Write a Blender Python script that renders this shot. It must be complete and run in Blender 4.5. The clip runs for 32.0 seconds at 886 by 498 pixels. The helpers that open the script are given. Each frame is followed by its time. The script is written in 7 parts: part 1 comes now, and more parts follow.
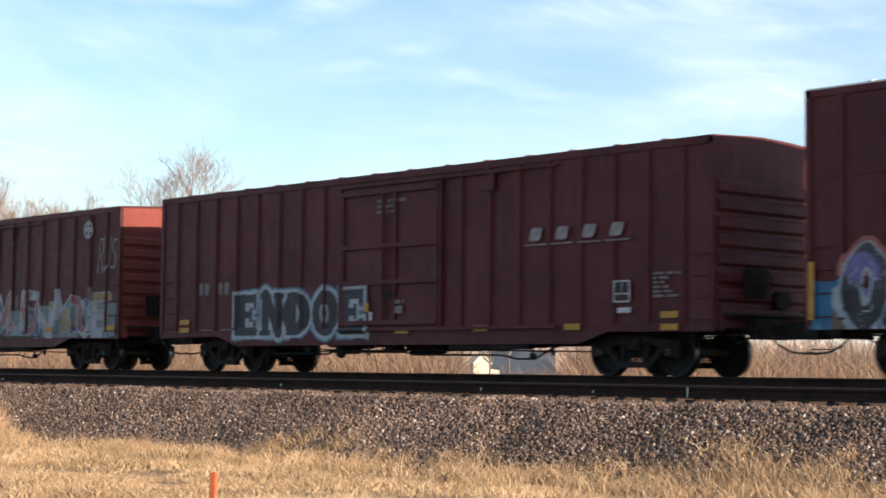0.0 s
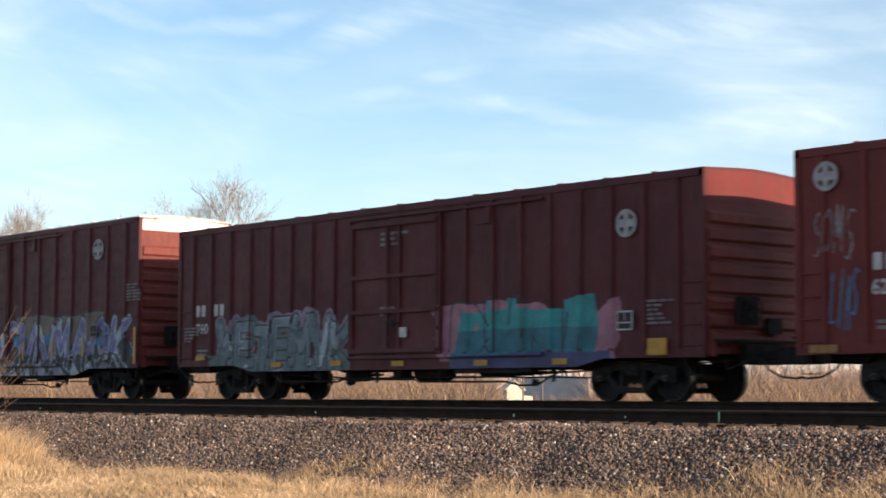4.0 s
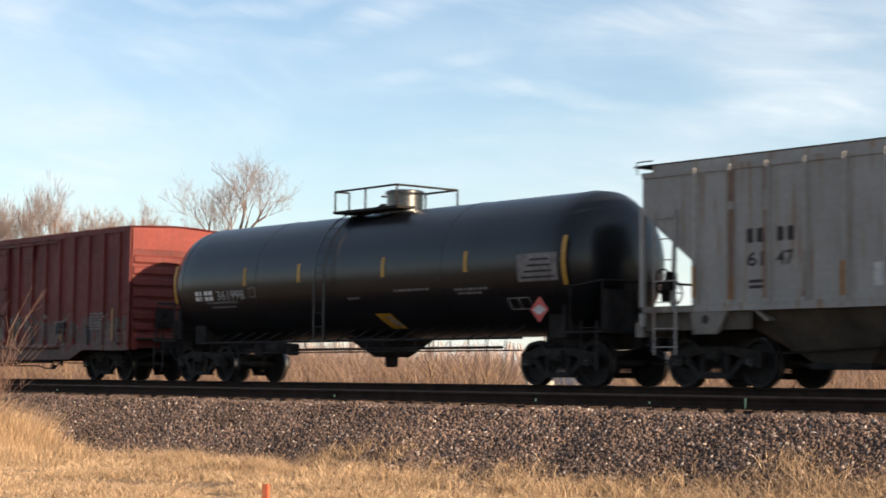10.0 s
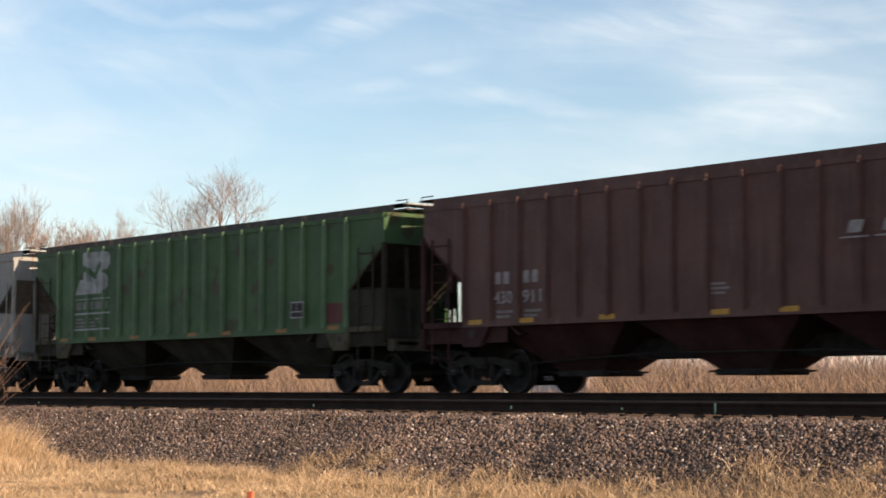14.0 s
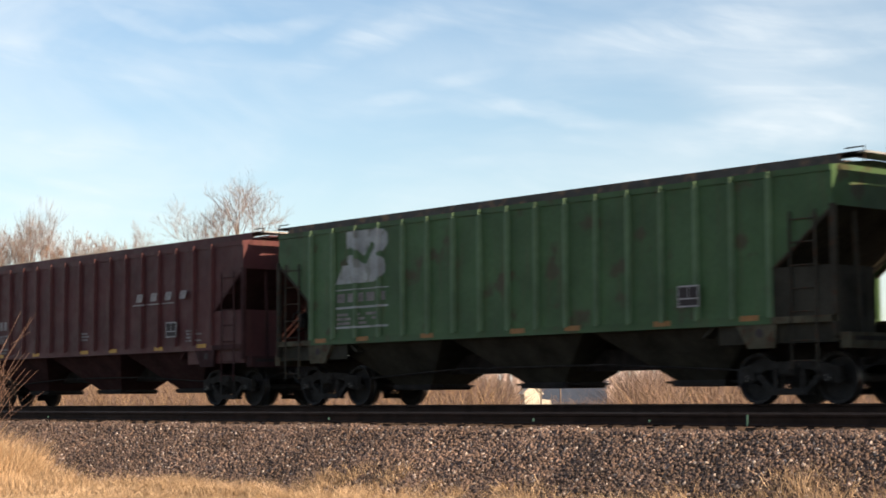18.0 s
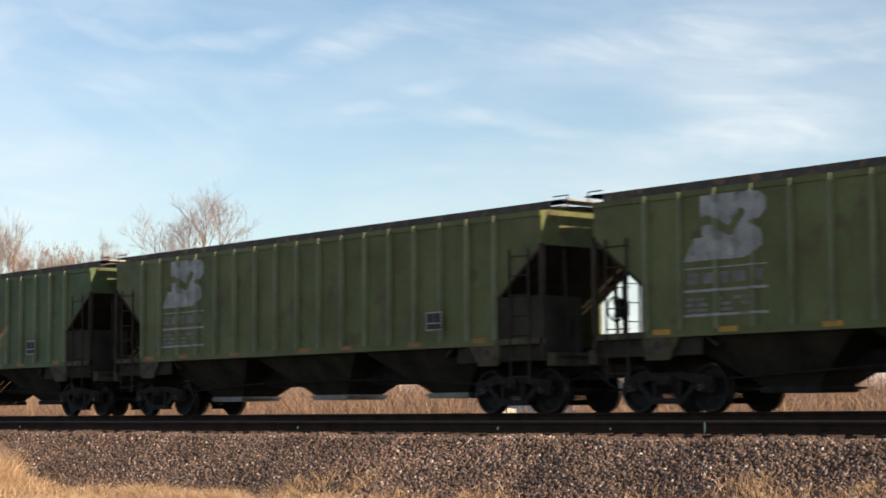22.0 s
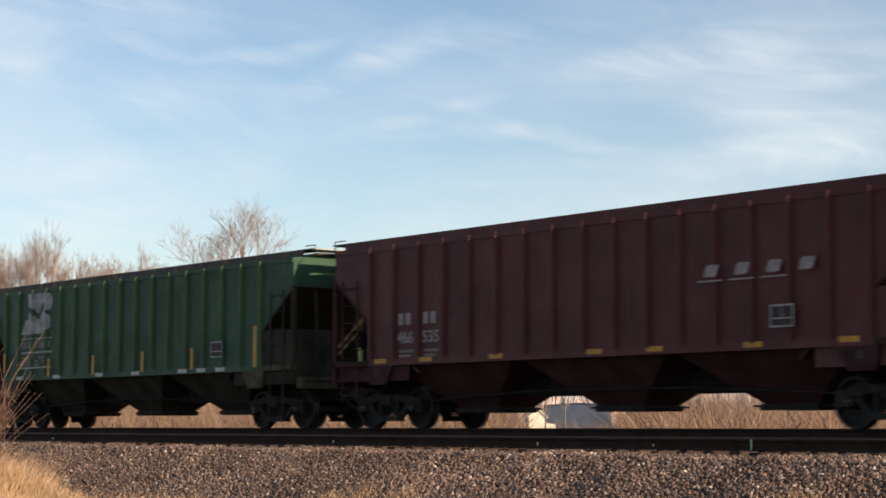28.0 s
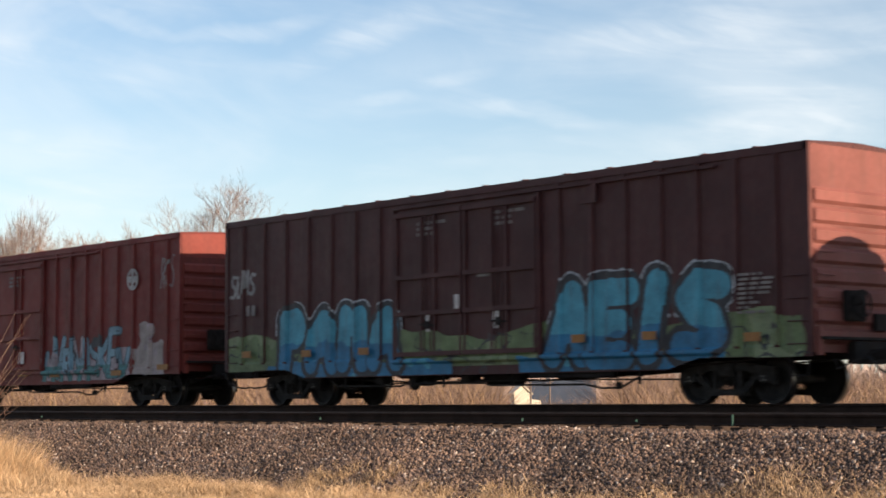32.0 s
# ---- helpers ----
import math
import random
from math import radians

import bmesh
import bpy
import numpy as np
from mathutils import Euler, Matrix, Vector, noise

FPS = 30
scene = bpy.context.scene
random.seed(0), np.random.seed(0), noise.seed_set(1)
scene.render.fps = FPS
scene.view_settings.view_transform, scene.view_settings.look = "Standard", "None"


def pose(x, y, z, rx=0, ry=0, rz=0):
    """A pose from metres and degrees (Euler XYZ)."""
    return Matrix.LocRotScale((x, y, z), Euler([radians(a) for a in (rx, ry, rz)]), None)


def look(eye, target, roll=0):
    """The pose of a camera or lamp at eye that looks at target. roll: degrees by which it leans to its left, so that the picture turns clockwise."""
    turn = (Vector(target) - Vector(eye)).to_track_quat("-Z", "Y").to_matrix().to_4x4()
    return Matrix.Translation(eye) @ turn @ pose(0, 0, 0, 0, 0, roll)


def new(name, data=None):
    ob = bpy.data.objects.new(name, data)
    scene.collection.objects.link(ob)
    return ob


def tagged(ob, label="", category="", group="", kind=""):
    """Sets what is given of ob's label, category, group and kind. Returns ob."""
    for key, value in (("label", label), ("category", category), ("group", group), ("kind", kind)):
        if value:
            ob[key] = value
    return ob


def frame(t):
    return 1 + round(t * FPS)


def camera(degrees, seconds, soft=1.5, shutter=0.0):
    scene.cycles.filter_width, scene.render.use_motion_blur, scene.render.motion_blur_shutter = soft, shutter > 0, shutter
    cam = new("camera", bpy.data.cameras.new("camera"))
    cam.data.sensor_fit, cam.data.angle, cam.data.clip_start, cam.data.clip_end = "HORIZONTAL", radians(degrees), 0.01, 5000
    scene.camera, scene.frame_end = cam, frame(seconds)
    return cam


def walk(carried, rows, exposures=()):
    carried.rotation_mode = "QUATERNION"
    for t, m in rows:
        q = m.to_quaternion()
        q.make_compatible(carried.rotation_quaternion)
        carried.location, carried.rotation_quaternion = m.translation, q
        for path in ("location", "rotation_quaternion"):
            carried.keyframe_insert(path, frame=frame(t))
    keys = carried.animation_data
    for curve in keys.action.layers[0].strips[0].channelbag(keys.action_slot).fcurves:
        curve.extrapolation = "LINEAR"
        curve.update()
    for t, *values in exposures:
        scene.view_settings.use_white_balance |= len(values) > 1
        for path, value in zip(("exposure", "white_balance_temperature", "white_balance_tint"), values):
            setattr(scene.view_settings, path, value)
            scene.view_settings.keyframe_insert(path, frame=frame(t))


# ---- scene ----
# ---- camera: a hand-held stand on the grass, 26 m before the main track ----
# seconds, metres forward, heading, tilt, lean
EYE_Z = 1.597
TRACK_Y = 26.33
PATH = [
    (0.0, -0.27, 48.43, 3.87, -0.55),
    (0.5, -0.11, 48.73, 4.10, -0.42),
    (1.0, -0.25, 48.68, 4.29, -0.41),
    (1.5, 0.38, 48.92, 4.43, -0.78),
    (2.0, -0.12, 48.68, 4.44, -0.30),
    (2.5, 0.32, 48.78, 4.45, 0.15),
    (3.0, 0.48, 48.85, 4.59, -0.21),
    (3.5, -0.58, 49.16, 4.67, -0.17),
    (4.0, -0.58, 49.48, 4.72, -0.17),
    (4.5, -0.55, 49.44, 4.67, 0.35),
    (6.5, -0.50, 50.20, 4.02, 0.15),
    (7.0, -0.51, 50.18, 3.90, 0.02),
    (7.5, -0.20, 50.33, 3.90, -0.18),
    (8.0, 0.39, 50.68, 3.99, -0.46),
    (8.5, 0.42, 50.64, 4.07, -0.49),
    (9.0, 0.32, 50.52, 4.13, -0.50),
    (9.5, 0.17, 50.34, 4.18, -0.54),
    (10.0, -0.03, 50.17, 4.20, -0.53),
    (10.5, -0.16, 50.02, 4.22, -0.52),
    (11.0, -0.33, 49.87, 4.23, -0.42),
    (11.5, -0.46, 49.76, 4.24, -0.40),
    (12.0, -0.55, 49.67, 4.23, -0.31),
    (12.5, -0.64, 49.59, 4.25, -0.17),
    (13.0, -0.75, 49.52, 4.30, -0.08),
    (13.5, -0.89, 49.39, 4.39, 0.11),
    (15.5, 0.34, 49.40, 4.85, -0.11),
    (16.0, 0.25, 49.46, 4.89, 0.02),
    (16.5, 0.09, 49.51, 4.91, 0.19),
    (17.0, 0.16, 49.63, 4.91, 0.36),
    (17.5, 0.40, 49.85, 4.87, 0.33),
    (18.0, 0.48, 49.98, 4.87, 0.33),
    (18.5, 0.40, 49.90, 4.95, 0.34),
    (19.0, 0.05, 49.51, 5.09, 0.41),
    (19.5, -0.36, 48.96, 5.27, 0.48),
    (20.0, 0.11, 48.87, 5.44, 0.25),
    (20.5, -0.08, 49.19, 5.45, 0.41),
    (21.0, 0.23, 49.06, 5.45, 0.08),
    (21.5, 0.11, 48.89, 5.33, 0.31),
    (22.0, -0.31, 48.88, 5.15, 0.49),
    (22.5, -0.27, 48.56, 5.05, 0.42),
    (23.0, -0.39, 48.44, 4.94, 0.38),
    (23.5, -0.50, 48.36, 4.94, 0.40),
    (24.0, -0.52, 48.33, 5.15, 0.43),
    (24.5, -0.65, 48.29, 5.46, 0.37),
    (26.5, 0.35, 50.26, 5.72, -0.30),
    (27.0, -0.02, 50.21, 5.73, -0.29),
    (27.5, 0.21, 50.22, 5.70, -0.14),
    (28.0, 0.38, 50.14, 5.62, 0.07),
    (28.5, 0.27, 49.89, 5.50, 0.25),
    (29.0, 0.01, 49.73, 5.34, 0.59),
    (29.5, 0.39, 49.84, 5.19, 0.38),
    (30.0, -0.65, 49.61, 5.06, 0.63),
    (30.5, -1.26, 49.50, 4.95, 0.84),
    (31.0, -0.70, 49.73, 4.90, 0.56),
    (31.5, -0.44, 49.64, 4.83, 0.42),
    (32.0, 0.06, 49.66, 4.87, 0.32),
]
AXIS = Vector((-math.sin(radians(49.5)), math.cos(radians(49.5)), 0))


def stand(d, yaw, tilt, lean):
    p = AXIS * d
    return pose(p.x, p.y, EYE_Z, 90 + tilt, 0, yaw) @ pose(0, 0, 0, 0, 0, -lean)


cam = camera(27.97, 32.0, soft=1.7, shutter=0.3)
walk(cam, [(t, stand(d, yaw, tilt, lean)) for t, d, yaw, tilt, lean in PATH],
     exposures=[(0, 1.0, 6200, 6), (2.5, 0.94, 6200, 6), (4.5, 0.86, 6250, 7), (7, 0.76, 6600, 10), (9, 0.80, 6600, 10), (13, 0.73, 6650, 10), (17, 0.80, 6650, 10), (21, 0.68, 6650, 10), (24, 0.78, 6650, 10), (28, 0.62, 6680, 11), (32, 0.76, 6680, 11)])

# ---- world and sun ----
SUN_EL, SUN_AZ = 16.5, 7.0          # height; turn from the track's +x towards the far side
world = bpy.data.worlds.new("sky")
scene.world = world
world.use_nodes = True
wn, wl = world.node_tree.nodes, world.node_tree.links
wn.clear()
w_out = wn.new("ShaderNodeOutputWorld")
w_bg = wn.new("ShaderNodeBackground")
w_sky = wn.new("ShaderNodeTexSky")
w_sky.sky_type = "NISHITA"
w_sky.sun_disc = False
w_sky.sun_elevation = radians(SUN_EL + 4)
w_sky.sun_rotation = radians(90 - SUN_AZ)
w_sky.air_density, w_sky.dust_density, w_sky.ozone_density = 1.0, 0.6, 2.0
w_bg.inputs["Strength"].default_value = 0.090
# thin streaks of high cloud, seen on a flat layer above
w_co = wn.new("ShaderNodeTexCoord")
w_sep = wn.new("ShaderNodeSeparateXYZ")
wl.new(w_co.outputs["Generated"], w_sep.inputs[0])


def w_math(op, a, b=None, clamp=False):
    n = wn.new("ShaderNodeMath")
    n.operation = op
    n.use_clamp = clamp
    for i, v in enumerate((a, b)):
        if v is None:
            continue
        if isinstance(v, (int, float)):
            n.inputs[i].default_value = v
        else:
            wl.new(v, n.inputs[i])
    return n.outputs[0]


w_az = w_math("ARCTAN2", w_sep.outputs[1], w_sep.outputs[0])
w_el = w_math("ARCSINE", w_sep.outputs[2])
w_cmb = wn.new("ShaderNodeCombineXYZ")
wl.new(w_az, w_cmb.inputs[0])
wl.new(w_el, w_cmb.inputs[1])


def cloud(turn, sx, sy, scale, detail, distort, lo, hi, seed):
    mp = wn.new("ShaderNodeMapping")
    mp.vector_type = "TEXTURE"
    mp.inputs["Rotation"].default_value = (0, 0, radians(turn))
    mp.inputs["Scale"].default_value = (1 / sx, 1 / sy, 1)
    mp.inputs["Location"].default_value = (seed, seed * 0.7, 0)
    wl.new(w_cmb.outputs[0], mp.inputs[0])
    n = wn.new("ShaderNodeTexNoise")
    n.inputs["Scale"].default_value = scale
    n.inputs["Detail"].default_value = detail
    n.inputs["Roughness"].default_value = 0.55
    n.inputs["Distortion"].default_value = distort
    wl.new(mp.outputs[0], n.inputs["Vector"])
    r = wn.new("ShaderNodeMapRange")
    r.interpolation_type = "SMOOTHSTEP"
    r.inputs["From Min"].default_value, r.inputs["From Max"].default_value = lo, hi
    wl.new(n.outputs[0], r.inputs["Value"])
    return r.outputs[0]


w_veil = cloud(8, 2.2, 5.5, 2.2, 5, 0.8, 0.34, 0.70, 0.3)
w_wisp = cloud(8, 2.4, 11.0, 2.4, 6, 1.1, 0.42, 0.80, 1.7)
# long streaks of cirrus: bearing, height, half length, half width (degrees), slope, weight
STREAKS = [
    (149.7, 12.05, 1.8, 0.36, -0.375, 0.40),
    (145.9, 11.91, 3.0, 0.47, 0.167, 0.44),
    (142.5, 11.44, 3.8, 0.62, 0.22, 0.36),
    (141.4, 9.66, 1.3, 0.33, -0.002, 0.4),
    (139.2, 10.34, 1.7, 0.29, 0.194, 0.22),
    (136.9, 9.15, 4.1, 0.47, -0.141, 0.48),
    (131.5, 11.86, 5.4, 1.09, 0.134, 0.35),
    (128.6, 9.47, 4.8, 0.87, -0.124, 0.32),
    (129.5, 8.44, 5.8, 0.76, 0.032, 0.38),
    (148.6, 10.33, 4.5, 1.0, 0.123, 0.25),
    (131.4, 11.18, 8.5, 1.09, 0.038, 0.25),
    (140.6, 12.25, 3.8, 0.73, 0.185, 0.3),
    (150.8, 8.09, 7.1, 0.91, 0.107, 0.2),
    (118.2, 10.49, 5.5, 1.27, 0.027, 0.5),
    (162.5, 10.69, 6.3, 1.09, 0.161, 0.5),
]
w_bend = wn.new("ShaderNodeTexNoise")
w_bend.inputs["Scale"].default_value, w_bend.inputs["Detail"].default_value = 14.0, 4.0
wl.new(w_cmb.outputs[0], w_bend.inputs["Vector"])
w_off = w_math("MULTIPLY", w_math("SUBTRACT", w_bend.outputs[0], 0.5), 0.035)
w_fine = cloud(10, 3.0, 16.0, 5.0, 6, 0.8, 0.25, 0.75, 2.9)
w_band = 0.0
for az_, el_, long_, wide_, slope_, weight_ in STREAKS:
    dx_ = w_math("SUBTRACT", w_az, radians(az_))
    dy_ = w_math("ADD", w_math("SUBTRACT", w_el, radians(el_)), w_off)
    dy_ = w_math("ADD", dy_, w_math("MULTIPLY", dx_, slope_))
    u_ = w_math("POWER", w_math("ABSOLUTE", w_math("DIVIDE", dx_, radians(long_))), 2.0)
    v_ = w_math("POWER", w_math("ABSOLUTE", w_math("DIVIDE", dy_, radians(wide_))), 2.0)
    f_ = w_math("POWER", w_math("SUBTRACT", 1.0, w_math("ADD", u_, v_), True), 1.5)
    w_band = w_math("ADD", w_band, w_math("MULTIPLY", f_, weight_))
w_band = w_math("MULTIPLY", w_band, w_math("ADD", w_math("MULTIPLY", w_fine, 0.62), 0.18))
w_haze = w_math("POWER", w_math("SUBTRACT", 1.0, w_math("MULTIPLY", w_math("MAXIMUM", w_sep.outputs[2], 0), 3.6), True), 2.2)
w_cov = w_math("ADD", w_math("ADD", w_math("MULTIPLY", w_veil, 0.26), w_math("ADD", w_band, w_math("MULTIPLY", w_math("MULTIPLY", w_wisp, w_math("ADD", w_veil, 0.35)), 0.30))), w_math("MULTIPLY", w_haze, 0.42), True)
w_mix = wn.new("ShaderNodeMix")
w_mix.data_type = "RGBA"
wl.new(w_cov, w_mix.inputs["Factor"])
wl.new(w_sky.outputs[0], w_mix.inputs["A"])
w_mix.inputs["B"].default_value = (6.4, 6.85, 7.15, 1)
wl.new(w_mix.outputs["Result"], w_bg.inputs["Color"])
wl.new(w_bg.outputs[0], w_out.inputs[0])

sun = new("sun", bpy.data.lights.new("sun", "SUN"))
sun.data.energy, sun.data.angle, sun.data.color = 5.0, radians(0.6), (1.0, 0.80, 0.58)
sun.matrix_world = look((0, 0, 60), (-60 * math.cos(radians(SUN_AZ)), -60 * math.sin(radians(SUN_AZ)),
                                     60 - 60 * math.tan(radians(SUN_EL))))

# ---- mesh helper ----
class Build:
    """Collects faces for one mesh."""

    def __init__(self):
        self.v, self.f, self.m = [], [], []

    def add(self, verts, faces, m=0):
        n = len(self.v)
        self.v += [tuple(p) for p in verts]
        self.f += [tuple(n + i for i in q) for q in faces]
        self.m += [m] * len(faces)
        return self

    def box(self, x0, x1, y0, y1, z0, z1, m=0):
        return self.add([(x0, y0, z0), (x1, y0, z0), (x1, y1, z0), (x0, y1, z0), (x0, y0, z1), (x1, y0, z1), (x1, y1, z1), (x0, y1, z1)],
                        [(3, 2, 1, 0), (4, 5, 6, 7), (0, 1, 5, 4), (1, 2, 6, 5), (2, 3, 7, 6), (3, 0, 4, 7)], m)

    def soft(self, x0, x1, y0, y1, z0, z1, r, m=0):
        """A box with its twelve edges cut off by r."""
        bm = bmesh.new()
        bmesh.ops.create_cube(bm, size=1, matrix=Matrix.LocRotScale(((x0 + x1) / 2, (y0 + y1) / 2, (z0 + z1) / 2), None, (x1 - x0, y1 - y0, z1 - z0)))
        bmesh.ops.bevel(bm, geom=bm.edges[:], offset=r, segments=2, affect="EDGES")
        bm.verts.index_update()
        self.add([v.co[:] for v in bm.verts], [[v.index for v in q.verts] for q in bm.faces], m)
        bm.free()
        return self

    def prism(self, pts, a0, a1, axis="y", m=0):
        """A polygon pulled along an axis: (x, z) along y, (y, z) along x, (x, y) along z; counter-clockwise or not."""
        n = len(pts)
        put = {"y": lambda p, a: (p[0], a, p[1]), "x": lambda p, a: (a, p[0], p[1]), "z": lambda p, a: (p[0], p[1], a)}[axis]
        verts = [put(p, a0) for p in pts] + [put(p, a1) for p in pts]
        faces = [tuple(range(n)), tuple(range(2 * n - 1, n - 1, -1))] + [(i, i + n, (i + 1) % n + n, (i + 1) % n) for i in range(n)]
        return self.add(verts, faces, m)

    def hull(self, lower, upper, m=0):
        """Two four-cornered rings joined: a frustum."""
        return self.add(list(lower) + list(upper), [(3, 2, 1, 0), (4, 5, 6, 7)] + [(i, (i + 1) % 4, (i + 1) % 4 + 4, i + 4) for i in range(4)], m)

    def tube(self, pts, r, n=8, m=0, r1=None):
        pts = [Vector(p) for p in pts]
        k, base = len(pts), len(self.v)
        for i, p in enumerate(pts):
            d = (pts[min(i + 1, k - 1)] - pts[max(i - 1, 0)]).normalized()
            u = d.orthogonal().normalized() if i == 0 else (u - d * u.dot(d)).normalized()
            w = d.cross(u)
            rr = r if r1 is None else r + (r1 - r) * i / max(k - 1, 1)
            for j in range(n):
                a = 2 * math.pi * j / n
                self.v.append(tuple(p + u * (rr * math.cos(a)) + w * (rr * math.sin(a))))
        for i in range(k - 1):
            for j in range(n):
                a, b = base + i * n + j, base + i * n + (j + 1) % n
                self.f.append((a, b, b + n, a + n))
                self.m.append(m)
        self.f += [tuple(range(base + n - 1, base - 1, -1)), tuple(range(base + (k - 1) * n, base + k * n))]
        self.m += [m, m]
        return self

    def lathe(self, prof, n=24, axis="y", at=(0, 0, 0), m=0, cap=True):
        """(radius, along) pairs turned round an axis through at."""
        base, k = len(self.v), len(prof)
        for r, h in prof:
            for j in range(n):
                a = 2 * math.pi * j / n
                c, s = r * math.cos(a), r * math.sin(a)
                p = {"y": (c, h, s), "x": (h, c, s), "z": (c, s, h)}[axis]
                self.v.append((p[0] + at[0], p[1] + at[1], p[2] + at[2]))
        for i in range(k - 1):
            for j in range(n):
                a, b = base + i * n + j, base + i * n + (j + 1) % n
                self.f.append((a, b, b + n, a + n))
                self.m.append(m)
        if cap:
            self.f += [tuple(range(base + n - 1, base - 1, -1)), tuple(range(base + (k - 1) * n, base + k * n))]
            self.m += [m, m]
        return self

    def mesh(self, name, mats, smooth=False):
        me = bpy.data.meshes.new(name)
        me.from_pydata(self.v, [], self.f)
        for q in mats if isinstance(mats, (list, tuple)) else [mats]:
            me.materials.append(q)
        me.polygons.foreach_set("material_index", self.m)
        if smooth:
            me.polygons.foreach_set("use_smooth", [True] * len(self.f))
        bm = bmesh.new()
        bm.from_mesh(me)
        bmesh.ops.recalc_face_normals(bm, faces=bm.faces[:])
        bm.to_mesh(me)
        bm.free()
        if smooth:
            me.set_sharp_from_angle(angle=radians(40))
        return me


def part(name, b, mats, parent=None, label="", at=None, smooth=False):
    """One mesh object from a Build or a ready mesh, under a thing or a part."""
    me = b if isinstance(b, bpy.types.Mesh) else b.mesh(name, mats, smooth)
    ob = new(name, me)
    if parent:
        ob.parent = parent
    if at:
        ob.matrix_basis = at if isinstance(at, Matrix) else Matrix.Translation(at)
    if label:
        ob["label"] = label
    return ob


# ---- materials ----
def material(name, color, rough=0.6, metal=0.0, vary=0.25, scale=3.0, streak=None, streak_amt=0.0, stretch=(1, 1, 1),
             bump=0.0, bump_scale=30.0, fine=0.12, island=False, obj=0.0, second=None, second_amt=0.5, spec=0.5, rough_vary=0.1):
    mt = bpy.data.materials.new(name)
    mt.use_nodes = True
    nt = mt.node_tree
    nd, lk = nt.nodes, nt.links
    bs = nd["Principled BSDF"]
    bs.inputs["Roughness"].default_value = rough
    bs.inputs["Metallic"].default_value = metal
    bs.inputs["Specular IOR Level"].default_value = spec
    tc = nd.new("ShaderNodeTexCoord")
    mp = nd.new("ShaderNodeMapping")
    mp.inputs["Scale"].default_value = stretch
    lk.new(tc.outputs["Object"], mp.inputs[0])

    def noise_tex(sc, det=4, vec=None):
        n = nd.new("ShaderNodeTexNoise")
        n.inputs["Scale"].default_value = sc
        n.inputs["Detail"].default_value = det
        lk.new(vec or mp.outputs[0], n.inputs["Vector"])
        return n.outputs[0]

    def mix(kind, a, b, fac):
        n = nd.new("ShaderNodeMix")
        n.data_type = "RGBA"
        n.blend_type = kind
        for key, v in (("A", a), ("B", b), ("Factor", fac)):
            sock = n.inputs[key]
            if isinstance(v, bpy.types.NodeSocket):
                lk.new(v, sock)
            else:
                sock.default_value = (*v, 1) if isinstance(v, tuple) else v
        return n.outputs["Result"]

    def ranged(v, a, b, lo=0.0, hi=1.0):
        n = nd.new("ShaderNodeMapRange")
        for key, x in (("From Min", a), ("From Max", b), ("To Min", lo), ("To Max", hi)):
            n.inputs[key].default_value = x
        lk.new(v, n.inputs["Value"])
        return n.outputs[0]

    col = color
    big = ranged(noise_tex(scale), 0.3, 0.7, 0, 1)
    dark = tuple(c * (1 - vary) for c in color)
    light = tuple(min(1, c * (1 + vary)) for c in color)
    col = mix("MIX", dark, light, big)
    if second:
        col = mix("MIX", col, second, ranged(noise_tex(scale * 2.3, 6), 0.62 - 0.2 * second_amt, 0.68, 0, 1))
    sm = ranged(noise_tex(scale * 14, 3), 0.3, 0.7, 1 - fine, 1 + fine)
    if streak:
        ms = nd.new("ShaderNodeMapping")
        ms.inputs["Scale"].default_value = (5.0, 5.0, 0.35)
        lk.new(tc.outputs["Object"], ms.inputs[0])
        st = ranged(noise_tex(1.6, 6, ms.outputs[0]), 0.55, 0.75, 0, streak_amt)
        col = mix("MIX", col, streak, st)
    hs = nd.new("ShaderNodeHueSaturation")
    lk.new(sm, hs.inputs["Value"])
    lk.new(col, hs.inputs["Color"])
    col = hs.outputs[0]
    if island or obj:
        src = nd.new("ShaderNodeNewGeometry").outputs["Random Per Island"] if island else nd.new("ShaderNodeObjectInfo").outputs["Random"]
        amt = island if island else obj
        hs2 = nd.new("ShaderNodeHueSaturation")
        lk.new(ranged(src, 0, 1, 1 - amt, 1 + amt), hs2.inputs["Value"])
        lk.new(col, hs2.inputs["Color"])
        col = hs2.outputs[0]
    lk.new(col, bs.inputs["Base Color"])
    if bump:
        bp = nd.new("ShaderNodeBump")
        bp.inputs["Strength"].default_value = bump
        bp.inputs["Distance"].default_value = 0.02
        lk.new(noise_tex(bump_scale, 5), bp.inputs["Height"])
        lk.new(bp.outputs[0], bs.inputs["Normal"])
    lk.new(ranged(noise_tex(scale * 5), 0.3, 0.7, max(0, rough - rough_vary), min(1, rough + rough_vary)), bs.inputs["Roughness"])
    return mt


RUST = (0.05, 0.025, 0.015)
DUST = (0.10, 0.06, 0.05)


def paint(name, c, amt=0.35, streak=DUST, vary=0.26, rough=0.55, second=None):
    return material(name, c, rough, vary=vary, scale=0.7, streak=streak, streak_amt=amt, bump=0.07, bump_scale=5, fine=0.08, obj=0.08, spec=0.22, second=second, second_amt=0.15)


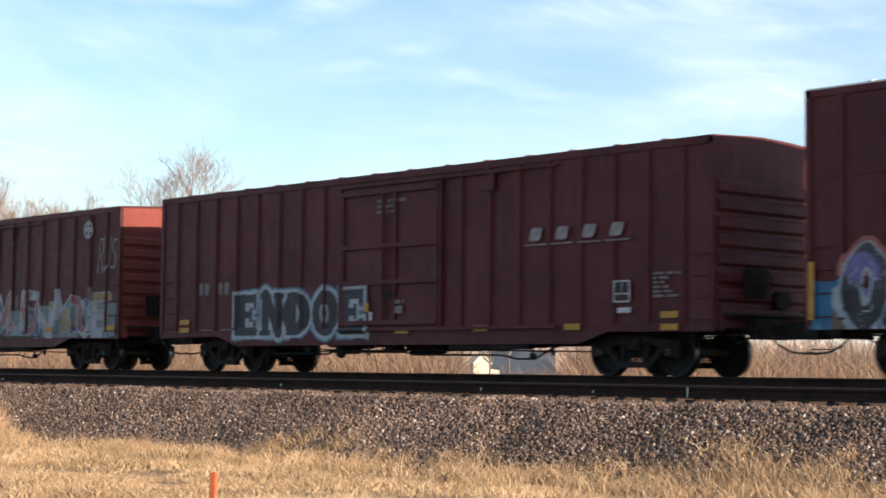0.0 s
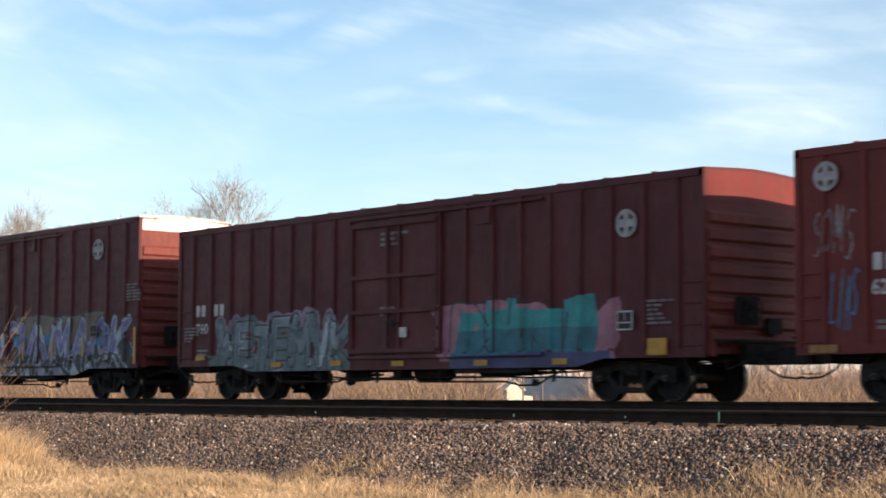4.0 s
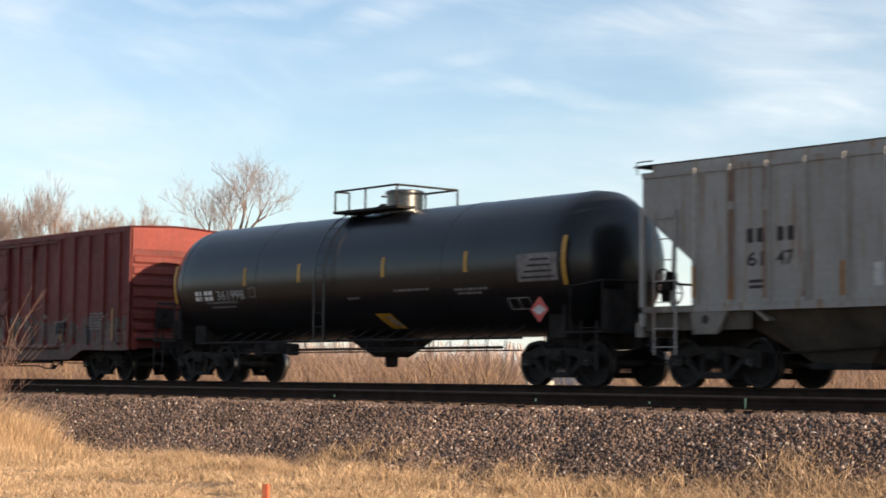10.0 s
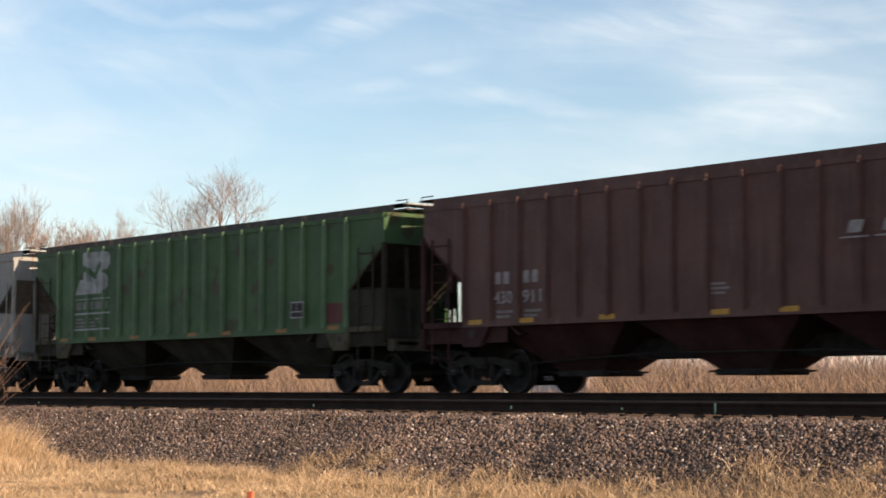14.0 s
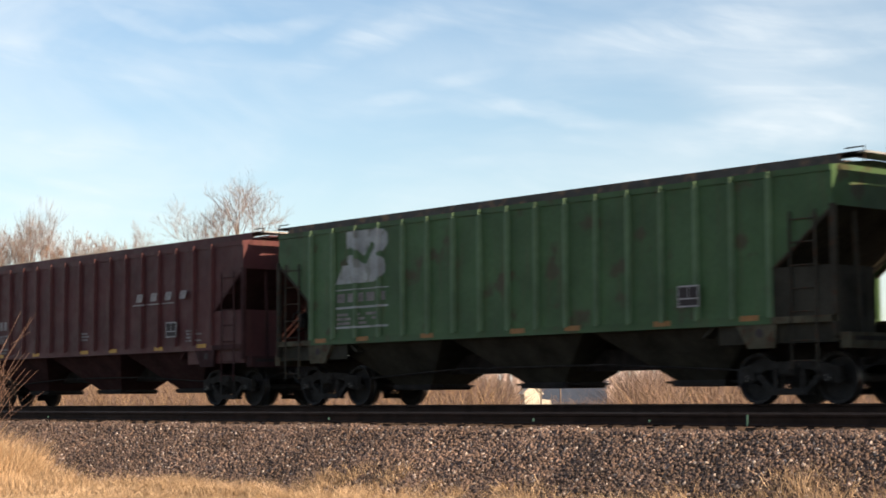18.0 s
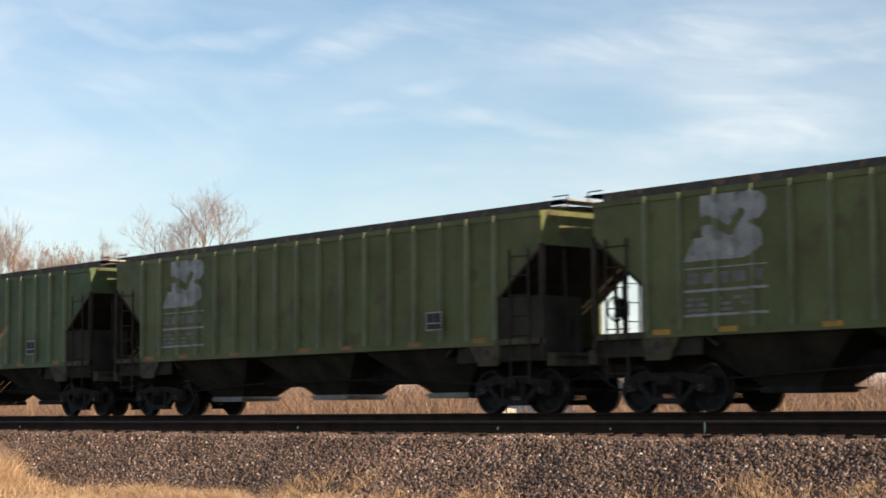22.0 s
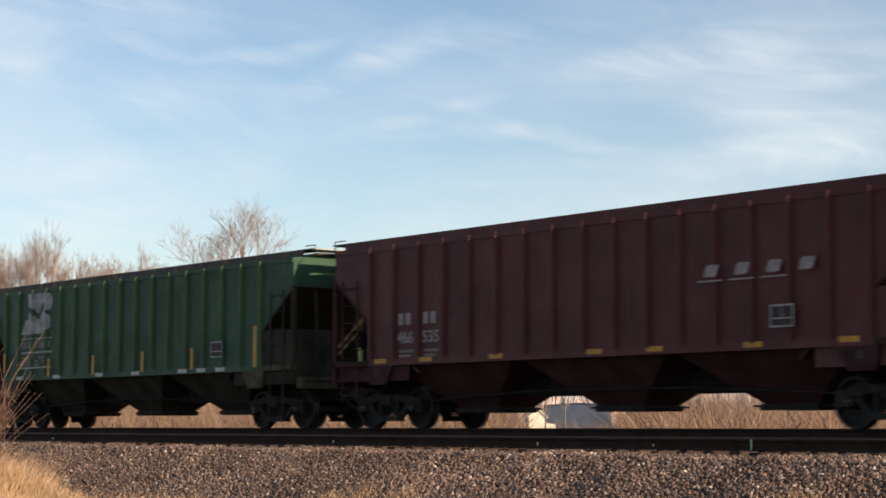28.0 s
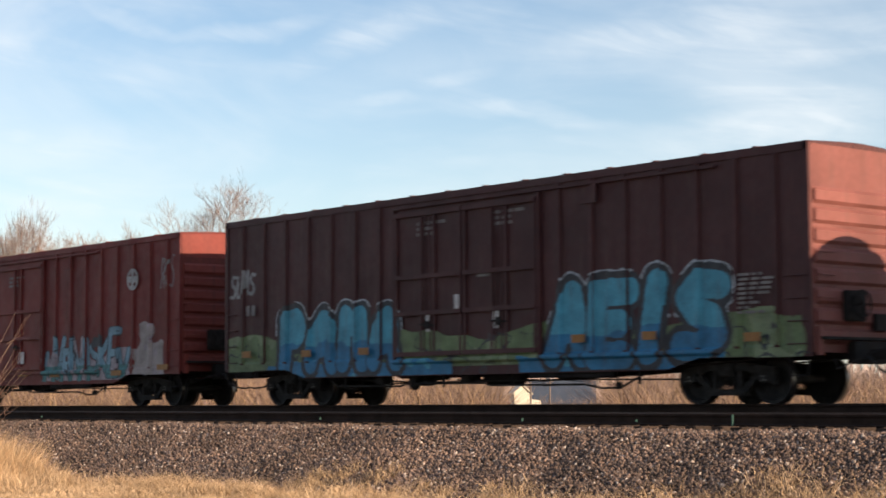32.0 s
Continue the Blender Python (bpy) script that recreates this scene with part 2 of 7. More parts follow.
M_BROWN = paint("mineral_brown_paint", (0.079, 0.0170, 0.0205))
M_BROWN2 = paint("faded_brown_paint", (0.078, 0.020, 0.020), 0.4)
# end paint: low sun on the ends is put into this lighter red
M_RED = paint("sunlit_red_end_paint", (0.195, 0.041, 0.032), 0.25, streak=(0.09, 0.03, 0.03))
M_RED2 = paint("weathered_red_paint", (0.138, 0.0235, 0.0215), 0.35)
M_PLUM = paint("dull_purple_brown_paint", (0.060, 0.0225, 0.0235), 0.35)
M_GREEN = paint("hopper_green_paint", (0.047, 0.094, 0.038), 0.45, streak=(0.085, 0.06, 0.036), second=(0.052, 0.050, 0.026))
M_GREEN2 = paint("faded_green_paint", (0.072, 0.106, 0.045), 0.55, streak=(0.10, 0.07, 0.04), second=(0.076, 0.075, 0.036))
M_GREEN3 = paint("olive_green_paint", (0.110, 0.124, 0.048), 0.55, streak=(0.105, 0.075, 0.04), second=(0.096, 0.086, 0.042))
M_GREEN4 = paint("dark_green_paint", (0.026, 0.066, 0.038), 0.35, streak=(0.05, 0.045, 0.035))
# side posts, paler than the panels between them
M_GREENP = paint("pale_green_post_paint", (0.100, 0.158, 0.086), 0.6, streak=(0.12, 0.09, 0.05))
M_OLIVEP = paint("pale_olive_post_paint", (0.155, 0.176, 0.098), 0.6, streak=(0.14, 0.10, 0.055))
# streaked red for the lower ends, darkened to hold their shade
M_SHADERED = paint("grimy_shaded_red_end_paint", (0.145, 0.034, 0.028), 0.5, streak=(0.05, 0.028, 0.025))
# lighter copy of the purple-brown sides, with sun on the end put in
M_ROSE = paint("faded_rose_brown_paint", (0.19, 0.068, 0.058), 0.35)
M_GREY = paint("hopper_grey_paint", (0.295, 0.280, 0.262), 0.9, streak=(0.22, 0.105, 0.045), vary=0.12)
M_HBROWN = paint("hopper_brown_paint", (0.080, 0.0235, 0.0245), 0.45, streak=(0.11, 0.06, 0.045))
M_HBROWN2 = paint("dusty_hopper_brown_paint", (0.096, 0.046, 0.040), 0.55, streak=(0.17, 0.10, 0.065))
M_TANK = material("tank_black_paint", (0.0060, 0.0070, 0.0090), 0.30, vary=0.3, scale=0.9, streak=(0.03, 0.026, 0.024), streak_amt=0.12, spec=0.42, rough_vary=0.02)
M_STEEL = material("grimy_steel", (0.024, 0.021, 0.020), 0.85, vary=0.4, scale=4, streak=RUST, streak_amt=0.25, bump=0.3, obj=0.2, spec=0.15)
# shade of the bays and lower plates, put into a dark colour
M_BAY = material("shaded_bay_paint", (0.036, 0.033, 0.026), 0.9, vary=0.4, scale=1.5, streak=(0.065, 0.058, 0.040), streak_amt=0.5, bump=0.2, spec=0.1)
M_TRUCK = material("dusty_cast_steel", (0.030, 0.027, 0.025), 0.9, vary=0.35, scale=5, second=(0.02, 0.015, 0.012), bump=0.4, bump_scale=40, spec=0.15)
M_WHEEL = material("worn_wheel_steel", (0.026, 0.023, 0.022), 0.75, metal=0.0, vary=0.3, scale=6, bump=0.2, spec=0.2)
M_TREAD = material("bright_wheel_rim", (0.15, 0.138, 0.13), 0.38, metal=1.0, vary=0.15, scale=12)
M_RUBBER = material("black_rubber_hose", (0.015, 0.015, 0.015), 0.7, vary=0.2)
M_PAD = material("rust_stained_pad", (0.075, 0.066, 0.044), 0.85, vary=0.35, scale=3, second=(0.07, 0.035, 0.02), spec=0.15)
# dark because the ends' shade is put into the colour; rust spots over it
M_ENDS = material("rusty_shaded_end_steel", (0.038, 0.033, 0.025), 0.85, vary=0.35, scale=2, second=(0.06, 0.03, 0.018), spec=0.15, obj=0.25)
M_GALV = material("galvanised_walkway", (0.30, 0.295, 0.29), 0.55, metal=0.4, vary=0.2, scale=3, second=(0.2, 0.13, 0.08), bump=0.2)
# darker hopper brown: shade on bays and ends is in the colour
M_BROWNBAY = material("shaded_brown_paint", (0.046, 0.020, 0.020), 0.85, vary=0.35, scale=1.5, streak=(0.05, 0.035, 0.028), streak_amt=0.5, bump=0.2, spec=0.15)
M_GREYDUST = material("dusty_grey_frame_paint", (0.185, 0.168, 0.148), 0.85, vary=0.3, scale=2, streak=(0.11, 0.07, 0.045), streak_amt=0.5, spec=0.15)
# darker grey with the bays' shade put in; also the walkway colour
M_GREYBAY = material("shaded_bay_walkway_grey", (0.085, 0.072, 0.060), 0.9, vary=0.35, scale=1.5, streak=(0.10, 0.06, 0.035), streak_amt=0.6, spec=0.15)
M_GATE = material("bare_metal_gate", (0.16, 0.16, 0.165), 0.45, metal=0.7, vary=0.25, scale=3)
M_WALK = material("dirty_roof_walkway", (0.055, 0.045, 0.040), 0.8, vary=0.3, scale=2, second=(0.17, 0.10, 0.06))
M_ROOFZ = material("pale_zinc_roof", (0.62, 0.58, 0.54), 0.5, metal=0.2, vary=0.15, scale=1.2, second=(0.3, 0.2, 0.15), second_amt=0.3)
M_CHROME = material("stainless_dome", (0.12, 0.115, 0.11), 0.28, metal=1.0, vary=0.1, scale=5)
M_WHITE = material("faded_white_stencil", (0.46, 0.44, 0.43), 0.7, vary=0.25, scale=4, fine=0.2)
M_WHITE_DIM = material("worn_white_stencil", (0.17, 0.15, 0.145), 0.75, vary=0.35, scale=5, fine=0.3)
M_BRIGHT = material("clean_white_stencil", (0.72, 0.71, 0.69), 0.6, vary=0.12, scale=6)
M_WHITE_MID = material("half_worn_white_stencil", (0.25, 0.225, 0.22), 0.75, vary=0.35, scale=5, fine=0.3)
M_YELLOW = material("reflective_yellow", (0.42, 0.21, 0.015), 0.5, vary=0.2, scale=5)
M_ORANGE = material("faded_orange_strip", (0.27, 0.12, 0.03), 0.6, vary=0.3, scale=6)
M_DARK = material("dark_primer_patch", (0.03, 0.022, 0.022), 0.8, vary=0.2)
M_PLAC = material("placard_red", (0.5, 0.06, 0.05), 0.5, vary=0.1)
M_RAIL = material("rusty_rail", (0.028, 0.017, 0.013), 0.85, vary=0.3, scale=3, bump=0.2, spec=0.12)
M_RAILTOP = material("dull_rail_head", (0.065, 0.056, 0.052), 0.6, vary=0.2, spec=0.3)
M_TIE = material("creosoted_tie", (0.045, 0.030, 0.023), 0.9, vary=0.3, scale=3, stretch=(1, 6, 6), bump=0.5, obj=0.3, spec=0.2)
M_BALLAST = material("crushed_ballast", (0.182, 0.120, 0.093), 0.9, vary=0.30, scale=0.8, island=0.42, bump=0.4, bump_scale=60, spec=0.3)
M_BALLAST2 = material("grey_ballast", (0.112, 0.079, 0.065), 0.9, vary=0.30, scale=0.8, island=0.42, bump=0.4, bump_scale=60, spec=0.3)
M_BALLAST3 = material("pale_ballast", (0.42, 0.34, 0.29), 0.85, vary=0.2, scale=0.8, island=0.35, bump=0.3, bump_scale=60)
M_BED = material("ballast_bed", (0.098, 0.065, 0.050), 0.95, vary=0.4, scale=1.2, fine=0.4, bump=1.0, bump_scale=22, second=(0.04, 0.03, 0.025), spec=0.2)
M_SOIL = material("dry_turf", (0.155, 0.100, 0.054), 0.95, vary=0.3, scale=0.5, fine=0.3, bump=0.8, bump_scale=25, second=(0.15, 0.09, 0.045))
M_STRAW = material("straw_grass", (0.340, 0.220, 0.122), 0.85, vary=0.25, scale=0.6, island=0.35)
M_STRAW2 = material("pale_winter_grass", (0.56, 0.392, 0.245), 0.85, vary=0.25, scale=0.5, island=0.3)
M_BRUSH = material("dry_brush_stalks", (0.175, 0.112, 0.082), 0.9, vary=0.35, scale=0.15, island=0.4)
M_TWIG = material("bare_twigs", (0.25, 0.190, 0.165), 0.9, vary=0.25, scale=0.3, island=0.25)
M_WILLOW = material("reddish_twigs", (0.23, 0.135, 0.092), 0.9, vary=0.25, scale=0.2, island=0.3)
M_BARK = material("grey_bark", (0.15, 0.115, 0.10), 0.95, vary=0.3, scale=2, stretch=(3, 3, 0.6), bump=0.6)
M_POLE = material("weathered_pole", (0.30, 0.20, 0.12), 0.9, vary=0.3, scale=2, stretch=(6, 6, 0.4), bump=0.5)
M_STAKE = material("orange_stake_paint", (0.55, 0.12, 0.05), 0.8, vary=0.25, scale=6, second=(0.35, 0.2, 0.12))
M_SHED = material("white_shed_siding", (0.62, 0.56, 0.46), 0.7, vary=0.1)
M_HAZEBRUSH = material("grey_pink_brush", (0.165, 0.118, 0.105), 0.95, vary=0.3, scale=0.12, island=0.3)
M_SAP = material("sapling_bark", (0.17, 0.10, 0.075), 0.9, vary=0.25, scale=2)
M_EMBLEM = material("dull_white_emblem", (0.31, 0.295, 0.295), 0.7, vary=0.3, scale=6, fine=0.25)
M_BLUE = material("pale_blue_siding", (0.060, 0.075, 0.110), 0.9, vary=0.15, spec=0.1)
# paler than the near brush: distance haze is put into the colour
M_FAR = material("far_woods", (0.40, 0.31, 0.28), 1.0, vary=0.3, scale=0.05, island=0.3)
M_CLIP = material("pale_rail_clip", (0.018, 0.045, 0.038), 0.7, vary=0.2, spec=0.2)

# ---- ground, ballast and the two tracks ----
RAIL_TOP = 1.5                       # main track; the near track lies a little lower
NEAR_Y, NEAR_TOP = TRACK_Y - 4.35, 1.37


def wave(x, y, seed, scale):
    """Smooth pseudo-noise in -1..1 for arrays."""
    rs = np.random.RandomState(seed)
    out = 0
    for k in range(6):
        a, ph = rs.uniform(0, 2 * np.pi, 2)
        f = scale * (0.6 + 0.35 * k)
        out = out + np.sin(f * (x * np.cos(a) + y * np.sin(a)) + ph + 1.3 * np.sin(0.7 * f * (y * np.cos(a) - x * np.sin(a)) + ph * 2)) / (1 + 0.5 * k)
    return out / 2.6


def np_mesh(name, verts, faces, mats, index=None):
    me = bpy.data.meshes.new(name)
    verts, faces = np.asarray(verts, np.float32), np.asarray(faces, np.int32)
    k = faces.shape[1]
    me.vertices.add(len(verts))
    me.vertices.foreach_set("co", verts.ravel())
    me.loops.add(faces.size)
    me.loops.foreach_set("vertex_index", faces.ravel())
    me.polygons.add(len(faces))
    me.polygons.foreach_set("loop_start", np.arange(0, faces.size, k, dtype=np.int32))
    for q in mats if isinstance(mats, (list, tuple)) else [mats]:
        me.materials.append(q)
    if index is not None:
        me.polygons.foreach_set("material_index", np.asarray(index, np.int32))
    me.update(calc_edges=True)
    return me


def bank(y):
    """Height of the track bed across the line."""
    ys = TRACK_Y + np.array([-9.6, -8.3, -6.15, -5.8, -2.6, -1.9, 1.9, 2.3, 5.2, 6.0])
    zs = np.array([-0.15, 0.02, 1.07, 1.11, 1.13, 1.29, 1.29, 1.22, -0.1, -0.2])
    return np.interp(y, ys, zs)


def ground_height(x, y):
    return 0.10 * wave(x, y, 3, 0.35) + 0.035 * wave(x, y, 4, 2.1) - 0.03


gx = np.concatenate([[-4000, -1500, -500, -200, -110], np.arange(-70, 12, 0.5), [40, 200, 1000, 4000]])
gy = np.concatenate([[-4000, -800, -150, -30], np.arange(-6, 40, 0.5), [60, 100, 200, 500, 1500, 4000]])
GX, GY = np.meshgrid(gx, gy, indexing="ij")
GZ = ground_height(GX, GY) * np.exp(-(np.maximum(0, np.hypot(GX + 25, GY - 15) - 60) / 40) ** 2)
ids = np.arange(GX.size).reshape(GX.shape)
quads = np.stack([ids[:-1, :-1], ids[1:, :-1], ids[1:, 1:], ids[:-1, 1:]], -1).reshape(-1, 4)
ground = new("ground", np_mesh("ground", np.stack([GX, GY, GZ], -1).reshape(-1, 3), quads, M_SOIL))
tagged(ground, "dry straw-coloured winter turf beside the railway", "ground", kind="structure")

bx = np.concatenate([np.arange(-420, -60, 4.0), np.arange(-60, 10, 0.2), np.arange(10, 440, 5.0)])
by = TRACK_Y + np.concatenate([np.arange(-9.6, -5.6, 0.15), [-5.4, -4.35, -3.2, -2.6, -2.2, -1.9, 0, 1.9, 2.3, 3.2, 4.2, 5.2, 6.0]])
BX, BY = np.meshgrid(bx, by, indexing="ij")
BZ = bank(BY) + 0.03 * wave(BX, BY, 7, 3.0)
ids = np.arange(BX.size).reshape(BX.shape)
quads = np.stack([ids[:-1, :-1], ids[1:, :-1], ids[1:, 1:], ids[:-1, 1:]], -1).reshape(-1, 4)
bed = new("ballast_bed", np_mesh("ballast_bed", np.stack([BX, BY, BZ], -1).reshape(-1, 3), quads, M_BED))
tagged(bed, "raised bed of grey-brown crushed stone under two tracks", "track bed", kind="structure")

# loose stones on the near slope and shoulder
rs = np.random.RandomState(11)
N_ST = 128000
sx = -58 + 48 * rs.rand(N_ST) ** 0.8
sy = TRACK_Y - 8.95 + 3.35 * rs.rand(N_ST)
sr = 0.017 + 0.026 * rs.rand(N_ST) ** 1.4
sz = bank(sy) + 0.03 * wave(sx, sy, 7, 3.0) + sr * 0.35
octa = np.array([(1, 0, 0), (-1, 0, 0), (0, 1, 0), (0, -1, 0), (0, 0, 1), (0, 0, -1)], float)
tri = np.array([(0, 2, 4), (2, 1, 4), (1, 3, 4), (3, 0, 4), (2, 0, 5), (1, 2, 5), (3, 1, 5), (0, 3, 5)])
shape = octa[None] * (0.65 + 0.7 * rs.rand(N_ST, 6, 1)) + 0.65 * (rs.rand(N_ST, 6, 3) - 0.5)
ang = rs.rand(N_ST) * 6.28
til = rs.rand(N_ST) * 1.2
c, s = np.cos(ang), np.sin(ang)
c2, s2 = np.cos(til), np.sin(til)
px_, py_, pz_ = shape[..., 0], shape[..., 1], shape[..., 2] * 0.85
py_, pz_ = py_ * c2[:, None] - pz_ * s2[:, None], py_ * s2[:, None] + pz_ * c2[:, None]
px_, py_ = px_ * c[:, None] - py_ * s[:, None], px_ * s[:, None] + py_ * c[:, None]
pts = np.stack([px_, py_, pz_], -1) * sr[:, None, None] + np.stack([sx, sy, sz], -1)[:, None]
fc = (tri[None] + 6 * np.arange(N_ST)[:, None, None]).reshape(-1, 3)
stones = new("ballast_stones", np_mesh("ballast_stones", pts.reshape(-1, 3), fc, [M_BALLAST, M_BALLAST2, M_BALLAST3], np.repeat(np.where(rs.rand(N_ST) < 0.05, 2, (rs.rand(N_ST) + 0.25 * wave(sx, sy, 19, 1.2) > 0.55).astype(int)), 8)))
tagged(stones, "sunlit grey and brown crushed stones on the slope", "gravel", kind="stuff")


def rail_profile(h):
    half = [(0.075, 0), (0.075, 0.012), (0.02, 0.03), (0.009, 0.05), (0.009, h - 0.055), (0.034, h - 0.042), (0.037, h - 0.008), (0.028, h)]
    return half + [(-a, b) for a, b in reversed(half)]


def track(name, y, top, label):
    th = new(name)
    th.matrix_basis = Matrix.Translation((0, y, top))
    tagged(th, label, "track", kind="structure")
    for side in (-1, 1):
        yy = side * 0.755
        r = Build().prism([(yy + a, b - 0.186) for a, b in rail_profile(0.186)], -400, 430, "x")
        ob = part("rail", r, M_RAIL, th)
        part("rail_head", Build().prism([(yy - 0.027, -0.001), (yy + 0.027, -0.001), (yy + 0.024, 0.003), (yy - 0.024, 0.003)], -400, 430, "x"), M_RAILTOP, ob, "polished running surface")
    tie = Build().soft(-0.115, 0.115, -1.32, 1.32, -0.40, -0.19, 0.012).mesh("tie", M_TIE)
    plate = Build().box(-0.1, 0.1, -0.16, 0.16, -0.189, -0.176).mesh("tie_plate", M_RAIL)
    x = -118.0
    rng = random.Random(5)
    while x < 12:
        ob = part("tie", tie, None, th, at=pose(x + rng.uniform(-0.02, 0.02), rng.uniform(-0.05, 0.05), rng.uniform(-0.008, 0.004), 0, 0, rng.uniform(-1, 1)))
        if -60 < x < -8:
            for side in (-1, 1):
                part("tie_plate", plate, None, ob, at=(0, side * 0.755, 0))
        x += 0.51
    return th


main_track = track("main_track", TRACK_Y, RAIL_TOP, "rusty steel rails on wooden ties under the train")
near_track = track("near_track", NEAR_Y, NEAR_TOP, "empty rusty steel rails on wooden ties in shade")
clip_mesh = Build().soft(-0.012, 0.012, -0.05, 0, -0.19, 0.0, 0.004).mesh("rail_marker", M_CLIP)
for x, hgt in ((-40.3, 0.2), (-28.67, 0.25), (-22.78, 0.3), (-20.07, 0.2), (-18.05, 0.95)):
    ob = new("rail_marker", clip_mesh)
    ob.matrix_basis = pose(x, NEAR_Y - 0.83, NEAR_TOP - 0.005 - 0.19 * (1 - hgt) * 0.6) @ Matrix.Diagonal((1, 1, hgt, 1))
    tagged(ob, "small dull green marker on the rail's side", "marker", "rail markers")

# ---- running gear shared by all cars ----
def wheel_mesh():
    b = Build()
    for s in (-1, 1):
        y = s * 0.7175
        o = s * 0.14
        prof = [(0.10, y - 0.02 * s), (0.13, y + o * 0.2), (0.36, y + o * 0.15), (0.40, y + o * 0.95), (0.457, y + o * 0.95), (0.460, y + 0.02 * s), (0.485, y), (0.485, y - 0.03 * s), (0.41, y - 0.03 * s), (0.35, y), (0.10, y - 0.06 * s)]
        b.lathe(prof, 40, "y")
        b.lathe([(0.415, y + o * 0.955), (0.455, y + o * 0.955), (0.455, y + o * 0.965), (0.415, y + o * 0.965), (0.415, y + o * 0.955)], 40, "y", m=0, cap=False)
        b.lathe([(0.4585, y + o * 0.94), (0.4612, y + 0.03 * s)], 40, "y", m=1, cap=False)
        b.lathe([(0.085, y + o * 0.2), (0.085, y + s * 0.36), (0.06, y + s * 0.38), (0.02, y + s * 0.385)], 16, "y", m=0)
        for k in range(3):
            a = k * 2.094
            b.lathe([(0.014, y + s * 0.38), (0.014, y + s * 0.40)], 6, "y", at=(0.05 * math.cos(a), 0, 0.05 * math.sin(a)), m=1)
    b.lathe([(0.075, -0.75), (0.08, -0.3), (0.08, 0.3), (0.075, 0.75)], 12, "y")
    return b.mesh("wheelset", [M_WHEEL, M_TREAD], True)


def side_frame_mesh():
    b = Build()
    y0, y1 = -0.06, 0.06
    b.prism([(-1.12, 0.36), (-1.12, 0.66), (-0.72, 0.72), (-0.42, 0.76), (0.42, 0.76), (0.72, 0.72), (1.12, 0.66), (1.12, 0.36), (1.02, 0.36), (0.98, 0.56), (0.78, 0.56), (0.72, 0.50), (0.52, 0.60), (0.30, 0.62), (-0.30, 0.62), (-0.52, 0.60), (-0.72, 0.50), (-0.78, 0.56), (-0.98, 0.56), (-1.02, 0.36)], y0, y1)
    b.prism([(-0.80, 0.56), (-0.66, 0.56), (-0.34, 0.26), (-0.40, 0.16)], y0, y1)
    b.prism([(0.80, 0.56), (0.66, 0.56), (0.34, 0.26), (0.40, 0.16)], y0, y1)
    b.prism([(-0.44, 0.16), (0.44, 0.16), (0.36, 0.28), (-0.36, 0.28)], y0 - 0.05, y1 + 0.05)
    b.box(-0.34, -0.26, y0, y1, 0.28, 0.64)
    b.box(0.26, 0.34, y0, y1, 0.28, 0.64)
    for sx in (-0.89, 0.89):
        b.soft(sx - 0.14, sx + 0.14, -0.09, 0.07, 0.40, 0.60, 0.02)
    return b.mesh("side_frame", M_TRUCK)


def springs_mesh():
    b = Build()
    for x in (-0.16, 0.0, 0.16):
        pts = [(x + 0.055 * math.cos(a), 0.055 * math.sin(a), 0.28 + 0.25 * a / 31.4) for a in np.linspace(0, 31.4, 50)]
        b.tube(pts, 0.013, 5)
    return b.mesh("spring_set", M_TRUCK)


WHEEL, FRAME, SPRINGS = wheel_mesh(), side_frame_mesh(), springs_mesh()
BOLSTER = Build().soft(-0.20, 0.20, -1.12, 1.12, 0.50, 0.74, 0.03).box(-0.11, 0.11, -1.15, 1.15, 0.54, 0.62).mesh("bolster", M_TRUCK)
BEAM = Build().box(-0.60, -0.53, -0.75, 0.75, 0.36, 0.46).box(0.53, 0.60, -0.75, 0.75, 0.36, 0.46).tube([(-0.56, 0.1, 0.40), (0.56, -0.1, 0.36)], 0.025, 6).mesh("brake_rigging", M_STEEL)
wheelsets = []


def truck(car, x):
    t = part("truck", BOLSTER, None, car, "grimy cast-steel two-axle truck", at=(x, 0, 0))
    for s in (-1, 1):
        part("side_frame", FRAME, None, t, at=pose(0, s * 1.0, 0, 0, 0, 0 if s < 0 else 180))
        part("spring_set", SPRINGS, None, t, at=(0, s * 1.0, 0))
    part("brake_rigging", BEAM, None, t)
    for dx in (-0.889, 0.889):
        w = part("wheelset", WHEEL, None, t)
        w.matrix_parent_inverse = Matrix.Translation((dx, 0, 0.457))
        wheelsets.append(w)


def coupler_mesh():
    b = Build()
    b.soft(0.0, 0.62, -0.09, 0.09, 0.78, 0.96, 0.02)
    b.prism([(0.55, -0.16), (0.86, -0.22), (0.96, -0.14), (0.84, -0.05), (0.80, 0.06), (0.96, 0.12), (0.92, 0.22), (0.62, 0.2)], 0.70, 1.02, "z")
    return b.mesh("coupler", M_STEEL)


COUPLER = coupler_mesh()
HOSE = Build().tube([(0.25, -0.30, 0.80), (0.32, -0.32, 0.74), (0.45, -0.31, 0.60), (0.68, -0.22, 0.47), (0.92, -0.10, 0.44), (1.05, -0.04, 0.47)], 0.022, 8).tube([(0.1, -0.3, 0.82), (0.27, -0.3, 0.80)], 0.03, 8).mesh("air_hose", M_RUBBER, True)
LEVER = Build().tube([(0.35, -1.45, 0.78), (0.35, -1.40, 0.60), (0.35, -1.30, 0.62), (0.33, -0.5, 0.86), (0.55, -0.2, 1.0)], 0.014, 6).mesh("uncoupling_lever", M_STEEL)


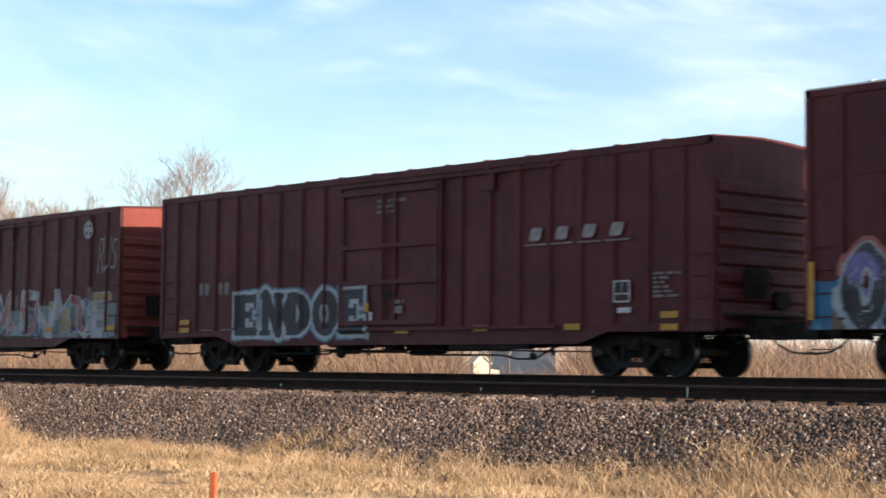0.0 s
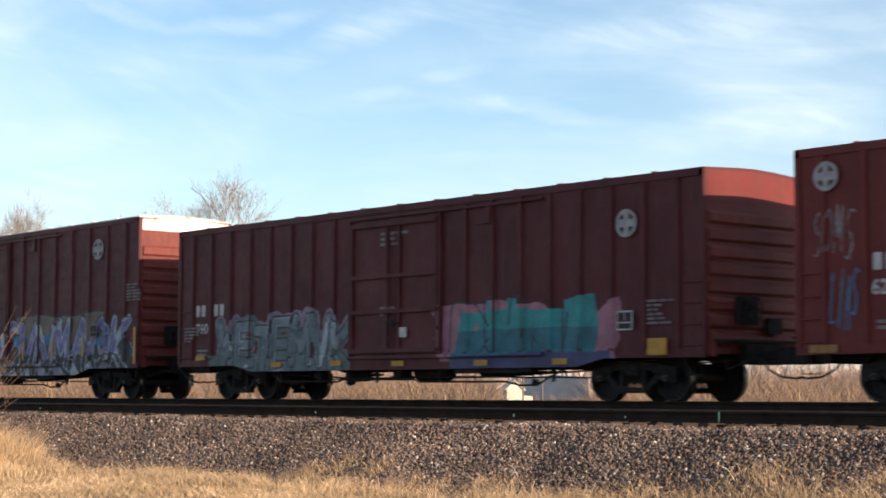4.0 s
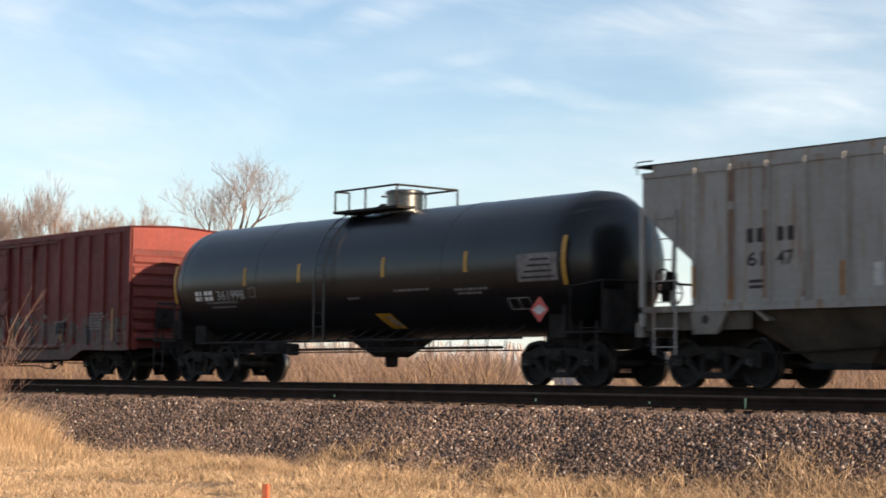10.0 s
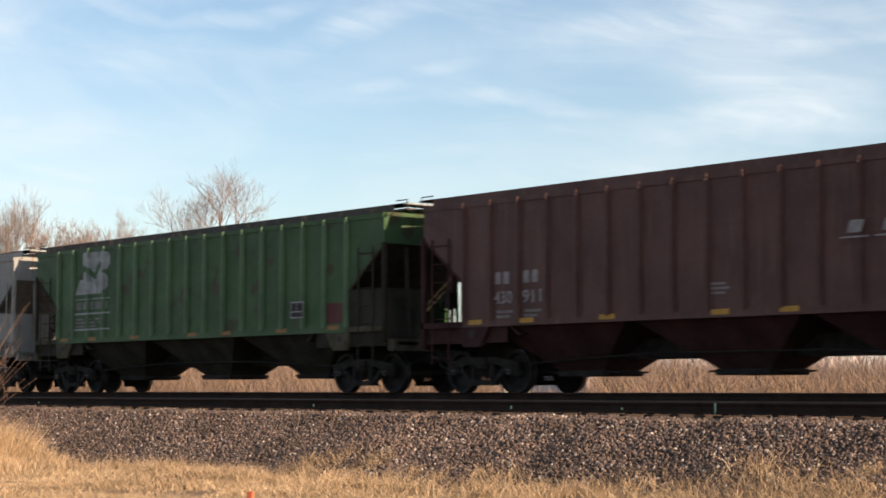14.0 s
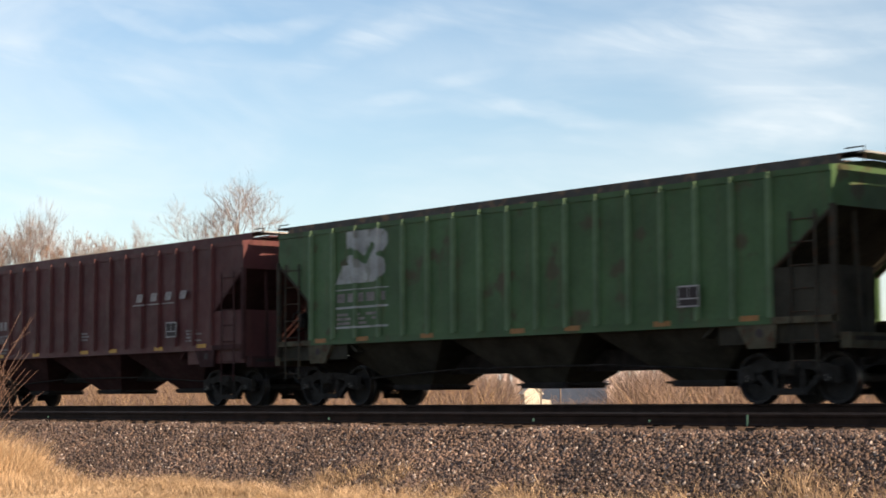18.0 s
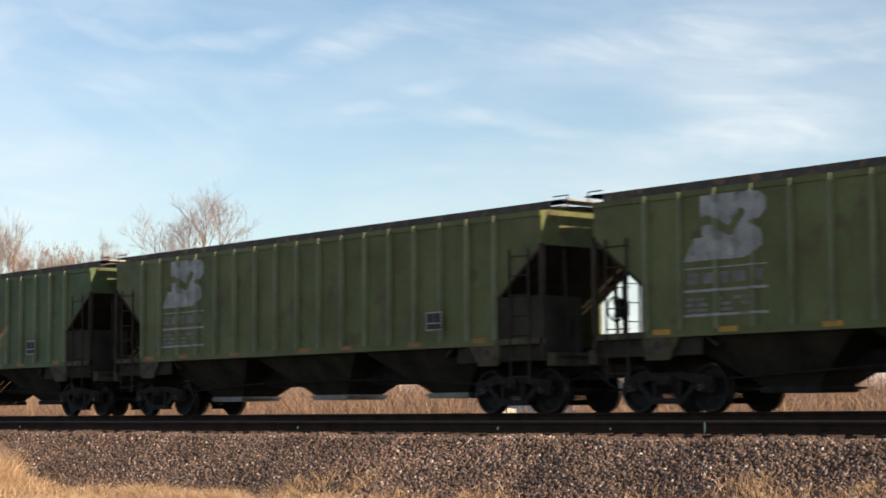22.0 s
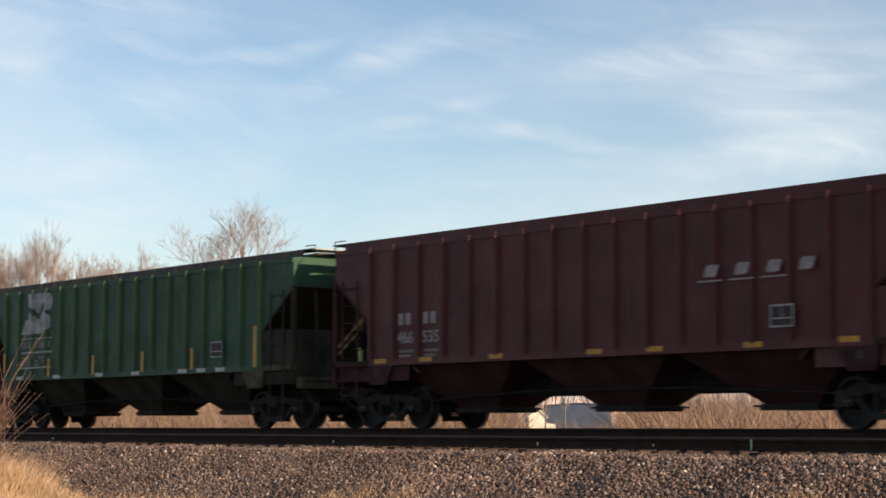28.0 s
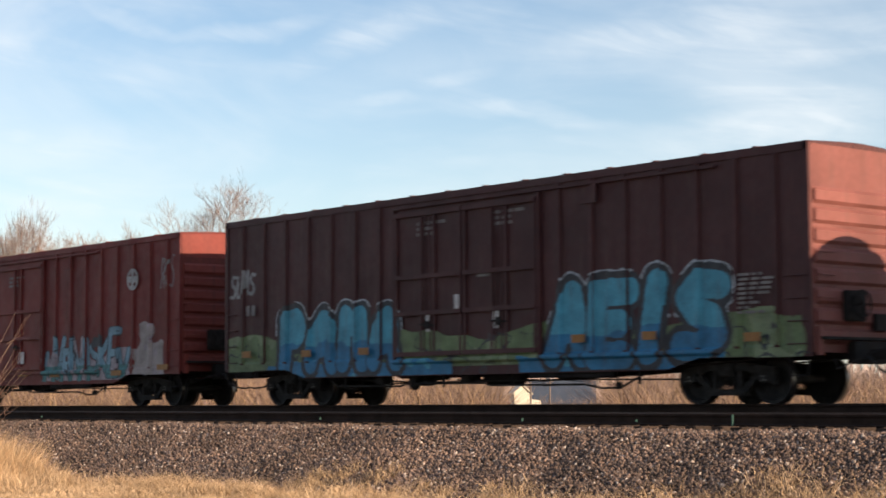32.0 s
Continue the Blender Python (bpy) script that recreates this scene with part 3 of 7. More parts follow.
def gear(car, half):
    """Trucks, couplers, hoses and levers; half: half the length over the end sills."""
    for x in (-6.85, 6.85):
        truck(car, x)
    for k, a in ((half, 0), (-half, 180)):
        for nm, me in (("coupler", COUPLER), ("air_hose", HOSE), ("uncoupling_lever", LEVER)):
            part(nm, me, None, car, at=pose(k, 0, 0, 0, 0, a))


def brake_wheel(car, x, y, z, facing, mat=None):
    b = Build()
    ring = [(0, 0.24 * math.cos(a), 0.24 * math.sin(a)) for a in np.linspace(0, 2 * math.pi, 25)]
    b.tube(ring, 0.018, 6)
    for k in range(5):
        a = k * 2 * math.pi / 5
        b.tube([(0, 0, 0), (0.02, 0.24 * math.cos(a), 0.24 * math.sin(a))], 0.012, 5)
    b.tube([(0, 0, 0), (-0.2, 0, 0)], 0.03, 8)
    b.soft(-0.27, -0.12, -0.13, 0.13, -0.18, 0.18, 0.03)
    part("brake_wheel", b, mat or M_STEEL, car, "spoked hand brake wheel", at=pose(x, y, z, 0, 0, 0 if facing > 0 else 180))


RUNG = {}


def rungs(car, name, x0, x1, y, zs, mat, stiles=True, out=0.06):
    """A ladder or a row of grab irons on a side: each rung and stile a piece of its own."""
    sgn = -1 if y < 0 else 1
    wd = abs(x1 - x0)
    key = (round(wd, 3), sgn, out, mat.name)
    if key not in RUNG:
        RUNG[key] = Build().tube([(0, 0, 0), (0, sgn * out, 0), (wd, sgn * out, 0), (wd, 0, 0)], 0.012, 5).mesh("rung", mat)
    for x in (min(x0, x1), max(x0, x1)) if stiles else ():
        part("stile", Build().box(x - 0.02, x + 0.02, y + sgn * out - 0.01, y + sgn * out + 0.01, zs[0] - 0.15, zs[-1] + 0.15), mat, car)
    for z in zs:
        part("rung" if stiles else "grab_iron", RUNG[key], None, car, at=(min(x0, x1), y, z))


# ---- markings: stencils, emblems, spray paint ----
def letters(car, text, x, z, h, y, mat, width=None, name="car_number"):
    cu = bpy.data.curves.new(name, "FONT")
    cu.body, cu.size, cu.align_x, cu.extrude, cu.offset = text, h * 1.38, "LEFT", 0.0005, h * 0.028
    tmp = new("tmp", cu)
    bpy.context.view_layer.update()
    me = bpy.data.meshes.new_from_object(tmp.evaluated_get(bpy.context.evaluated_depsgraph_get()))
    wd = tmp.dimensions.x or 1
    bpy.data.objects.remove(tmp)
    me.materials.clear()
    me.materials.append(mat)
    k = (width / wd) if width else 1
    ob = new(name, me)
    ob.parent = car
    ob.matrix_basis = Matrix.Translation((x, y, z)) @ Euler((radians(90), 0, 0)).to_matrix().to_4x4() @ Matrix.Diagonal((k, 1, 1, 1))
    return ob


def bars(car, x, z, rows, y, mat, name="stencil_block", slant=0.0):
    """Rows of (widths, gap, height, drop): small plain bars for writing that is too small to read."""
    b = Build()
    for widths, gap, h in rows:
        cx = x
        for w in widths:
            b.prism([(cx, z - h), (cx + w, z - h), (cx + w + slant * h, z), (cx + slant * h, z)], y, y + 0.003)
            cx += w + gap
        z -= h * 1.7
    tagged(part(name, b, mat, car), kind="stuff")


def blocks(car, n, x, z, w, h, y, mat, gap=0.3, slant=0.0, name="owner_mark"):
    """n plain solid blocks with cut corners in place of a company's letters."""
    pts = [(0.12, 0), (0.88, 0), (1, 0.10), (1, 0.90), (0.88, 1), (0.12, 1), (0, 0.90), (0, 0.10)]
    me = Build().prism([(a * w * 0.86 + slant * b * h, b * h) for a, b in pts], 0, 0.003).mesh(name, mat)
    for i in range(n):
        part(name, me, None, car, at=(x + i * w * (1 + gap), y, z))


def emblem_cross(car, x, z, r, y):
    """A white ring with a broad cross."""
    b = Build()
    n = 32
    r = r * 0.82
    rim = lambda rr: [(x + rr * math.cos(2 * math.pi * k / n), z + rr * math.sin(2 * math.pi * k / n)) for k in range(n)]
    o, i = rim(r), rim(r * 0.74)
    for k in range(n):
        j = (k + 1) % n
        b.prism([o[k], o[j], i[j], i[k]], y, y + 0.003)
    b.prism([(x - r * 0.24, z - r * 0.78), (x + r * 0.24, z - r * 0.78), (x + r * 0.24, z + r * 0.78), (x - r * 0.24, z + r * 0.78)], y, y + 0.003)
    for sx in (-1, 1):
        b.prism([(x + sx * r * 0.24, z - r * 0.28), (x + sx * r * 0.78, z - r * 0.28), (x + sx * r * 0.78, z + r * 0.28), (x + sx * r * 0.24, z + r * 0.28)], y, y + 0.003)
    part("round_emblem", b, M_EMBLEM, car, "faded white ring and cross emblem")


def inside(X, Z, poly):
    """Which points lie in a polygon."""
    r = np.zeros(X.shape, bool)
    for (x0, z0), (x1, z1) in zip(poly, poly[1:] + poly[:1]):
        if z0 == z1:
            continue
        r ^= ((z0 > Z) != (z1 > Z)) & (X < (x1 - x0) * (Z - z0) / (z1 - z0) + x0)
    return r


def emblem_block(car, x, z, w, h, sf):
    """A large two-lobed white block with a dark zigzag, drawn plain, worn through in places."""
    outer = [(0, 0), (0.72, 0), (0.86, 0.05), (0.95, 0.18), (0.94, 0.38), (0.86, 0.48), (0.80, 0.51), (0.92, 0.57), (1, 0.70), (1, 0.85), (0.94, 0.96), (0.82, 1), (0.22, 1), (0.22, 0.64), (0.24, 0.36), (0.13, 0.34)]
    zig = [(0.19, 0.58), (0.33, 0.62), (0.57, 0.41), (0.71, 0.68)]
    outer, zig = [[(x + a * w, z + b * h) for a, b in q] for q in (outer, zig)]

    def f(X, Z):
        m = inside(X, Z, outer) & (dist(X, Z, list(zip(zig[:-1], zig[1:]))) > 0.082)
        for zz in (2.66, 2.25, 1.80):
            m |= (X > x) & (X < x + w) & (Z < zz) & (Z > zz - 0.045)
        worn = wave(X * 3, Z, 71, 4.0) + 0.6 * wave(X, Z, 72, 11.0)
        return np.where(m & (worn < 1.05), np.where(worn > 0.45, 1, 0), -1)
    graffiti(car, sf, x - 0.05, x + w + 0.05, 1.7, z + h + 0.05, f, [("emblem", (0.36, 0.37, 0.365)), ("emblem_worn", (0.24, 0.245, 0.22))], "chalky white two-lobed emblem with bars", 0.025)


LETTER = {
    "p": [[(0.12, -0.02), (0.10, 0.95), (0.5, 1.0), (0.72, 0.78), (0.50, 0.55), (0.16, 0.52)]],
    "a": [[(0.0, 0.02), (0.12, 0.62), (0.42, 0.90), (0.66, 0.72), (0.62, 0.35), (0.78, 0.0)], [(0.18, 0.32), (0.58, 0.40)]],
    "n": [[(0.05, 0.0), (0.10, 0.95), (0.40, 0.72), (0.62, 0.92), (0.66, 0.35), (0.75, 0.0)]],
    "E": [[(0.8, 1), (0, 1), (0, 0), (0.8, 0)], [(0, 0.5), (0.65, 0.5)]],
    "N": [[(0, 0), (0, 1), (0.85, 0), (0.85, 1)]],
    "D": [[(0, 0), (0, 1), (0.45, 0.95), (0.8, 0.5), (0.45, 0.05), (0, 0)]],
    "O": [[(0.4, 1), (0.08, 0.8), (0, 0.5), (0.08, 0.2), (0.4, 0), (0.72, 0.2), (0.8, 0.5), (0.72, 0.8), (0.4, 1)]],
    "P": [[(0, 0), (0.05, 1), (0.6, 0.98), (0.75, 0.72), (0.5, 0.5), (0.1, 0.5)]],
    "A": [[(0, 0), (0.4, 1), (0.8, 0)], [(0.2, 0.4), (0.62, 0.4)]],
    "Z": [[(0, 1), (0.8, 1), (0.05, 0), (0.85, 0)]],
    "R": [[(0, 0), (0.05, 1), (0.6, 0.98), (0.72, 0.72), (0.5, 0.52), (0.1, 0.5)], [(0.4, 0.5), (0.8, 0)]],
    "I": [[(0.3, 0), (0.4, 1)]],
    "S": [[(0.8, 0.95), (0.3, 1), (0.05, 0.78), (0.3, 0.55), (0.65, 0.48), (0.8, 0.22), (0.5, 0), (0, 0.05)]],
    "K": [[(0, 0), (0, 1)], [(0.75, 1), (0.05, 0.45), (0.8, 0)]],
    "M": [[(0, 0), (0.12, 1), (0.42, 0.3), (0.72, 1), (0.85, 0)]],
    "U": [[(0, 1), (0.05, 0.2), (0.4, 0), (0.75, 0.2), (0.8, 1)]],
    "V": [[(0, 1), (0.4, 0), (0.8, 1)]],
    "L": [[(0, 1), (0, 0), (0.7, 0)]],
    "C": [[(0.8, 0.9), (0.4, 1), (0.05, 0.7), (0.05, 0.3), (0.4, 0), (0.8, 0.1)]],
    "T": [[(0, 1), (0.8, 1)], [(0.4, 1), (0.4, 0)]],
    "W": [[(0, 1), (0.2, 0), (0.42, 0.7), (0.64, 0), (0.85, 1)]],
    "1": [[(0.15, 0.8), (0.4, 1), (0.4, 0)]],
    "2": [[(0, 0.8), (0.35, 1), (0.7, 0.8), (0.6, 0.5), (0, 0), (0.75, 0)]],
    "5": [[(0.75, 1), (0.1, 1), (0.05, 0.55), (0.5, 0.6), (0.75, 0.3), (0.45, 0), (0, 0.05)]],
}


def strokes(text, x, z, w, h, lean=0.0, jump=0.0, seed=0, squash=0.86):
    """A field of letters: per letter a list of segments in metres."""
    rng = random.Random(seed)
    out, n = [], len(text)
    step = w / n
    for i, ch in enumerate(text):
        if ch == " ":
            continue
        dz = rng.uniform(-jump, jump)
        hh = h * (1 + rng.uniform(-jump, jump))
        segs = []
        for line in LETTER[ch]:
            p = [(x + i * step + a * step * squash + lean * b * hh, z + dz * h + b * hh) for a, b in line]
            segs += list(zip(p[:-1], p[1:]))
        out.append(segs)
    return out


def dist(X, Z, segs):
    d = np.full(X.shape, 9.0)
    for (x0, z0), (x1, z1) in segs:
        dx, dz = x1 - x0, z1 - z0
        t = np.clip(((X - x0) * dx + (Z - z0) * dz) / max(dx * dx + dz * dz, 1e-9), 0, 1)
        d = np.minimum(d, np.hypot(X - x0 - t * dx, Z - z0 - t * dz))
    return d


SPRAY = {}


def spray(key, color):
    if key not in SPRAY:
        SPRAY[key] = material("spray_" + key, tuple(0.80 * c for c in color), 0.6, vary=0.3, scale=2.5, streak=(0.12, 0.09, 0.085), streak_amt=0.35, fine=0.18)
    return SPRAY[key]


def graffiti(car, surf, x0, x1, z0, z1, colour, palette, label, cell=0.022):
    """Spray paint that follows the panel and its posts: cells coloured by colour(X, Z) -> index, -1 for bare paint."""
    xs, zs = np.arange(x0, x1, cell), np.arange(z0, z1, cell)
    X, Z = np.meshgrid(xs, zs, indexing="ij")
    K = colour(X + cell / 2, Z + cell / 2)
    vx, vz = np.append(xs, xs[-1] + cell), np.append(zs, zs[-1] + cell)
    VX, VZ = np.meshgrid(vx, vz, indexing="ij")
    VY = surf(VX, VZ) - 0.006
    ids = np.arange(VX.size).reshape(VX.shape)
    quads = np.stack([ids[:-1, :-1], ids[1:, :-1], ids[1:, 1:], ids[:-1, 1:]], -1).reshape(-1, 4)
    ok = ~np.isnan(VY)
    keep = ((K >= 0) & ok[:-1, :-1] & ok[1:, :-1] & ok[1:, 1:] & ok[:-1, 1:]).ravel()
    quads, kk = quads[keep], K.ravel()[keep]
    used, inv = np.unique(quads, return_inverse=True)
    verts = np.stack([VX.ravel()[used], VY.ravel()[used], VZ.ravel()[used]], -1)
    me = np_mesh("graffiti", verts, inv.reshape(-1, 4), [spray(k, c) for k, c in palette], kk)
    return part("graffiti", me, None, car, label)


def layered(letters_, th, ol, fill, outline, glow=None, gl=0.0, shine=None, seed=0, lines=0.018):
    """Letters one over another: fill inside th, outline to th + ol, glow to th + ol + gl."""
    def f(X, Z):
        K = np.full(X.shape, -1)
        if glow is not None:
            g = np.full(X.shape, 9.0)
            for s in letters_:
                g = np.minimum(g, dist(X, Z, s))
            rough = 0.05 * wave(X, Z, seed + 5, 9.0)
            K[g < th + ol + gl + rough] = glow
        for s in letters_:
            d = dist(X, Z, s) + 0.012 * wave(X, Z, seed + 8, 14.0)
            K[d < th + ol] = outline
            ins = d < th
            fl = fill(X, Z) if callable(fill) else np.full(X.shape, fill)
            K[ins] = fl[ins]
            K[(d < th * 0.85) & (np.abs(wave(X, Z, seed + 4, 5.5)) < lines)] = outline
            if shine is not None:
                K[(d > th * 0.62) & (d < th * 0.8) & (wave(X, Z, seed + 2, 5.0) > 0.25)] = shine
        return K
    return f


def slab(text, x, z, w, h):
    """Distance to heavy block letters with slab serifs; each part a box, a bar or a ring in a unit square."""
    shapes = {
        "E": [("box", 0.02, 0.44, 0, 1), ("box", 0, 0.98, 0.80, 1), ("box", 0, 0.98, 0, 0.20), ("box", 0.3, 0.70, 0.42, 0.60), ("box", 0.80, 0.98, 0.62, 1), ("box", 0.80, 0.98, 0, 0.36), ("box", 0.62, 0.74, 0.34, 0.68)],
        "N": [("box", 0.08, 0.38, 0, 1), ("box", 0.68, 0.94, 0, 1), ("bar", 0.22, 0.95, 0.80, 0.08, 0.16), ("box", 0, 0.46, 0.86, 1), ("box", 0, 0.46, 0, 0.13), ("box", 0.56, 1, 0.86, 1)],
        "D": [("box", 0.04, 0.42, 0, 1), ("ring", 0.42, 0.5, 0.56, 0.5, 0.20, 0.22)],
        "O": [("ring", 0.5, 0.5, 0.50, 0.53, 0.14, 0.22)],
    }
    step = w / len(text)

    def d(X, Z):
        out = np.full(X.shape, 9.0)
        for i, ch in enumerate(text):
            x0, a = x + i * step, step * 0.93
            for sh in shapes[ch]:
                if sh[0] == "box":
                    q = np.maximum(np.abs(X - x0 - a * (sh[1] + sh[2]) / 2) - a * (sh[2] - sh[1]) / 2, np.abs(Z - z - h * (sh[3] + sh[4]) / 2) - h * (sh[4] - sh[3]) / 2)
                elif sh[0] == "bar":
                    q = dist(X, Z, [((x0 + a * sh[1], z + h * sh[2]), (x0 + a * sh[3], z + h * sh[4]))]) - a * sh[5]
                else:
                    r = lambda rx, rz: (np.hypot((X - x0 - a * sh[1]) / (a * rx), (Z - z - h * sh[2]) / (h * rz)) - 1) * min(a * rx, h * rz)
                    q = np.maximum(r(sh[3], sh[4]), -r(sh[5], sh[6]))
                out = np.minimum(out, q)
        return out
    return d


def over(*fs):
    """Later fields lie over earlier ones."""
    def f(X, Z):
        K = np.full(X.shape, -1)
        for g in fs:
            k = g(X, Z)
            K = np.where(k >= 0, k, K)
        return K
    return f


def bare(f, *spots):
    """Leaves rectangles (x0, x1, z0, z1) of a field unpainted."""
    def g(X, Z):
        K = f(X, Z)
        for x0, x1, z0, z1 in spots:
            K = np.where((X > x0) & (X < x1) & (Z > z0) & (Z < z1), -1, K)
        return K
    return g


def splash(x0, x1, z0, z1, seed, light, mid, dark):
    """Mottled spray in three tones with ragged edges."""
    def f(X, Z):
        w = wave(X, Z, seed, 5.0) + 0.6 * wave(X, Z, seed + 1, 11.0)
        m = (X > x0 + 0.12 * w) & (X < x1 + 0.12 * w) & (Z > z0) & (Z < z1 + 0.22 * wave(X, X * 0, seed + 2, 2.5) + 0.10 * w)
        return np.where(m, np.select([w > 0.7, w > -0.35, w > -0.75], [light, mid, dark], -1), -1)
    return f


def blotch(x0, x1, zlo, zhi, seed, scale, level, idx, edge=0.25):
    """A ragged patch."""
    def f(X, Z):
        K = np.full(X.shape, -1)
        top = zhi + edge * wave(X, X * 0, seed, 2.2)
        m = (X > x0 + 0.15 * wave(Z, Z, seed + 1, 6)) & (X < x1 + 0.15 * wave(Z, Z, seed + 2, 6)) & (Z > zlo) & (Z < top) & (wave(X, Z * 0.6, seed + 3, scale) > level)
        K[m] = idx
        return K
    return f


# ---- boxcar ----
def boxcar(label, L, H, mat, door, post_x, roof=None, end_mat=None, end_top=None, rise=0.09, double=False, sill_mid=0.62, ribs=8, group="boxcars"):
    car = new("boxcar")
    tagged(car, label, "boxcar", group)
    h = L / 2
    # end_mat is lighter than the sides, with sunlight put into its colour
    em = end_mat or mat
    low_em = M_SHADERED if em in (M_RED, M_RED2) else em
    W = 1.47
    for s in (-1, 1):
        part("side_panel", Build().box(-h, h, min(s * W, s * (W - 0.05)), max(s * W, s * (W - 0.05)), 0.98, H - 0.1), mat, car)
        part("top_chord", Build().prism([(s * (W + 0.035), H - 0.13), (s * (W + 0.035), H - 0.01), (s * (W - 0.08), H + 0.0), (s * (W - 0.08), H - 0.13)], -h, h, "x"), mat, car)
        sill = [(-h, 0.83), (-h + 2.6, 0.85), (-h + 3.4, sill_mid), (h - 3.4, sill_mid), (h - 2.6, 0.85), (h, 0.83), (h, 1.0), (-h, 1.0)]
        part("side_sill", Build().prism(sill, s * (W - 0.03), s * (W + 0.02)), mat, car)
    post = Build().prism([(-0.070, 0.002), (-0.052, -0.062), (0.052, -0.062), (0.070, 0.002)], 1.0, H - 0.13, "z").mesh("side_post", mat)
    for x in post_x:
        part("side_post", post, None, car, at=(x, -W, 0))
        part("side_post", post, None, car, at=pose(x, W, 0, 0, 0, 180))
    corner = Build().prism([(-0.10, 0.0), (-0.10, -0.035), (0.02, -0.035), (0.02, 0.0)], 0.9, H - 0.02, "z").mesh("corner_post", mat)
    for x in (-h + 0.09, h - 0.01):
        part("corner_post", corner, None, car, at=(x, -W, 0))
    # roof with seams across
    rf = Build().prism([(-W - 0.03, H - 0.02), (W + 0.03, H - 0.02), (W + 0.03, H + 0.02), (0.5, H + rise * 0.85), (0, H + rise), (-0.5, H + rise * 0.85), (-W - 0.03, H + 0.02)], -h, h, "x")
    ro = part("roof", rf, roof or mat, car)
    seam = Build().prism([(-W, H + 0.02), (-0.5, H + rise * 0.85), (0, H + rise), (0.5, H + rise * 0.85), (W, H + 0.02), (W, H + 0.05), (0.5, H + rise * 0.85 + 0.03), (0, H + rise + 0.03), (-0.5, H + rise * 0.85 + 0.03), (-W, H + 0.05)], -0.04, 0.04, "x").mesh("roof_seam", roof or mat)
    k = int(L / 1.22)
    for i in range(1, k):
        part("roof_seam", seam, None, ro, at=(-h + L * i / k, 0, 0))
    # corrugated ends
    pitch = (H - 0.75 - 1.0) / ribs
    rib = Build().prism([(0.0, 0.03), (0.0, pitch - 0.03), (0.055, pitch - 0.09), (0.055, 0.09)], -1.38, 1.38, "y").mesh("end_rib", low_em)
    for s in (-1, 1):
        e = Build().prism([(-W + 0.01, 0.9), (W - 0.01, 0.9), (W - 0.01, H), (0, H + rise - 0.01), (-W + 0.01, H)], s * h, s * (h - 0.05), "x")
        ep = part("end_panel", e, low_em, car)
        # paler cap paints the sunlit strip along the top of the end
        if low_em is not em and not end_top:
            part("end_cap", Build().prism([(-1.42, H - 0.62), (1.42, H - 0.62), (1.42, H - 0.04), (0, H + rise - 0.05), (-1.42, H - 0.04)], s * (h + 0.002), s * (h + 0.010), "x"), em, ep, "upper sheet of the end in the sunlit tone")
        for i in range(ribs):
            part("end_rib", rib, None, ep, at=pose(s * (h + 0.0005), 0, 1.0 + pitch * i, 0, 0, 0 if s > 0 else 180))
        if end_top:
            part("end_cap", Build().prism([(-1.40, H - 0.36), (1.40, H - 0.36), (1.40, H - 0.06), (0, H + rise - 0.08), (-1.40, H - 0.06)], s * (h + 0.002), s * (h + 0.012), "x"), end_top, ep)
        for yy in (-1.33, 1.33):
            part("end_post", Build().box(min(s * h, s * (h + 0.1)), max(s * h, s * (h + 0.1)), yy - 0.06, yy + 0.06, 0.85, 1.35), em, ep)
    # door
    x0, x1 = door
    doors = [(x0, (x0 + x1) / 2 - 0.02), ((x0 + x1) / 2 + 0.02, x1)] if double else [(x0, x1)]
    for a, c in doors:
        d = part("door", Build().box(a, c, -W - 0.045, -W - 0.002, 1.03, H - 0.30), mat, car)
        for z in (1.06, 1.95, 2.75, H - 0.45):
            part("door_rail", Build().soft(a, c, -W - 0.125, -W - 0.045, z, z + 0.10, 0.01), mat, d)
        for x in (a + 0.05, (a + c) / 2 - 0.22, (a + c) / 2 + 0.22, c - 0.05):
            part("door_stile", Build().box(x - 0.035, x + 0.035, -W - 0.10, -W - 0.045, 1.05, H - 0.34), mat, d)
        for x in ((a + c) / 2 - 0.1, (a + c) / 2 + 0.1):
            part("locking_rod", Build().tube([(x, -W - 0.10, 1.1), (x, -W - 0.10, H - 0.4)], 0.016, 6), mat, d)
        part("door_handle", Build().tube([((a + c) / 2 - 0.25, -W - 0.11, 1.75), ((a + c) / 2 + 0.25, -W - 0.11, 1.72)], 0.02, 6).soft((a + c) / 2 - 0.1, (a + c) / 2 + 0.1, -W - 0.13, -W - 0.08, 1.65, 1.82, 0.02), M_STEEL, d)
    for x in (x0 - 0.09, x1 + 0.01):
        part("door_post", Build().soft(x, x + 0.08, -W - 0.09, -W, 1.0, H - 0.26, 0.008), mat, car)
    # thin dark strips drawn for the shadow in the gaps beside the door
    for x in (x0 - 0.012, x1 - 0.001):
        part("door_seal", Build().box(x, x + 0.01, -W - 0.05, -W - 0.001, 1.02, H - 0.28), M_STEEL, car)
    wd = x1 - x0
    part("door_track", Build().box(x0 - 0.1, min(h - 0.3, x1 + wd + 0.2), -W - 0.095, -W - 0.035, H - 0.25, H - 0.20), mat, car)
    part("door_sill", Build().box(x0 - 0.1, min(h - 0.3, x1 + wd + 0.2), -W - 0.11, -W - 0.02, 0.93, 1.0), mat, car)
    part("door_stop", Build().box(x0 + wd + 1.6, x0 + wd + 1.72, -W - 0.10, -W - 0.04, H - 0.6, H - 0.2).box(x0 + wd + 1.25, x0 + wd + 1.72, -W - 0.09, -W - 0.04, H - 0.62, H - 0.56), mat, car)
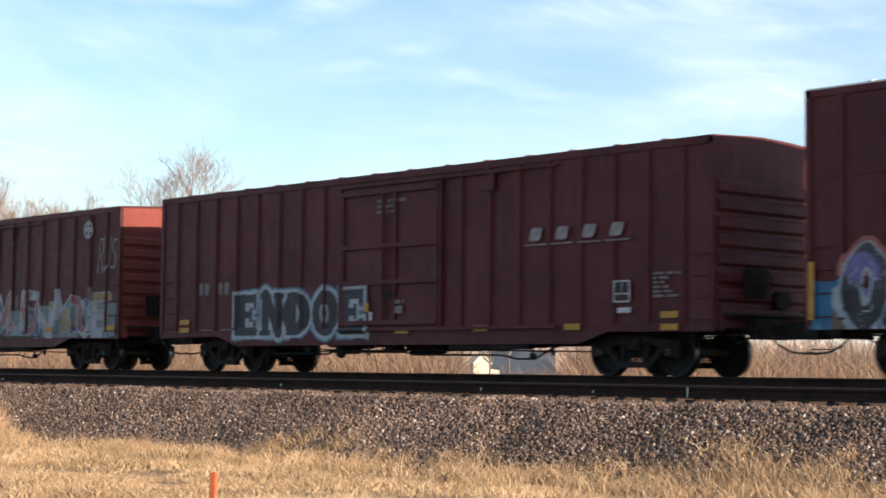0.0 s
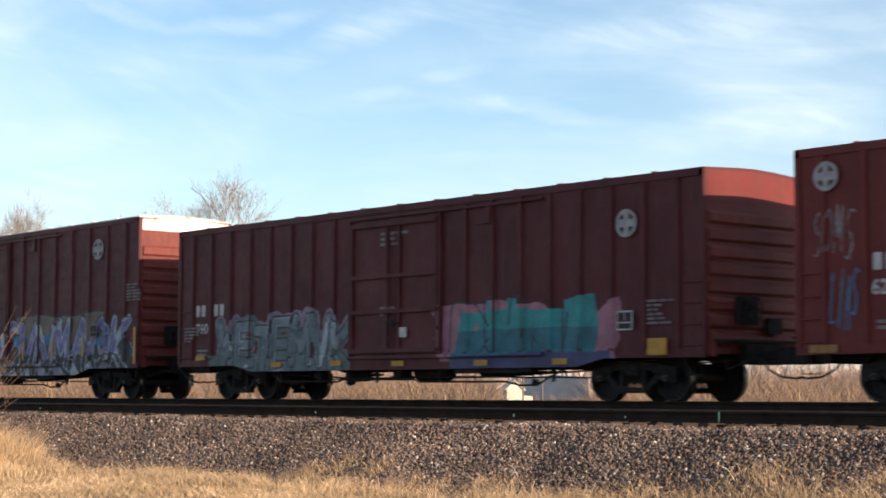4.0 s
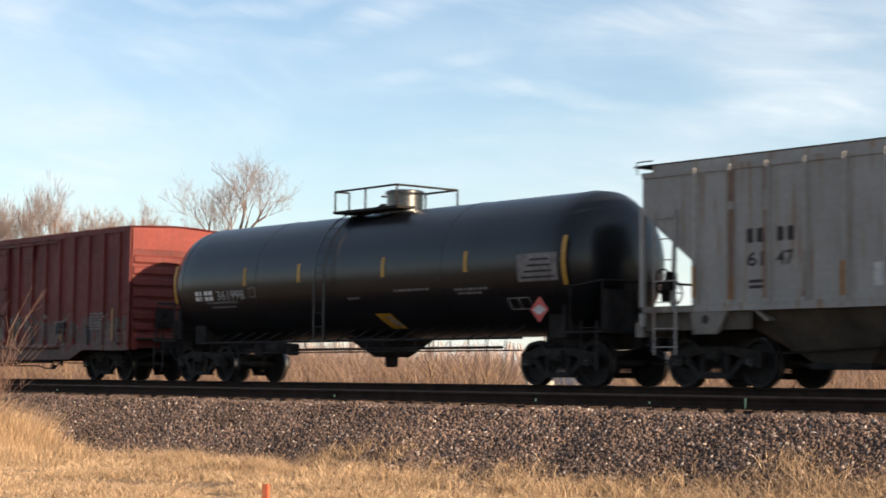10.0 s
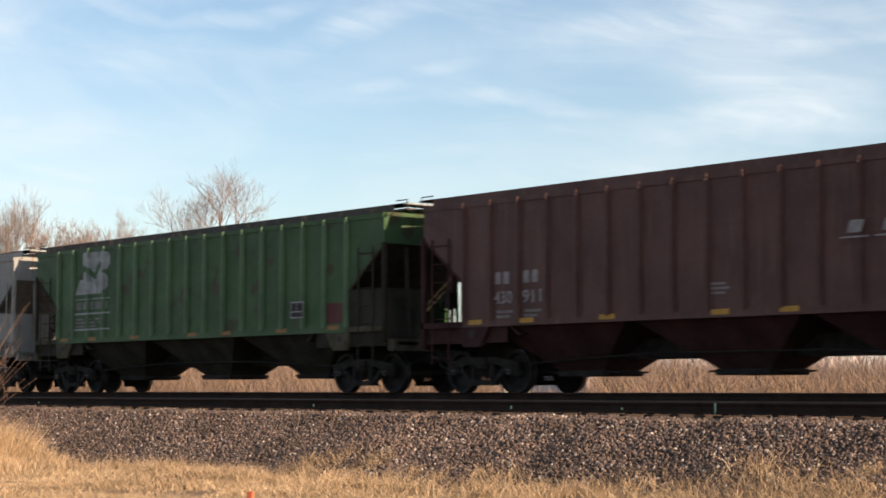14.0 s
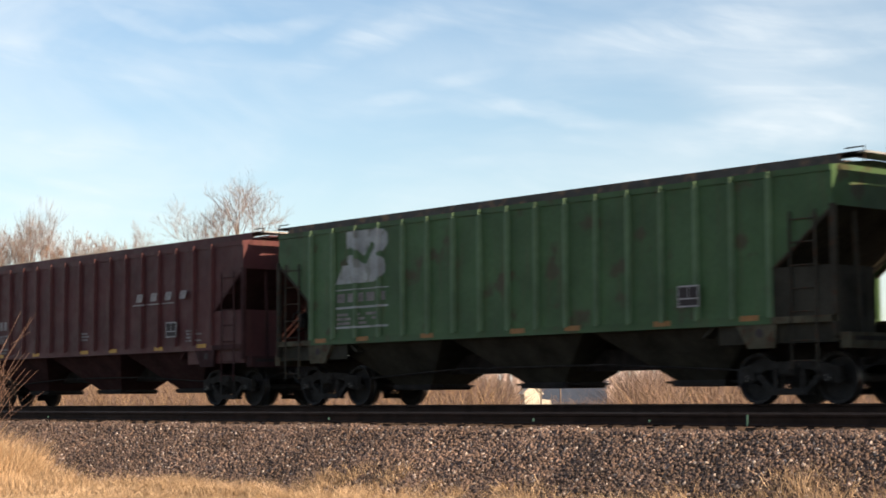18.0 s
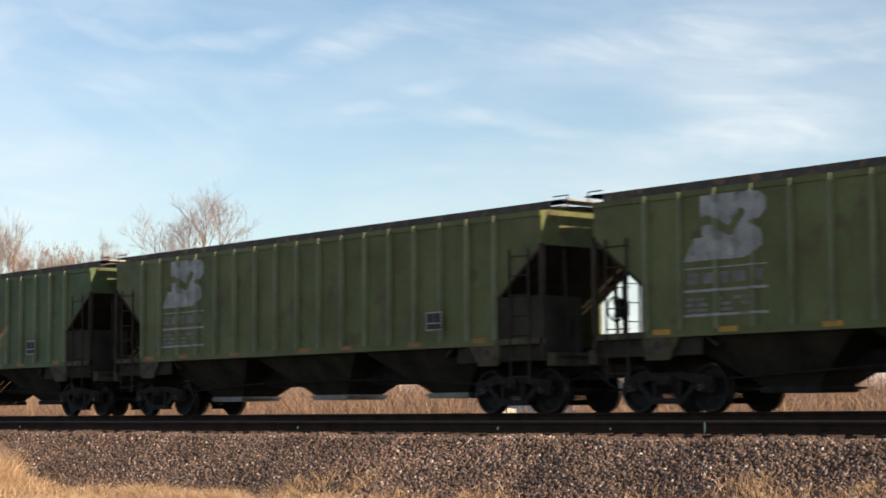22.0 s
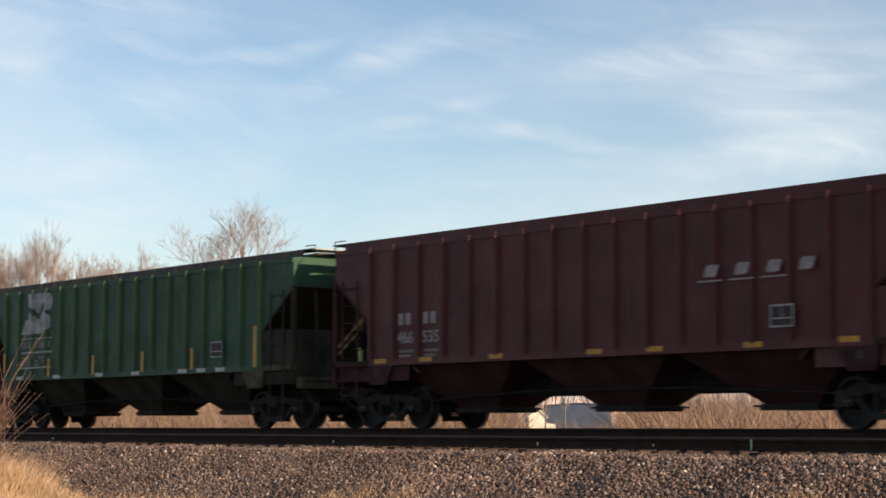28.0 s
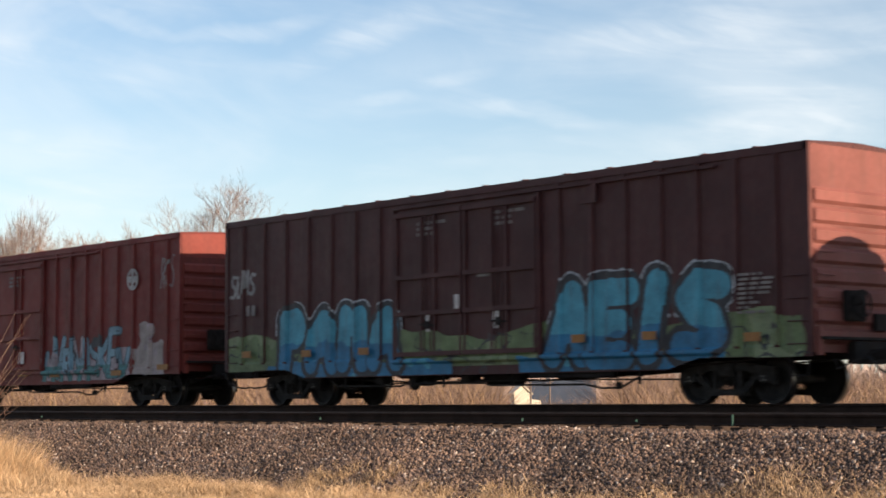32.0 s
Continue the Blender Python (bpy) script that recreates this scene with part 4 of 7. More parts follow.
    # underframe and brake gear
    part("centre_sill", Build().box(-h + 0.1, h - 0.1, -0.33, 0.33, 0.80, 1.02), M_STEEL, car)
    for x in (-3.2, -1.2, 1.2, 3.2):
        part("cross_bearer", Build().prism([(-1.4, 1.0), (1.4, 1.0), (0.4, 0.70), (-0.4, 0.70)], x - 0.06, x + 0.06, "x"), M_STEEL, car)
    part("air_reservoir", Build().lathe([(0.02, -0.62), (0.14, -0.58), (0.19, -0.5), (0.19, 0.5), (0.14, 0.58), (0.02, 0.62)], 16, "x", at=(0.6, -0.85, 0.62)), M_STEEL, car, smooth=True)
    part("brake_cylinder", Build().lathe([(0.02, -0.3), (0.16, -0.28), (0.16, 0.12), (0.05, 0.2), (0.03, 0.7)], 14, "x", at=(-1.9, -0.9, 0.58)), M_STEEL, car, smooth=True)
    part("brake_pipe", Build().tube([(-h + 0.2, -0.5, 0.78), (-5.2, -0.95, 0.62), (-2, -1.1, 0.50), (2.5, -1.1, 0.50), (5.2, -0.95, 0.60), (h - 0.2, -0.5, 0.78)], 0.02, 6), M_STEEL, car)
    part("brake_rod", Build().tube([(-1.3, -0.6, 0.55), (5.4, -0.3, 0.48)], 0.016, 6).tube([(-2.4, -0.5, 0.52), (-5.4, -0.2, 0.46)], 0.016, 6), M_STEEL, car)
    part("valve_set", Build().soft(-0.5, -0.15, -1.2, -0.85, 0.46, 0.78, 0.04).tube([(-0.3, -1.0, 0.8), (-0.3, -1.0, 1.0)], 0.03, 6), M_STEEL, car)
    part("train_pipe", Build().tube([(-h + 0.3, -1.0, 0.86), (-5.4, -1.25, 0.74), (-4.7, -1.3, 0.44), (-2.4, -1.3, 0.42), (-2.2, -1.3, 0.47), (0.4, -1.3, 0.46), (0.6, -1.3, 0.41), (3.4, -1.3, 0.40), (3.9, -1.3, 0.32), (4.4, -1.3, 0.33), (4.8, -1.3, 0.50), (5.4, -1.25, 0.72), (h - 0.3, -1.0, 0.86)], 0.022, 6), M_STEEL, car)
    part("slack_adjuster", Build().lathe([(0.03, -1.1), (0.075, -1.0), (0.075, 0.6), (0.03, 0.75), (0.025, 1.6)], 12, "x", at=(3.1, -0.75, 0.60)), M_STEEL, car, smooth=True)
    part("door_support", Build().soft(1.9, 4.3, -W + 0.06, -W + 0.16, sill_mid - 0.10, sill_mid + 0.05, 0.01), M_STEEL, car)
    part("test_valve", Build().soft(-3.35, -3.05, -1.3, -1.05, 0.48, 0.76, 0.03).tube([(-3.2, -1.2, 0.5), (-3.2, -1.2, 0.36)], 0.025, 6), M_STEEL, car)
    part("dirt_collector", Build().lathe([(0.03, 0.0), (0.10, 0.03), (0.13, 0.12), (0.13, 0.28), (0.07, 0.36), (0.03, 0.5)], 12, "z", at=(-2.0, -1.22, 0.33)), M_STEEL, car, smooth=True)
    part("cut_out_cock", Build().soft(4.25, 4.38, -1.34, -1.22, 0.30, 0.44, 0.02).tube([(4.3, -1.3, 0.42), (4.3, -1.3, 0.75)], 0.02, 6), M_STEEL, car)
    part("lever_chain", Build().tube([(-4.9, -1.2, 0.66), (-4.6, -1.2, 0.40), (-4.2, -1.2, 0.36), (-3.9, -1.2, 0.52)], 0.018, 5), M_STEEL, car)
    for x in (-4.4, -2.7, -0.9, 1.3, 4.9):
        part("pipe_bracket", Build().box(x - 0.02, x + 0.02, -1.34, -1.28, 0.39, 0.95), M_STEEL, car)
    for x in (2.3, 3.6):
        part("hanger", Build().tube([(x, -1.38, 0.95), (x, -1.38, 0.38), (x + 0.25, -1.38, 0.38), (x + 0.25, -1.38, 0.95)], 0.014, 5), M_STEEL, car)
    part("end_platform", Build().box(h, h + 0.22, -1.35, 1.35, 1.12, 1.17).box(h, h + 0.2, -0.5, 0.5, 0.7, 1.1), M_STEEL, car)
    part("end_platform", Build().box(-h - 0.22, -h, -1.35, 1.35, 1.12, 1.17).box(-h - 0.2, -h, -0.5, 0.5, 0.7, 1.1), M_STEEL, car)
    brake_wheel(car, h + 0.32, -0.45, 1.75, 1)
    part("brake_rigging_box", Build().soft(h + 0.05, h + 0.16, -0.70, -0.1, 1.45, 2.0, 0.03).box(h + 0.05, h + 0.14, 0.2, 0.6, 1.3, 1.6), M_STEEL, car)
    for x0_ in (-h + 0.08, h - 0.5):
        rungs(car, "ladder", x0_, x0_ + 0.42, -W, [1.05, 1.45, 1.85, 2.25], mat, stiles=False)
        part("stirrup_step", Build().tube([(x0_, -W, 0.9), (x0_ + 0.02, -W, 0.5), (x0_ + 0.4, -W, 0.5), (x0_ + 0.42, -W, 0.9)], 0.014, 5), M_STEEL, car)
    for s in (-1, 1):
        me = Build().tube([(0, 0, 0), (s * 0.11, 0, 0), (s * 0.11, 0.4, 0), (0, 0.4, 0)], 0.012, 5).mesh("grab_iron", em)
        for z in (1.45, 1.85, 2.25, 2.65):
            part("grab_iron", me, None, car, at=(s * h, -1.35, z))
    gear(car, h + 0.1)

    def surf(X, Z):
        y = np.full(X.shape, -W)
        for x in post_x:
            y = np.where(np.abs(X - x) < 0.066, -W - 0.062, y)
        y = np.where((X > x0) & (X < x1) & (Z > 1.03), -W - 0.087, y)
        y = np.where(Z < 1.03, -W - 0.022, y)
        y = np.where((Z > 0.92) & (Z < 1.01) & (X > x0 - 0.1) & (X < x1 + wd + 0.2), -W - 0.112, y)
        low = np.interp(np.abs(X), [0, h - 3.4, h - 2.6, h], [sill_mid, sill_mid, 0.85, 0.83])
        return np.where((Z < low - 0.012) | (np.abs(X) > h), np.nan, y)
    return car, surf


def spaced(a, b, n):
    return [a + (b - a) * i / (n - 1) for i in range(n)]


def strips(car, places, y, w=0.42, h=0.12, mat=None, name="reflector"):
    me = Build().box(-w / 2, w / 2, y - 0.004, y, -h / 2, h / 2).mesh(name, mat or M_YELLOW)
    for x, z in places:
        part(name, me, None, car, at=(x, 0, z))


# ---- covered hopper ----
def hopper(label, mat, roof_mat=None, half=8.25, H=4.08, posts=17, post_mat=None, pad_mat=None, flush=False, group="covered hoppers", wheel=True, gate_mat=None):
    car = new("covered_hopper")
    tagged(car, label, "hopper car", group)
    W, lo = 1.53, 6.9
    side = [(-half, H), (half, H), (half, 3.38), (lo + 0.06, 2.40), (lo, 2.3), (lo, 1.5), (-lo, 1.5), (-lo, 2.3), (-lo - 0.06, 2.40), (-half, 3.38)]
    for s in (-1, 1):
        part("side_panel", Build().prism(side, s * (W - 0.05), s * (W - 0.012)), mat, car)
        part("side_sill", Build().box(-lo, lo, min(s * (W - 0.16), s * (W + 0.03)), max(s * (W - 0.16), s * (W + 0.03)), 1.40, 1.55), mat, car)
        part("top_chord", Build().box(-half, half, min(s * (W - 0.1), s * (W + 0.015)), max(s * (W - 0.1), s * (W + 0.015)), H - 0.09, H + 0.02), mat, car)
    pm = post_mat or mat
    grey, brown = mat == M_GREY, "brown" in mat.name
    # bays and ends take darker colours that hold their shade
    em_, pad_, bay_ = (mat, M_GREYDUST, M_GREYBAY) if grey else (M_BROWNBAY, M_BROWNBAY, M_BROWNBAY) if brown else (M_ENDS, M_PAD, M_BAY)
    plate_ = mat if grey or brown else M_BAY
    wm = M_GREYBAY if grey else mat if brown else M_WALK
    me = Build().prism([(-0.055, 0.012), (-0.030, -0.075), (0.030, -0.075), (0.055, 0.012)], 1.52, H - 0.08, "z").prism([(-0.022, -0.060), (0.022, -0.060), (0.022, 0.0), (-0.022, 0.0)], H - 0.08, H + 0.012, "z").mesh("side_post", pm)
    xs = spaced(-lo + 0.02, lo - 0.02, posts)
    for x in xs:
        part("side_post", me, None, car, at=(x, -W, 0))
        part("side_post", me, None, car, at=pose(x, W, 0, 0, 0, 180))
    # roof, walkways and hatches
    part("roof", Build().prism([(-W, H), (W, H), (1.0, H + 0.10), (0.35, H + 0.17), (-0.35, H + 0.17), (-1.0, H + 0.10)], -half, half, "x"), roof_mat or mat, car)
    if not flush:
        for y in (-1.12, 0.92):
            part("running_board", Build().box(-half - 0.35, half + 0.35, y - 0.12, y + 0.32, H + 0.19, H + 0.225), wm, car)
        # added plate closes the gap under the walkway, standing for its dark underside
        part("roof_edge", Build().box(-half, half, -1.25, -1.22, H + 0.03, H + 0.19), mat if grey else wm, car)
        leg = Build().box(-0.03, 0.03, -0.03, 0.03, 0, 0.14).mesh("board_support", mat)
        for i in range(17):
            part("board_support", leg, None, car, at=(-half + 0.4 + i * (2 * half - 0.8) / 16, -1.15, H + 0.05))
            part("board_support", leg, None, car, at=(-half + 0.4 + i * (2 * half - 0.8) / 16, 1.15, H + 0.05))
        for i in range(4):
            a = -half + 0.7 + i * 3.9
            part("hatch_cover", Build().soft(a, a + 3.5, -0.32, 0.32, H + 0.17, H + 0.25, 0.03), wm, car)
        for s in (-1, 1):
            part("cross_board", Build().box(min(s * (half - 0.05), s * (half + 0.5)), max(s * (half - 0.05), s * (half + 0.5)), -1.24, 1.24, H + 0.19, H + 0.225), M_GALV, car, "pale galvanised end walkway")
            part("board_rail", Build().tube([(s * (half + 0.45), -1.2, H + 0.05), (s * (half + 0.45), -1.2, H + 0.30), (s * (half + 0.05), -1.2, H + 0.30)], 0.014, 6), M_ENDS, car)
    else:
        for i in range(4):
            a = -half + 0.7 + i * 3.9
            part("hatch_cover", Build().soft(a, a + 3.5, -0.3, 0.3, H + 0.17, H + 0.23, 0.02), mat, car)
    # ends: short wall, slope sheet, posts, lower plate, ladder
    for s in (-1, 1):
        part("end_wall", Build().box(min(s * (half - 0.04), s * half), max(s * (half - 0.04), s * half), -W + 0.05, W - 0.05, 3.40, H), mat, car)
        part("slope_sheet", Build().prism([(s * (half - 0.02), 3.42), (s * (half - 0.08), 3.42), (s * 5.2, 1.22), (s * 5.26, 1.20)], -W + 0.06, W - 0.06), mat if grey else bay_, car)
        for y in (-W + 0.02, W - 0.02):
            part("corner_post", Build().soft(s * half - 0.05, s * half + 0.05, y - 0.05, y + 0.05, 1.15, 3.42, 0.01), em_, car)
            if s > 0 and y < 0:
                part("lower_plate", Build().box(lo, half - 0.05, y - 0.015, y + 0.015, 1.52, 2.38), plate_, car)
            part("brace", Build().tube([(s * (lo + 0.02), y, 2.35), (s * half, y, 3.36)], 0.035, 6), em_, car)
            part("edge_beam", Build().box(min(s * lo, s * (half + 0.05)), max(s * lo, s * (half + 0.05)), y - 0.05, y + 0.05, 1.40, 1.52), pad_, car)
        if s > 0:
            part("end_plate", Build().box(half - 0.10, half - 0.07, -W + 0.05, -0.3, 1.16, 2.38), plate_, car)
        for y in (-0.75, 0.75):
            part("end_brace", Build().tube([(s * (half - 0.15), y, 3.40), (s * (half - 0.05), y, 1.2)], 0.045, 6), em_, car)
        for a, c in ((0.35, 0.9),):
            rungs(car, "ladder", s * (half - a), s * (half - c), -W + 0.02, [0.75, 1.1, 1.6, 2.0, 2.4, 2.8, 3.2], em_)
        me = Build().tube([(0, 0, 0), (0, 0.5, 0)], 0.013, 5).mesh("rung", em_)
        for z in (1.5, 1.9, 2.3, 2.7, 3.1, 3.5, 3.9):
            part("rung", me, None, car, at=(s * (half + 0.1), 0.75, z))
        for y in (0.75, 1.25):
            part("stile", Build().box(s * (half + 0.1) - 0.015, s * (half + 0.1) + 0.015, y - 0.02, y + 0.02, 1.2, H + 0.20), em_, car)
        part("end_platform", Build().box(min(s * (lo - 0.6), s * (half + 0.25)), max(s * (lo - 0.6), s * (half + 0.25)), -1.3, 1.3, 1.08, 1.16), M_STEEL, car)
        for y in (-W + 0.09, W - 0.09):
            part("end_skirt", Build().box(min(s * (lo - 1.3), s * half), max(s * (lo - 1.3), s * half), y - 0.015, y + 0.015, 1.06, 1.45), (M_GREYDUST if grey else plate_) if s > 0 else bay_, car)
        part("end_sill", Build().box(min(s * (half + 0.05), s * (half + 0.25)), max(s * (half + 0.05), s * (half + 0.25)), -1.45, 1.45, 0.95, 1.22), pad_, car)
        for y in (-W + 0.02, W - 0.02):
            pad = part("jacking_pad", Build().prism([(s * (lo - 0.55), 0.98), (s * (lo + 0.02), 0.98), (s * (lo + 0.1), 1.45), (s * (lo - 0.85), 1.45)], y - 0.04, y + 0.04), pad_mat or pad_, car)
            # solid dark plug drawn for the hole; the hole's shade is its colour
            part("jacking_hole", Build().lathe([(0.085, -0.046), (0.085, 0.046)], 14, "y", at=(s * (lo - 0.28), y, 1.25)), M_DARK, pad)
    # hopper bays
    for x in (-4.3, 0.0, 4.3):
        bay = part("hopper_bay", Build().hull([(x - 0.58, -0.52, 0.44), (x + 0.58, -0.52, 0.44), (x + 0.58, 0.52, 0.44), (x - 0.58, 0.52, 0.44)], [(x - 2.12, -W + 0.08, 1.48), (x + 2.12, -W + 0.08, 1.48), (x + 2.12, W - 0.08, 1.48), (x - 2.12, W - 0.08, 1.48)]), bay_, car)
        part("outlet_gate", Build().soft(x - 0.68, x + 0.68, -0.60, 0.60, 0.34, 0.46, 0.02), gate_mat or M_STEEL, bay)
        part("gate_arm", Build().box(x - 0.95, x + 0.95, -0.45, 0.45, 0.40, 0.44), gate_mat or M_STEEL, bay)
    part("centre_sill", Build().box(-half - 0.1, half + 0.1, -0.28, 0.28, 0.68, 1.1), M_STEEL, car)
    part("brake_pipe", Build().tube([(-half, -0.5, 0.8), (-5.6, -0.8, 0.62), (-2.15, -0.9, 0.78), (2.15, -0.9, 0.78), (5.6, -0.8, 0.62), (half, -0.5, 0.8)], 0.02, 6), M_STEEL, car)
    part("air_reservoir", Build().lathe([(0.02, -0.5), (0.17, -0.44), (0.17, 0.44), (0.02, 0.5)], 14, "y", at=(-half + 0.55, 0.1, 1.45)), M_STEEL, car, smooth=True)
    part("valve_set", Build().soft(half - 0.75, half - 0.3, -0.6, -0.1, 1.16, 1.7, 0.05).tube([(half - 0.5, -0.3, 1.3), (half - 0.5, -1.2, 1.3)], 0.03, 6), M_STEEL, car)
    if wheel:
        brake_wheel(car, -half - 0.12, -0.80, 2.05, -1)
    gear(car, half + 0.15)

    def surf(X, Z):
        y = np.full(X.shape, -W + 0.012)
        for x in xs:
            y = np.where(np.abs(X - x) < 0.055, -W - 0.075, y)
        return y
    return car, surf, xs


# ---- tank car ----
def tank_car(label):
    car = new("tank_car")
    tagged(car, label, "tank car")
    R, zc, hl = 1.52, 2.56, 8.05
    prof = [(0.02, -hl), (0.55, -hl + 0.05), (1.0, -hl + 0.19), (1.3, -hl + 0.4), (1.48, -hl + 0.66), (R, -hl + 0.95)]
    prof += [(R, x) for x in np.linspace(-6.5, 6.5, 9)]
    prof += [(r, -x) for r, x in reversed(prof[:6])]
    shell = part("tank_shell", Build().lathe(prof, 64, "x", at=(0, 0, zc)), M_TANK, car, "glossy black tank with dust", smooth=True)
    for x in (-7.05, -3.6, 3.6, 7.05):
        part("weld_seam", Build().lathe([(R + 0.001, x - 0.02), (R + 0.007, x - 0.012), (R + 0.007, x + 0.012), (R + 0.001, x + 0.02)], 64, "x", at=(0, 0, zc)), M_TANK, shell)
    # platform, dome, railing
    deck = part("platform", Build().box(-1.15, 1.35, -0.95, -0.42, zc + R - 0.02, zc + R + 0.04).box(-1.15, 1.35, 0.42, 0.95, zc + R - 0.02, zc + R + 0.04).box(-1.15, -0.7, -0.95, 0.95, zc + R - 0.02, zc + R + 0.03), M_STEEL, car)
    z0 = zc + R
    part("manway_dome", Build().lathe([(0.44, z0 - 0.1), (0.44, z0 + 0.40), (0.47, z0 + 0.41), (0.47, z0 + 0.47), (0.40, z0 + 0.50), (0.02, z0 + 0.51)], 32, "z", at=(0.45, 0, 0)), M_CHROME, car, "shiny steel valve housing", smooth=True)
    part("valve_body", Build().lathe([(0.16, z0 - 0.05), (0.16, z0 + 0.18), (0.08, z0 + 0.24)], 14, "z", at=(-0.35, 0, 0)).box(-0.6, -0.1, -0.12, 0.12, z0, z0 + 0.1), M_STEEL, car)
    rail_pts = [(-1.1, -0.92), (1.3, -0.92), (1.3, 0.92), (-1.1, 0.92)]
    for x, y in rail_pts + [(0.1, -0.92), (0.1, 0.92), (-1.1, -0.5)]:
        part("rail_post", Build().tube([(x, y, z0 - 0.02), (x, y, z0 + 0.52)], 0.024, 6), M_STEEL, car)
    for z in (z0 + 0.52,):
        part("hand_rail", Build().tube([(-1.1, -0.5, z), (-1.1, -0.92, z), (1.3, -0.92, z), (1.3, 0.92, z), (-1.1, 0.92, z), (-1.1, 0.5, z)], 0.026, 6), M_STEEL, car)
    # side ladder that curves over the shell
    lad = Build()
    for x in (-0.92, -0.52):
        pts = [(x, -R - 0.12, 0.95), (x, -R - 0.12, zc)] + [(x, -(R + 0.12) * math.cos(a), zc + (R + 0.12) * math.sin(a)) for a in np.linspace(0.12, 1.3, 10)]
        lad.tube(pts, 0.021, 6)
    for k in range(6):
        lad.tube([(-0.92, -R - 0.12, 1.0 + 0.32 * k), (-0.52, -R - 0.12, 1.0 + 0.32 * k)], 0.009, 5)
    for k in range(6):
        a = 0.15 + 0.2 * k
        lad.tube([(-0.92, -(R + 0.12) * math.cos(a), zc + (R + 0.12) * math.sin(a)), (-0.52, -(R + 0.12) * math.cos(a), zc + (R + 0.12) * math.sin(a))], 0.009, 5)
    part("side_ladder", lad, M_TANK, car)
    # walk rail and hangers along the belly
    part("belly_rail", Build().tube([(-6.2, -1.45, 0.98), (6.2, -1.45, 0.98)], 0.028, 6).tube([(-6.2, -1.45, 0.72), (6.2, -1.45, 0.72)], 0.016, 6).tube([(-5.0, -0.9, 0.80), (5.0, -0.9, 0.80)], 0.03, 6), M_STEEL, car)
    for x in np.linspace(-5.7, 5.7, 20):
        part("hanger", Build().tube([(x, -1.45, 1.0), (x, -1.45, 0.66)], 0.014, 5).tube([(x, -1.45, 0.98), (x, -0.9, 1.25)], 0.02, 5), M_STEEL, car)
    part("brake_cylinder", Build().lathe([(0.02, -0.35), (0.17, -0.32), (0.17, 0.25), (0.05, 0.35)], 14, "x", at=(-3.3, -1.0, 0.86)).soft(-4.1, -3.8, -1.2, -0.8, 0.62, 1.0, 0.04).soft(-2.7, -2.5, -1.2, -0.9, 0.66, 0.95, 0.03), M_STEEL, car, smooth=True)
    part("outlet_valve", Build().hull([(-0.3, -0.3, 0.62), (0.3, -0.3, 0.62), (0.3, 0.3, 0.62), (-0.3, 0.3, 0.62)], [(-0.9, -0.7, 1.1), (0.9, -0.7, 1.1), (0.9, 0.7, 1.1), (-0.9, 0.7, 1.1)]).lathe([(0.12, 0.38), (0.16, 0.45), (0.16, 0.64)], 12, "z"), M_STEEL, car)
    for s in (-1, 1):
        part("stub_sill", Build().box(min(s * 5.7, s * 8.5), max(s * 5.7, s * 8.5), -0.3, 0.3, 0.75, 1.12), M_STEEL, car)
        part("saddle", Build().prism([(-1.05, 0.98), (1.05, 0.98), (1.05, 1.50), (0.6, 1.2), (0, 1.1), (-0.6, 1.2), (-1.05, 1.50)], s * 6.85 - 0.25, s * 6.85 + 0.25, "x"), M_STEEL, car)
        part("end_deck", Build().box(min(s * 7.5, s * 8.55), max(s * 7.5, s * 8.55), -1.45, 1.45, 1.05, 1.10), M_STEEL, car)
        part("deck_post", Build().tube([(s * 7.45, -1.44, 1.05), (s * 7.45, -1.44, 1.62)], 0.03, 6), M_STEEL, car)
        part("end_rail", Build().tube([(s * 8.5, -1.4, 1.1), (s * 8.5, -1.4, 2.1), (s * 8.5, 1.4, 2.1), (s * 8.5, 1.4, 1.1)], 0.028, 6).tube([(s * 7.6, -1.42, 1.1), (s * 7.6, -1.42, 2.0), (s * 8.5, -1.4, 2.1)], 0.024, 6).tube([(s * 8.5, -0.6, 1.1), (s * 8.5, -0.6, 2.1)], 0.024, 6), M_STEEL, car)
        part("brake_stand", Build().soft(s * 8.1 - 0.12, s * 8.1 + 0.12, -0.95, -0.15, 1.10, 1.95, 0.03).soft(s * 8.2 - 0.08, s * 8.2 + 0.08, 0.2, 0.9, 1.10, 1.5, 0.03).tube([(s * 8.3, -0.5, 1.1), (s * 8.3, -0.5, 2.05)], 0.03, 6), M_STEEL, car)
        rungs(car, "step_ladder", s * 8.45, s * 8.0, -1.45, [0.45, 0.8, 1.15], M_STEEL)
    brake_wheel(car, 8.75, 0.4, 1.9, 1)
    gear(car, 8.55)
    # curved markings on the shell
    def curved(name, x0, x1, a0, a1, mat, slant=0.0, label_=""):
        b, n = Build(), 6
        for i in range(n):
            t0, t1 = a0 + (a1 - a0) * i / n, a0 + (a1 - a0) * (i + 1) / n
            s0, s1 = slant * i / n, slant * (i + 1) / n
            q = lambda x, a, r: (x, -r * math.cos(a), zc + r * math.sin(a))
            b.add([q(x0 + s0, t0, R + 0.006), q(x1 + s0, t0, R + 0.006), q(x1 + s1, t1, R + 0.006), q(x0 + s1, t1, R + 0.006)], [(0, 1, 2, 3)])
        part(name, b, mat, shell, label_)
    for x in (-4.1, -1.75, 1.56, 4.45):
        curved("reflector", x - 0.06, x + 0.06, -0.1, 0.2, M_YELLOW)
    for x in (-7.42, 7.5):
        curved("reflector", x - 0.06, x + 0.06, -0.35, 0.32, M_YELLOW)
    curved("data_panel", 6.1, 7.3, -0.28, 0.10, M_WHITE_DIM)
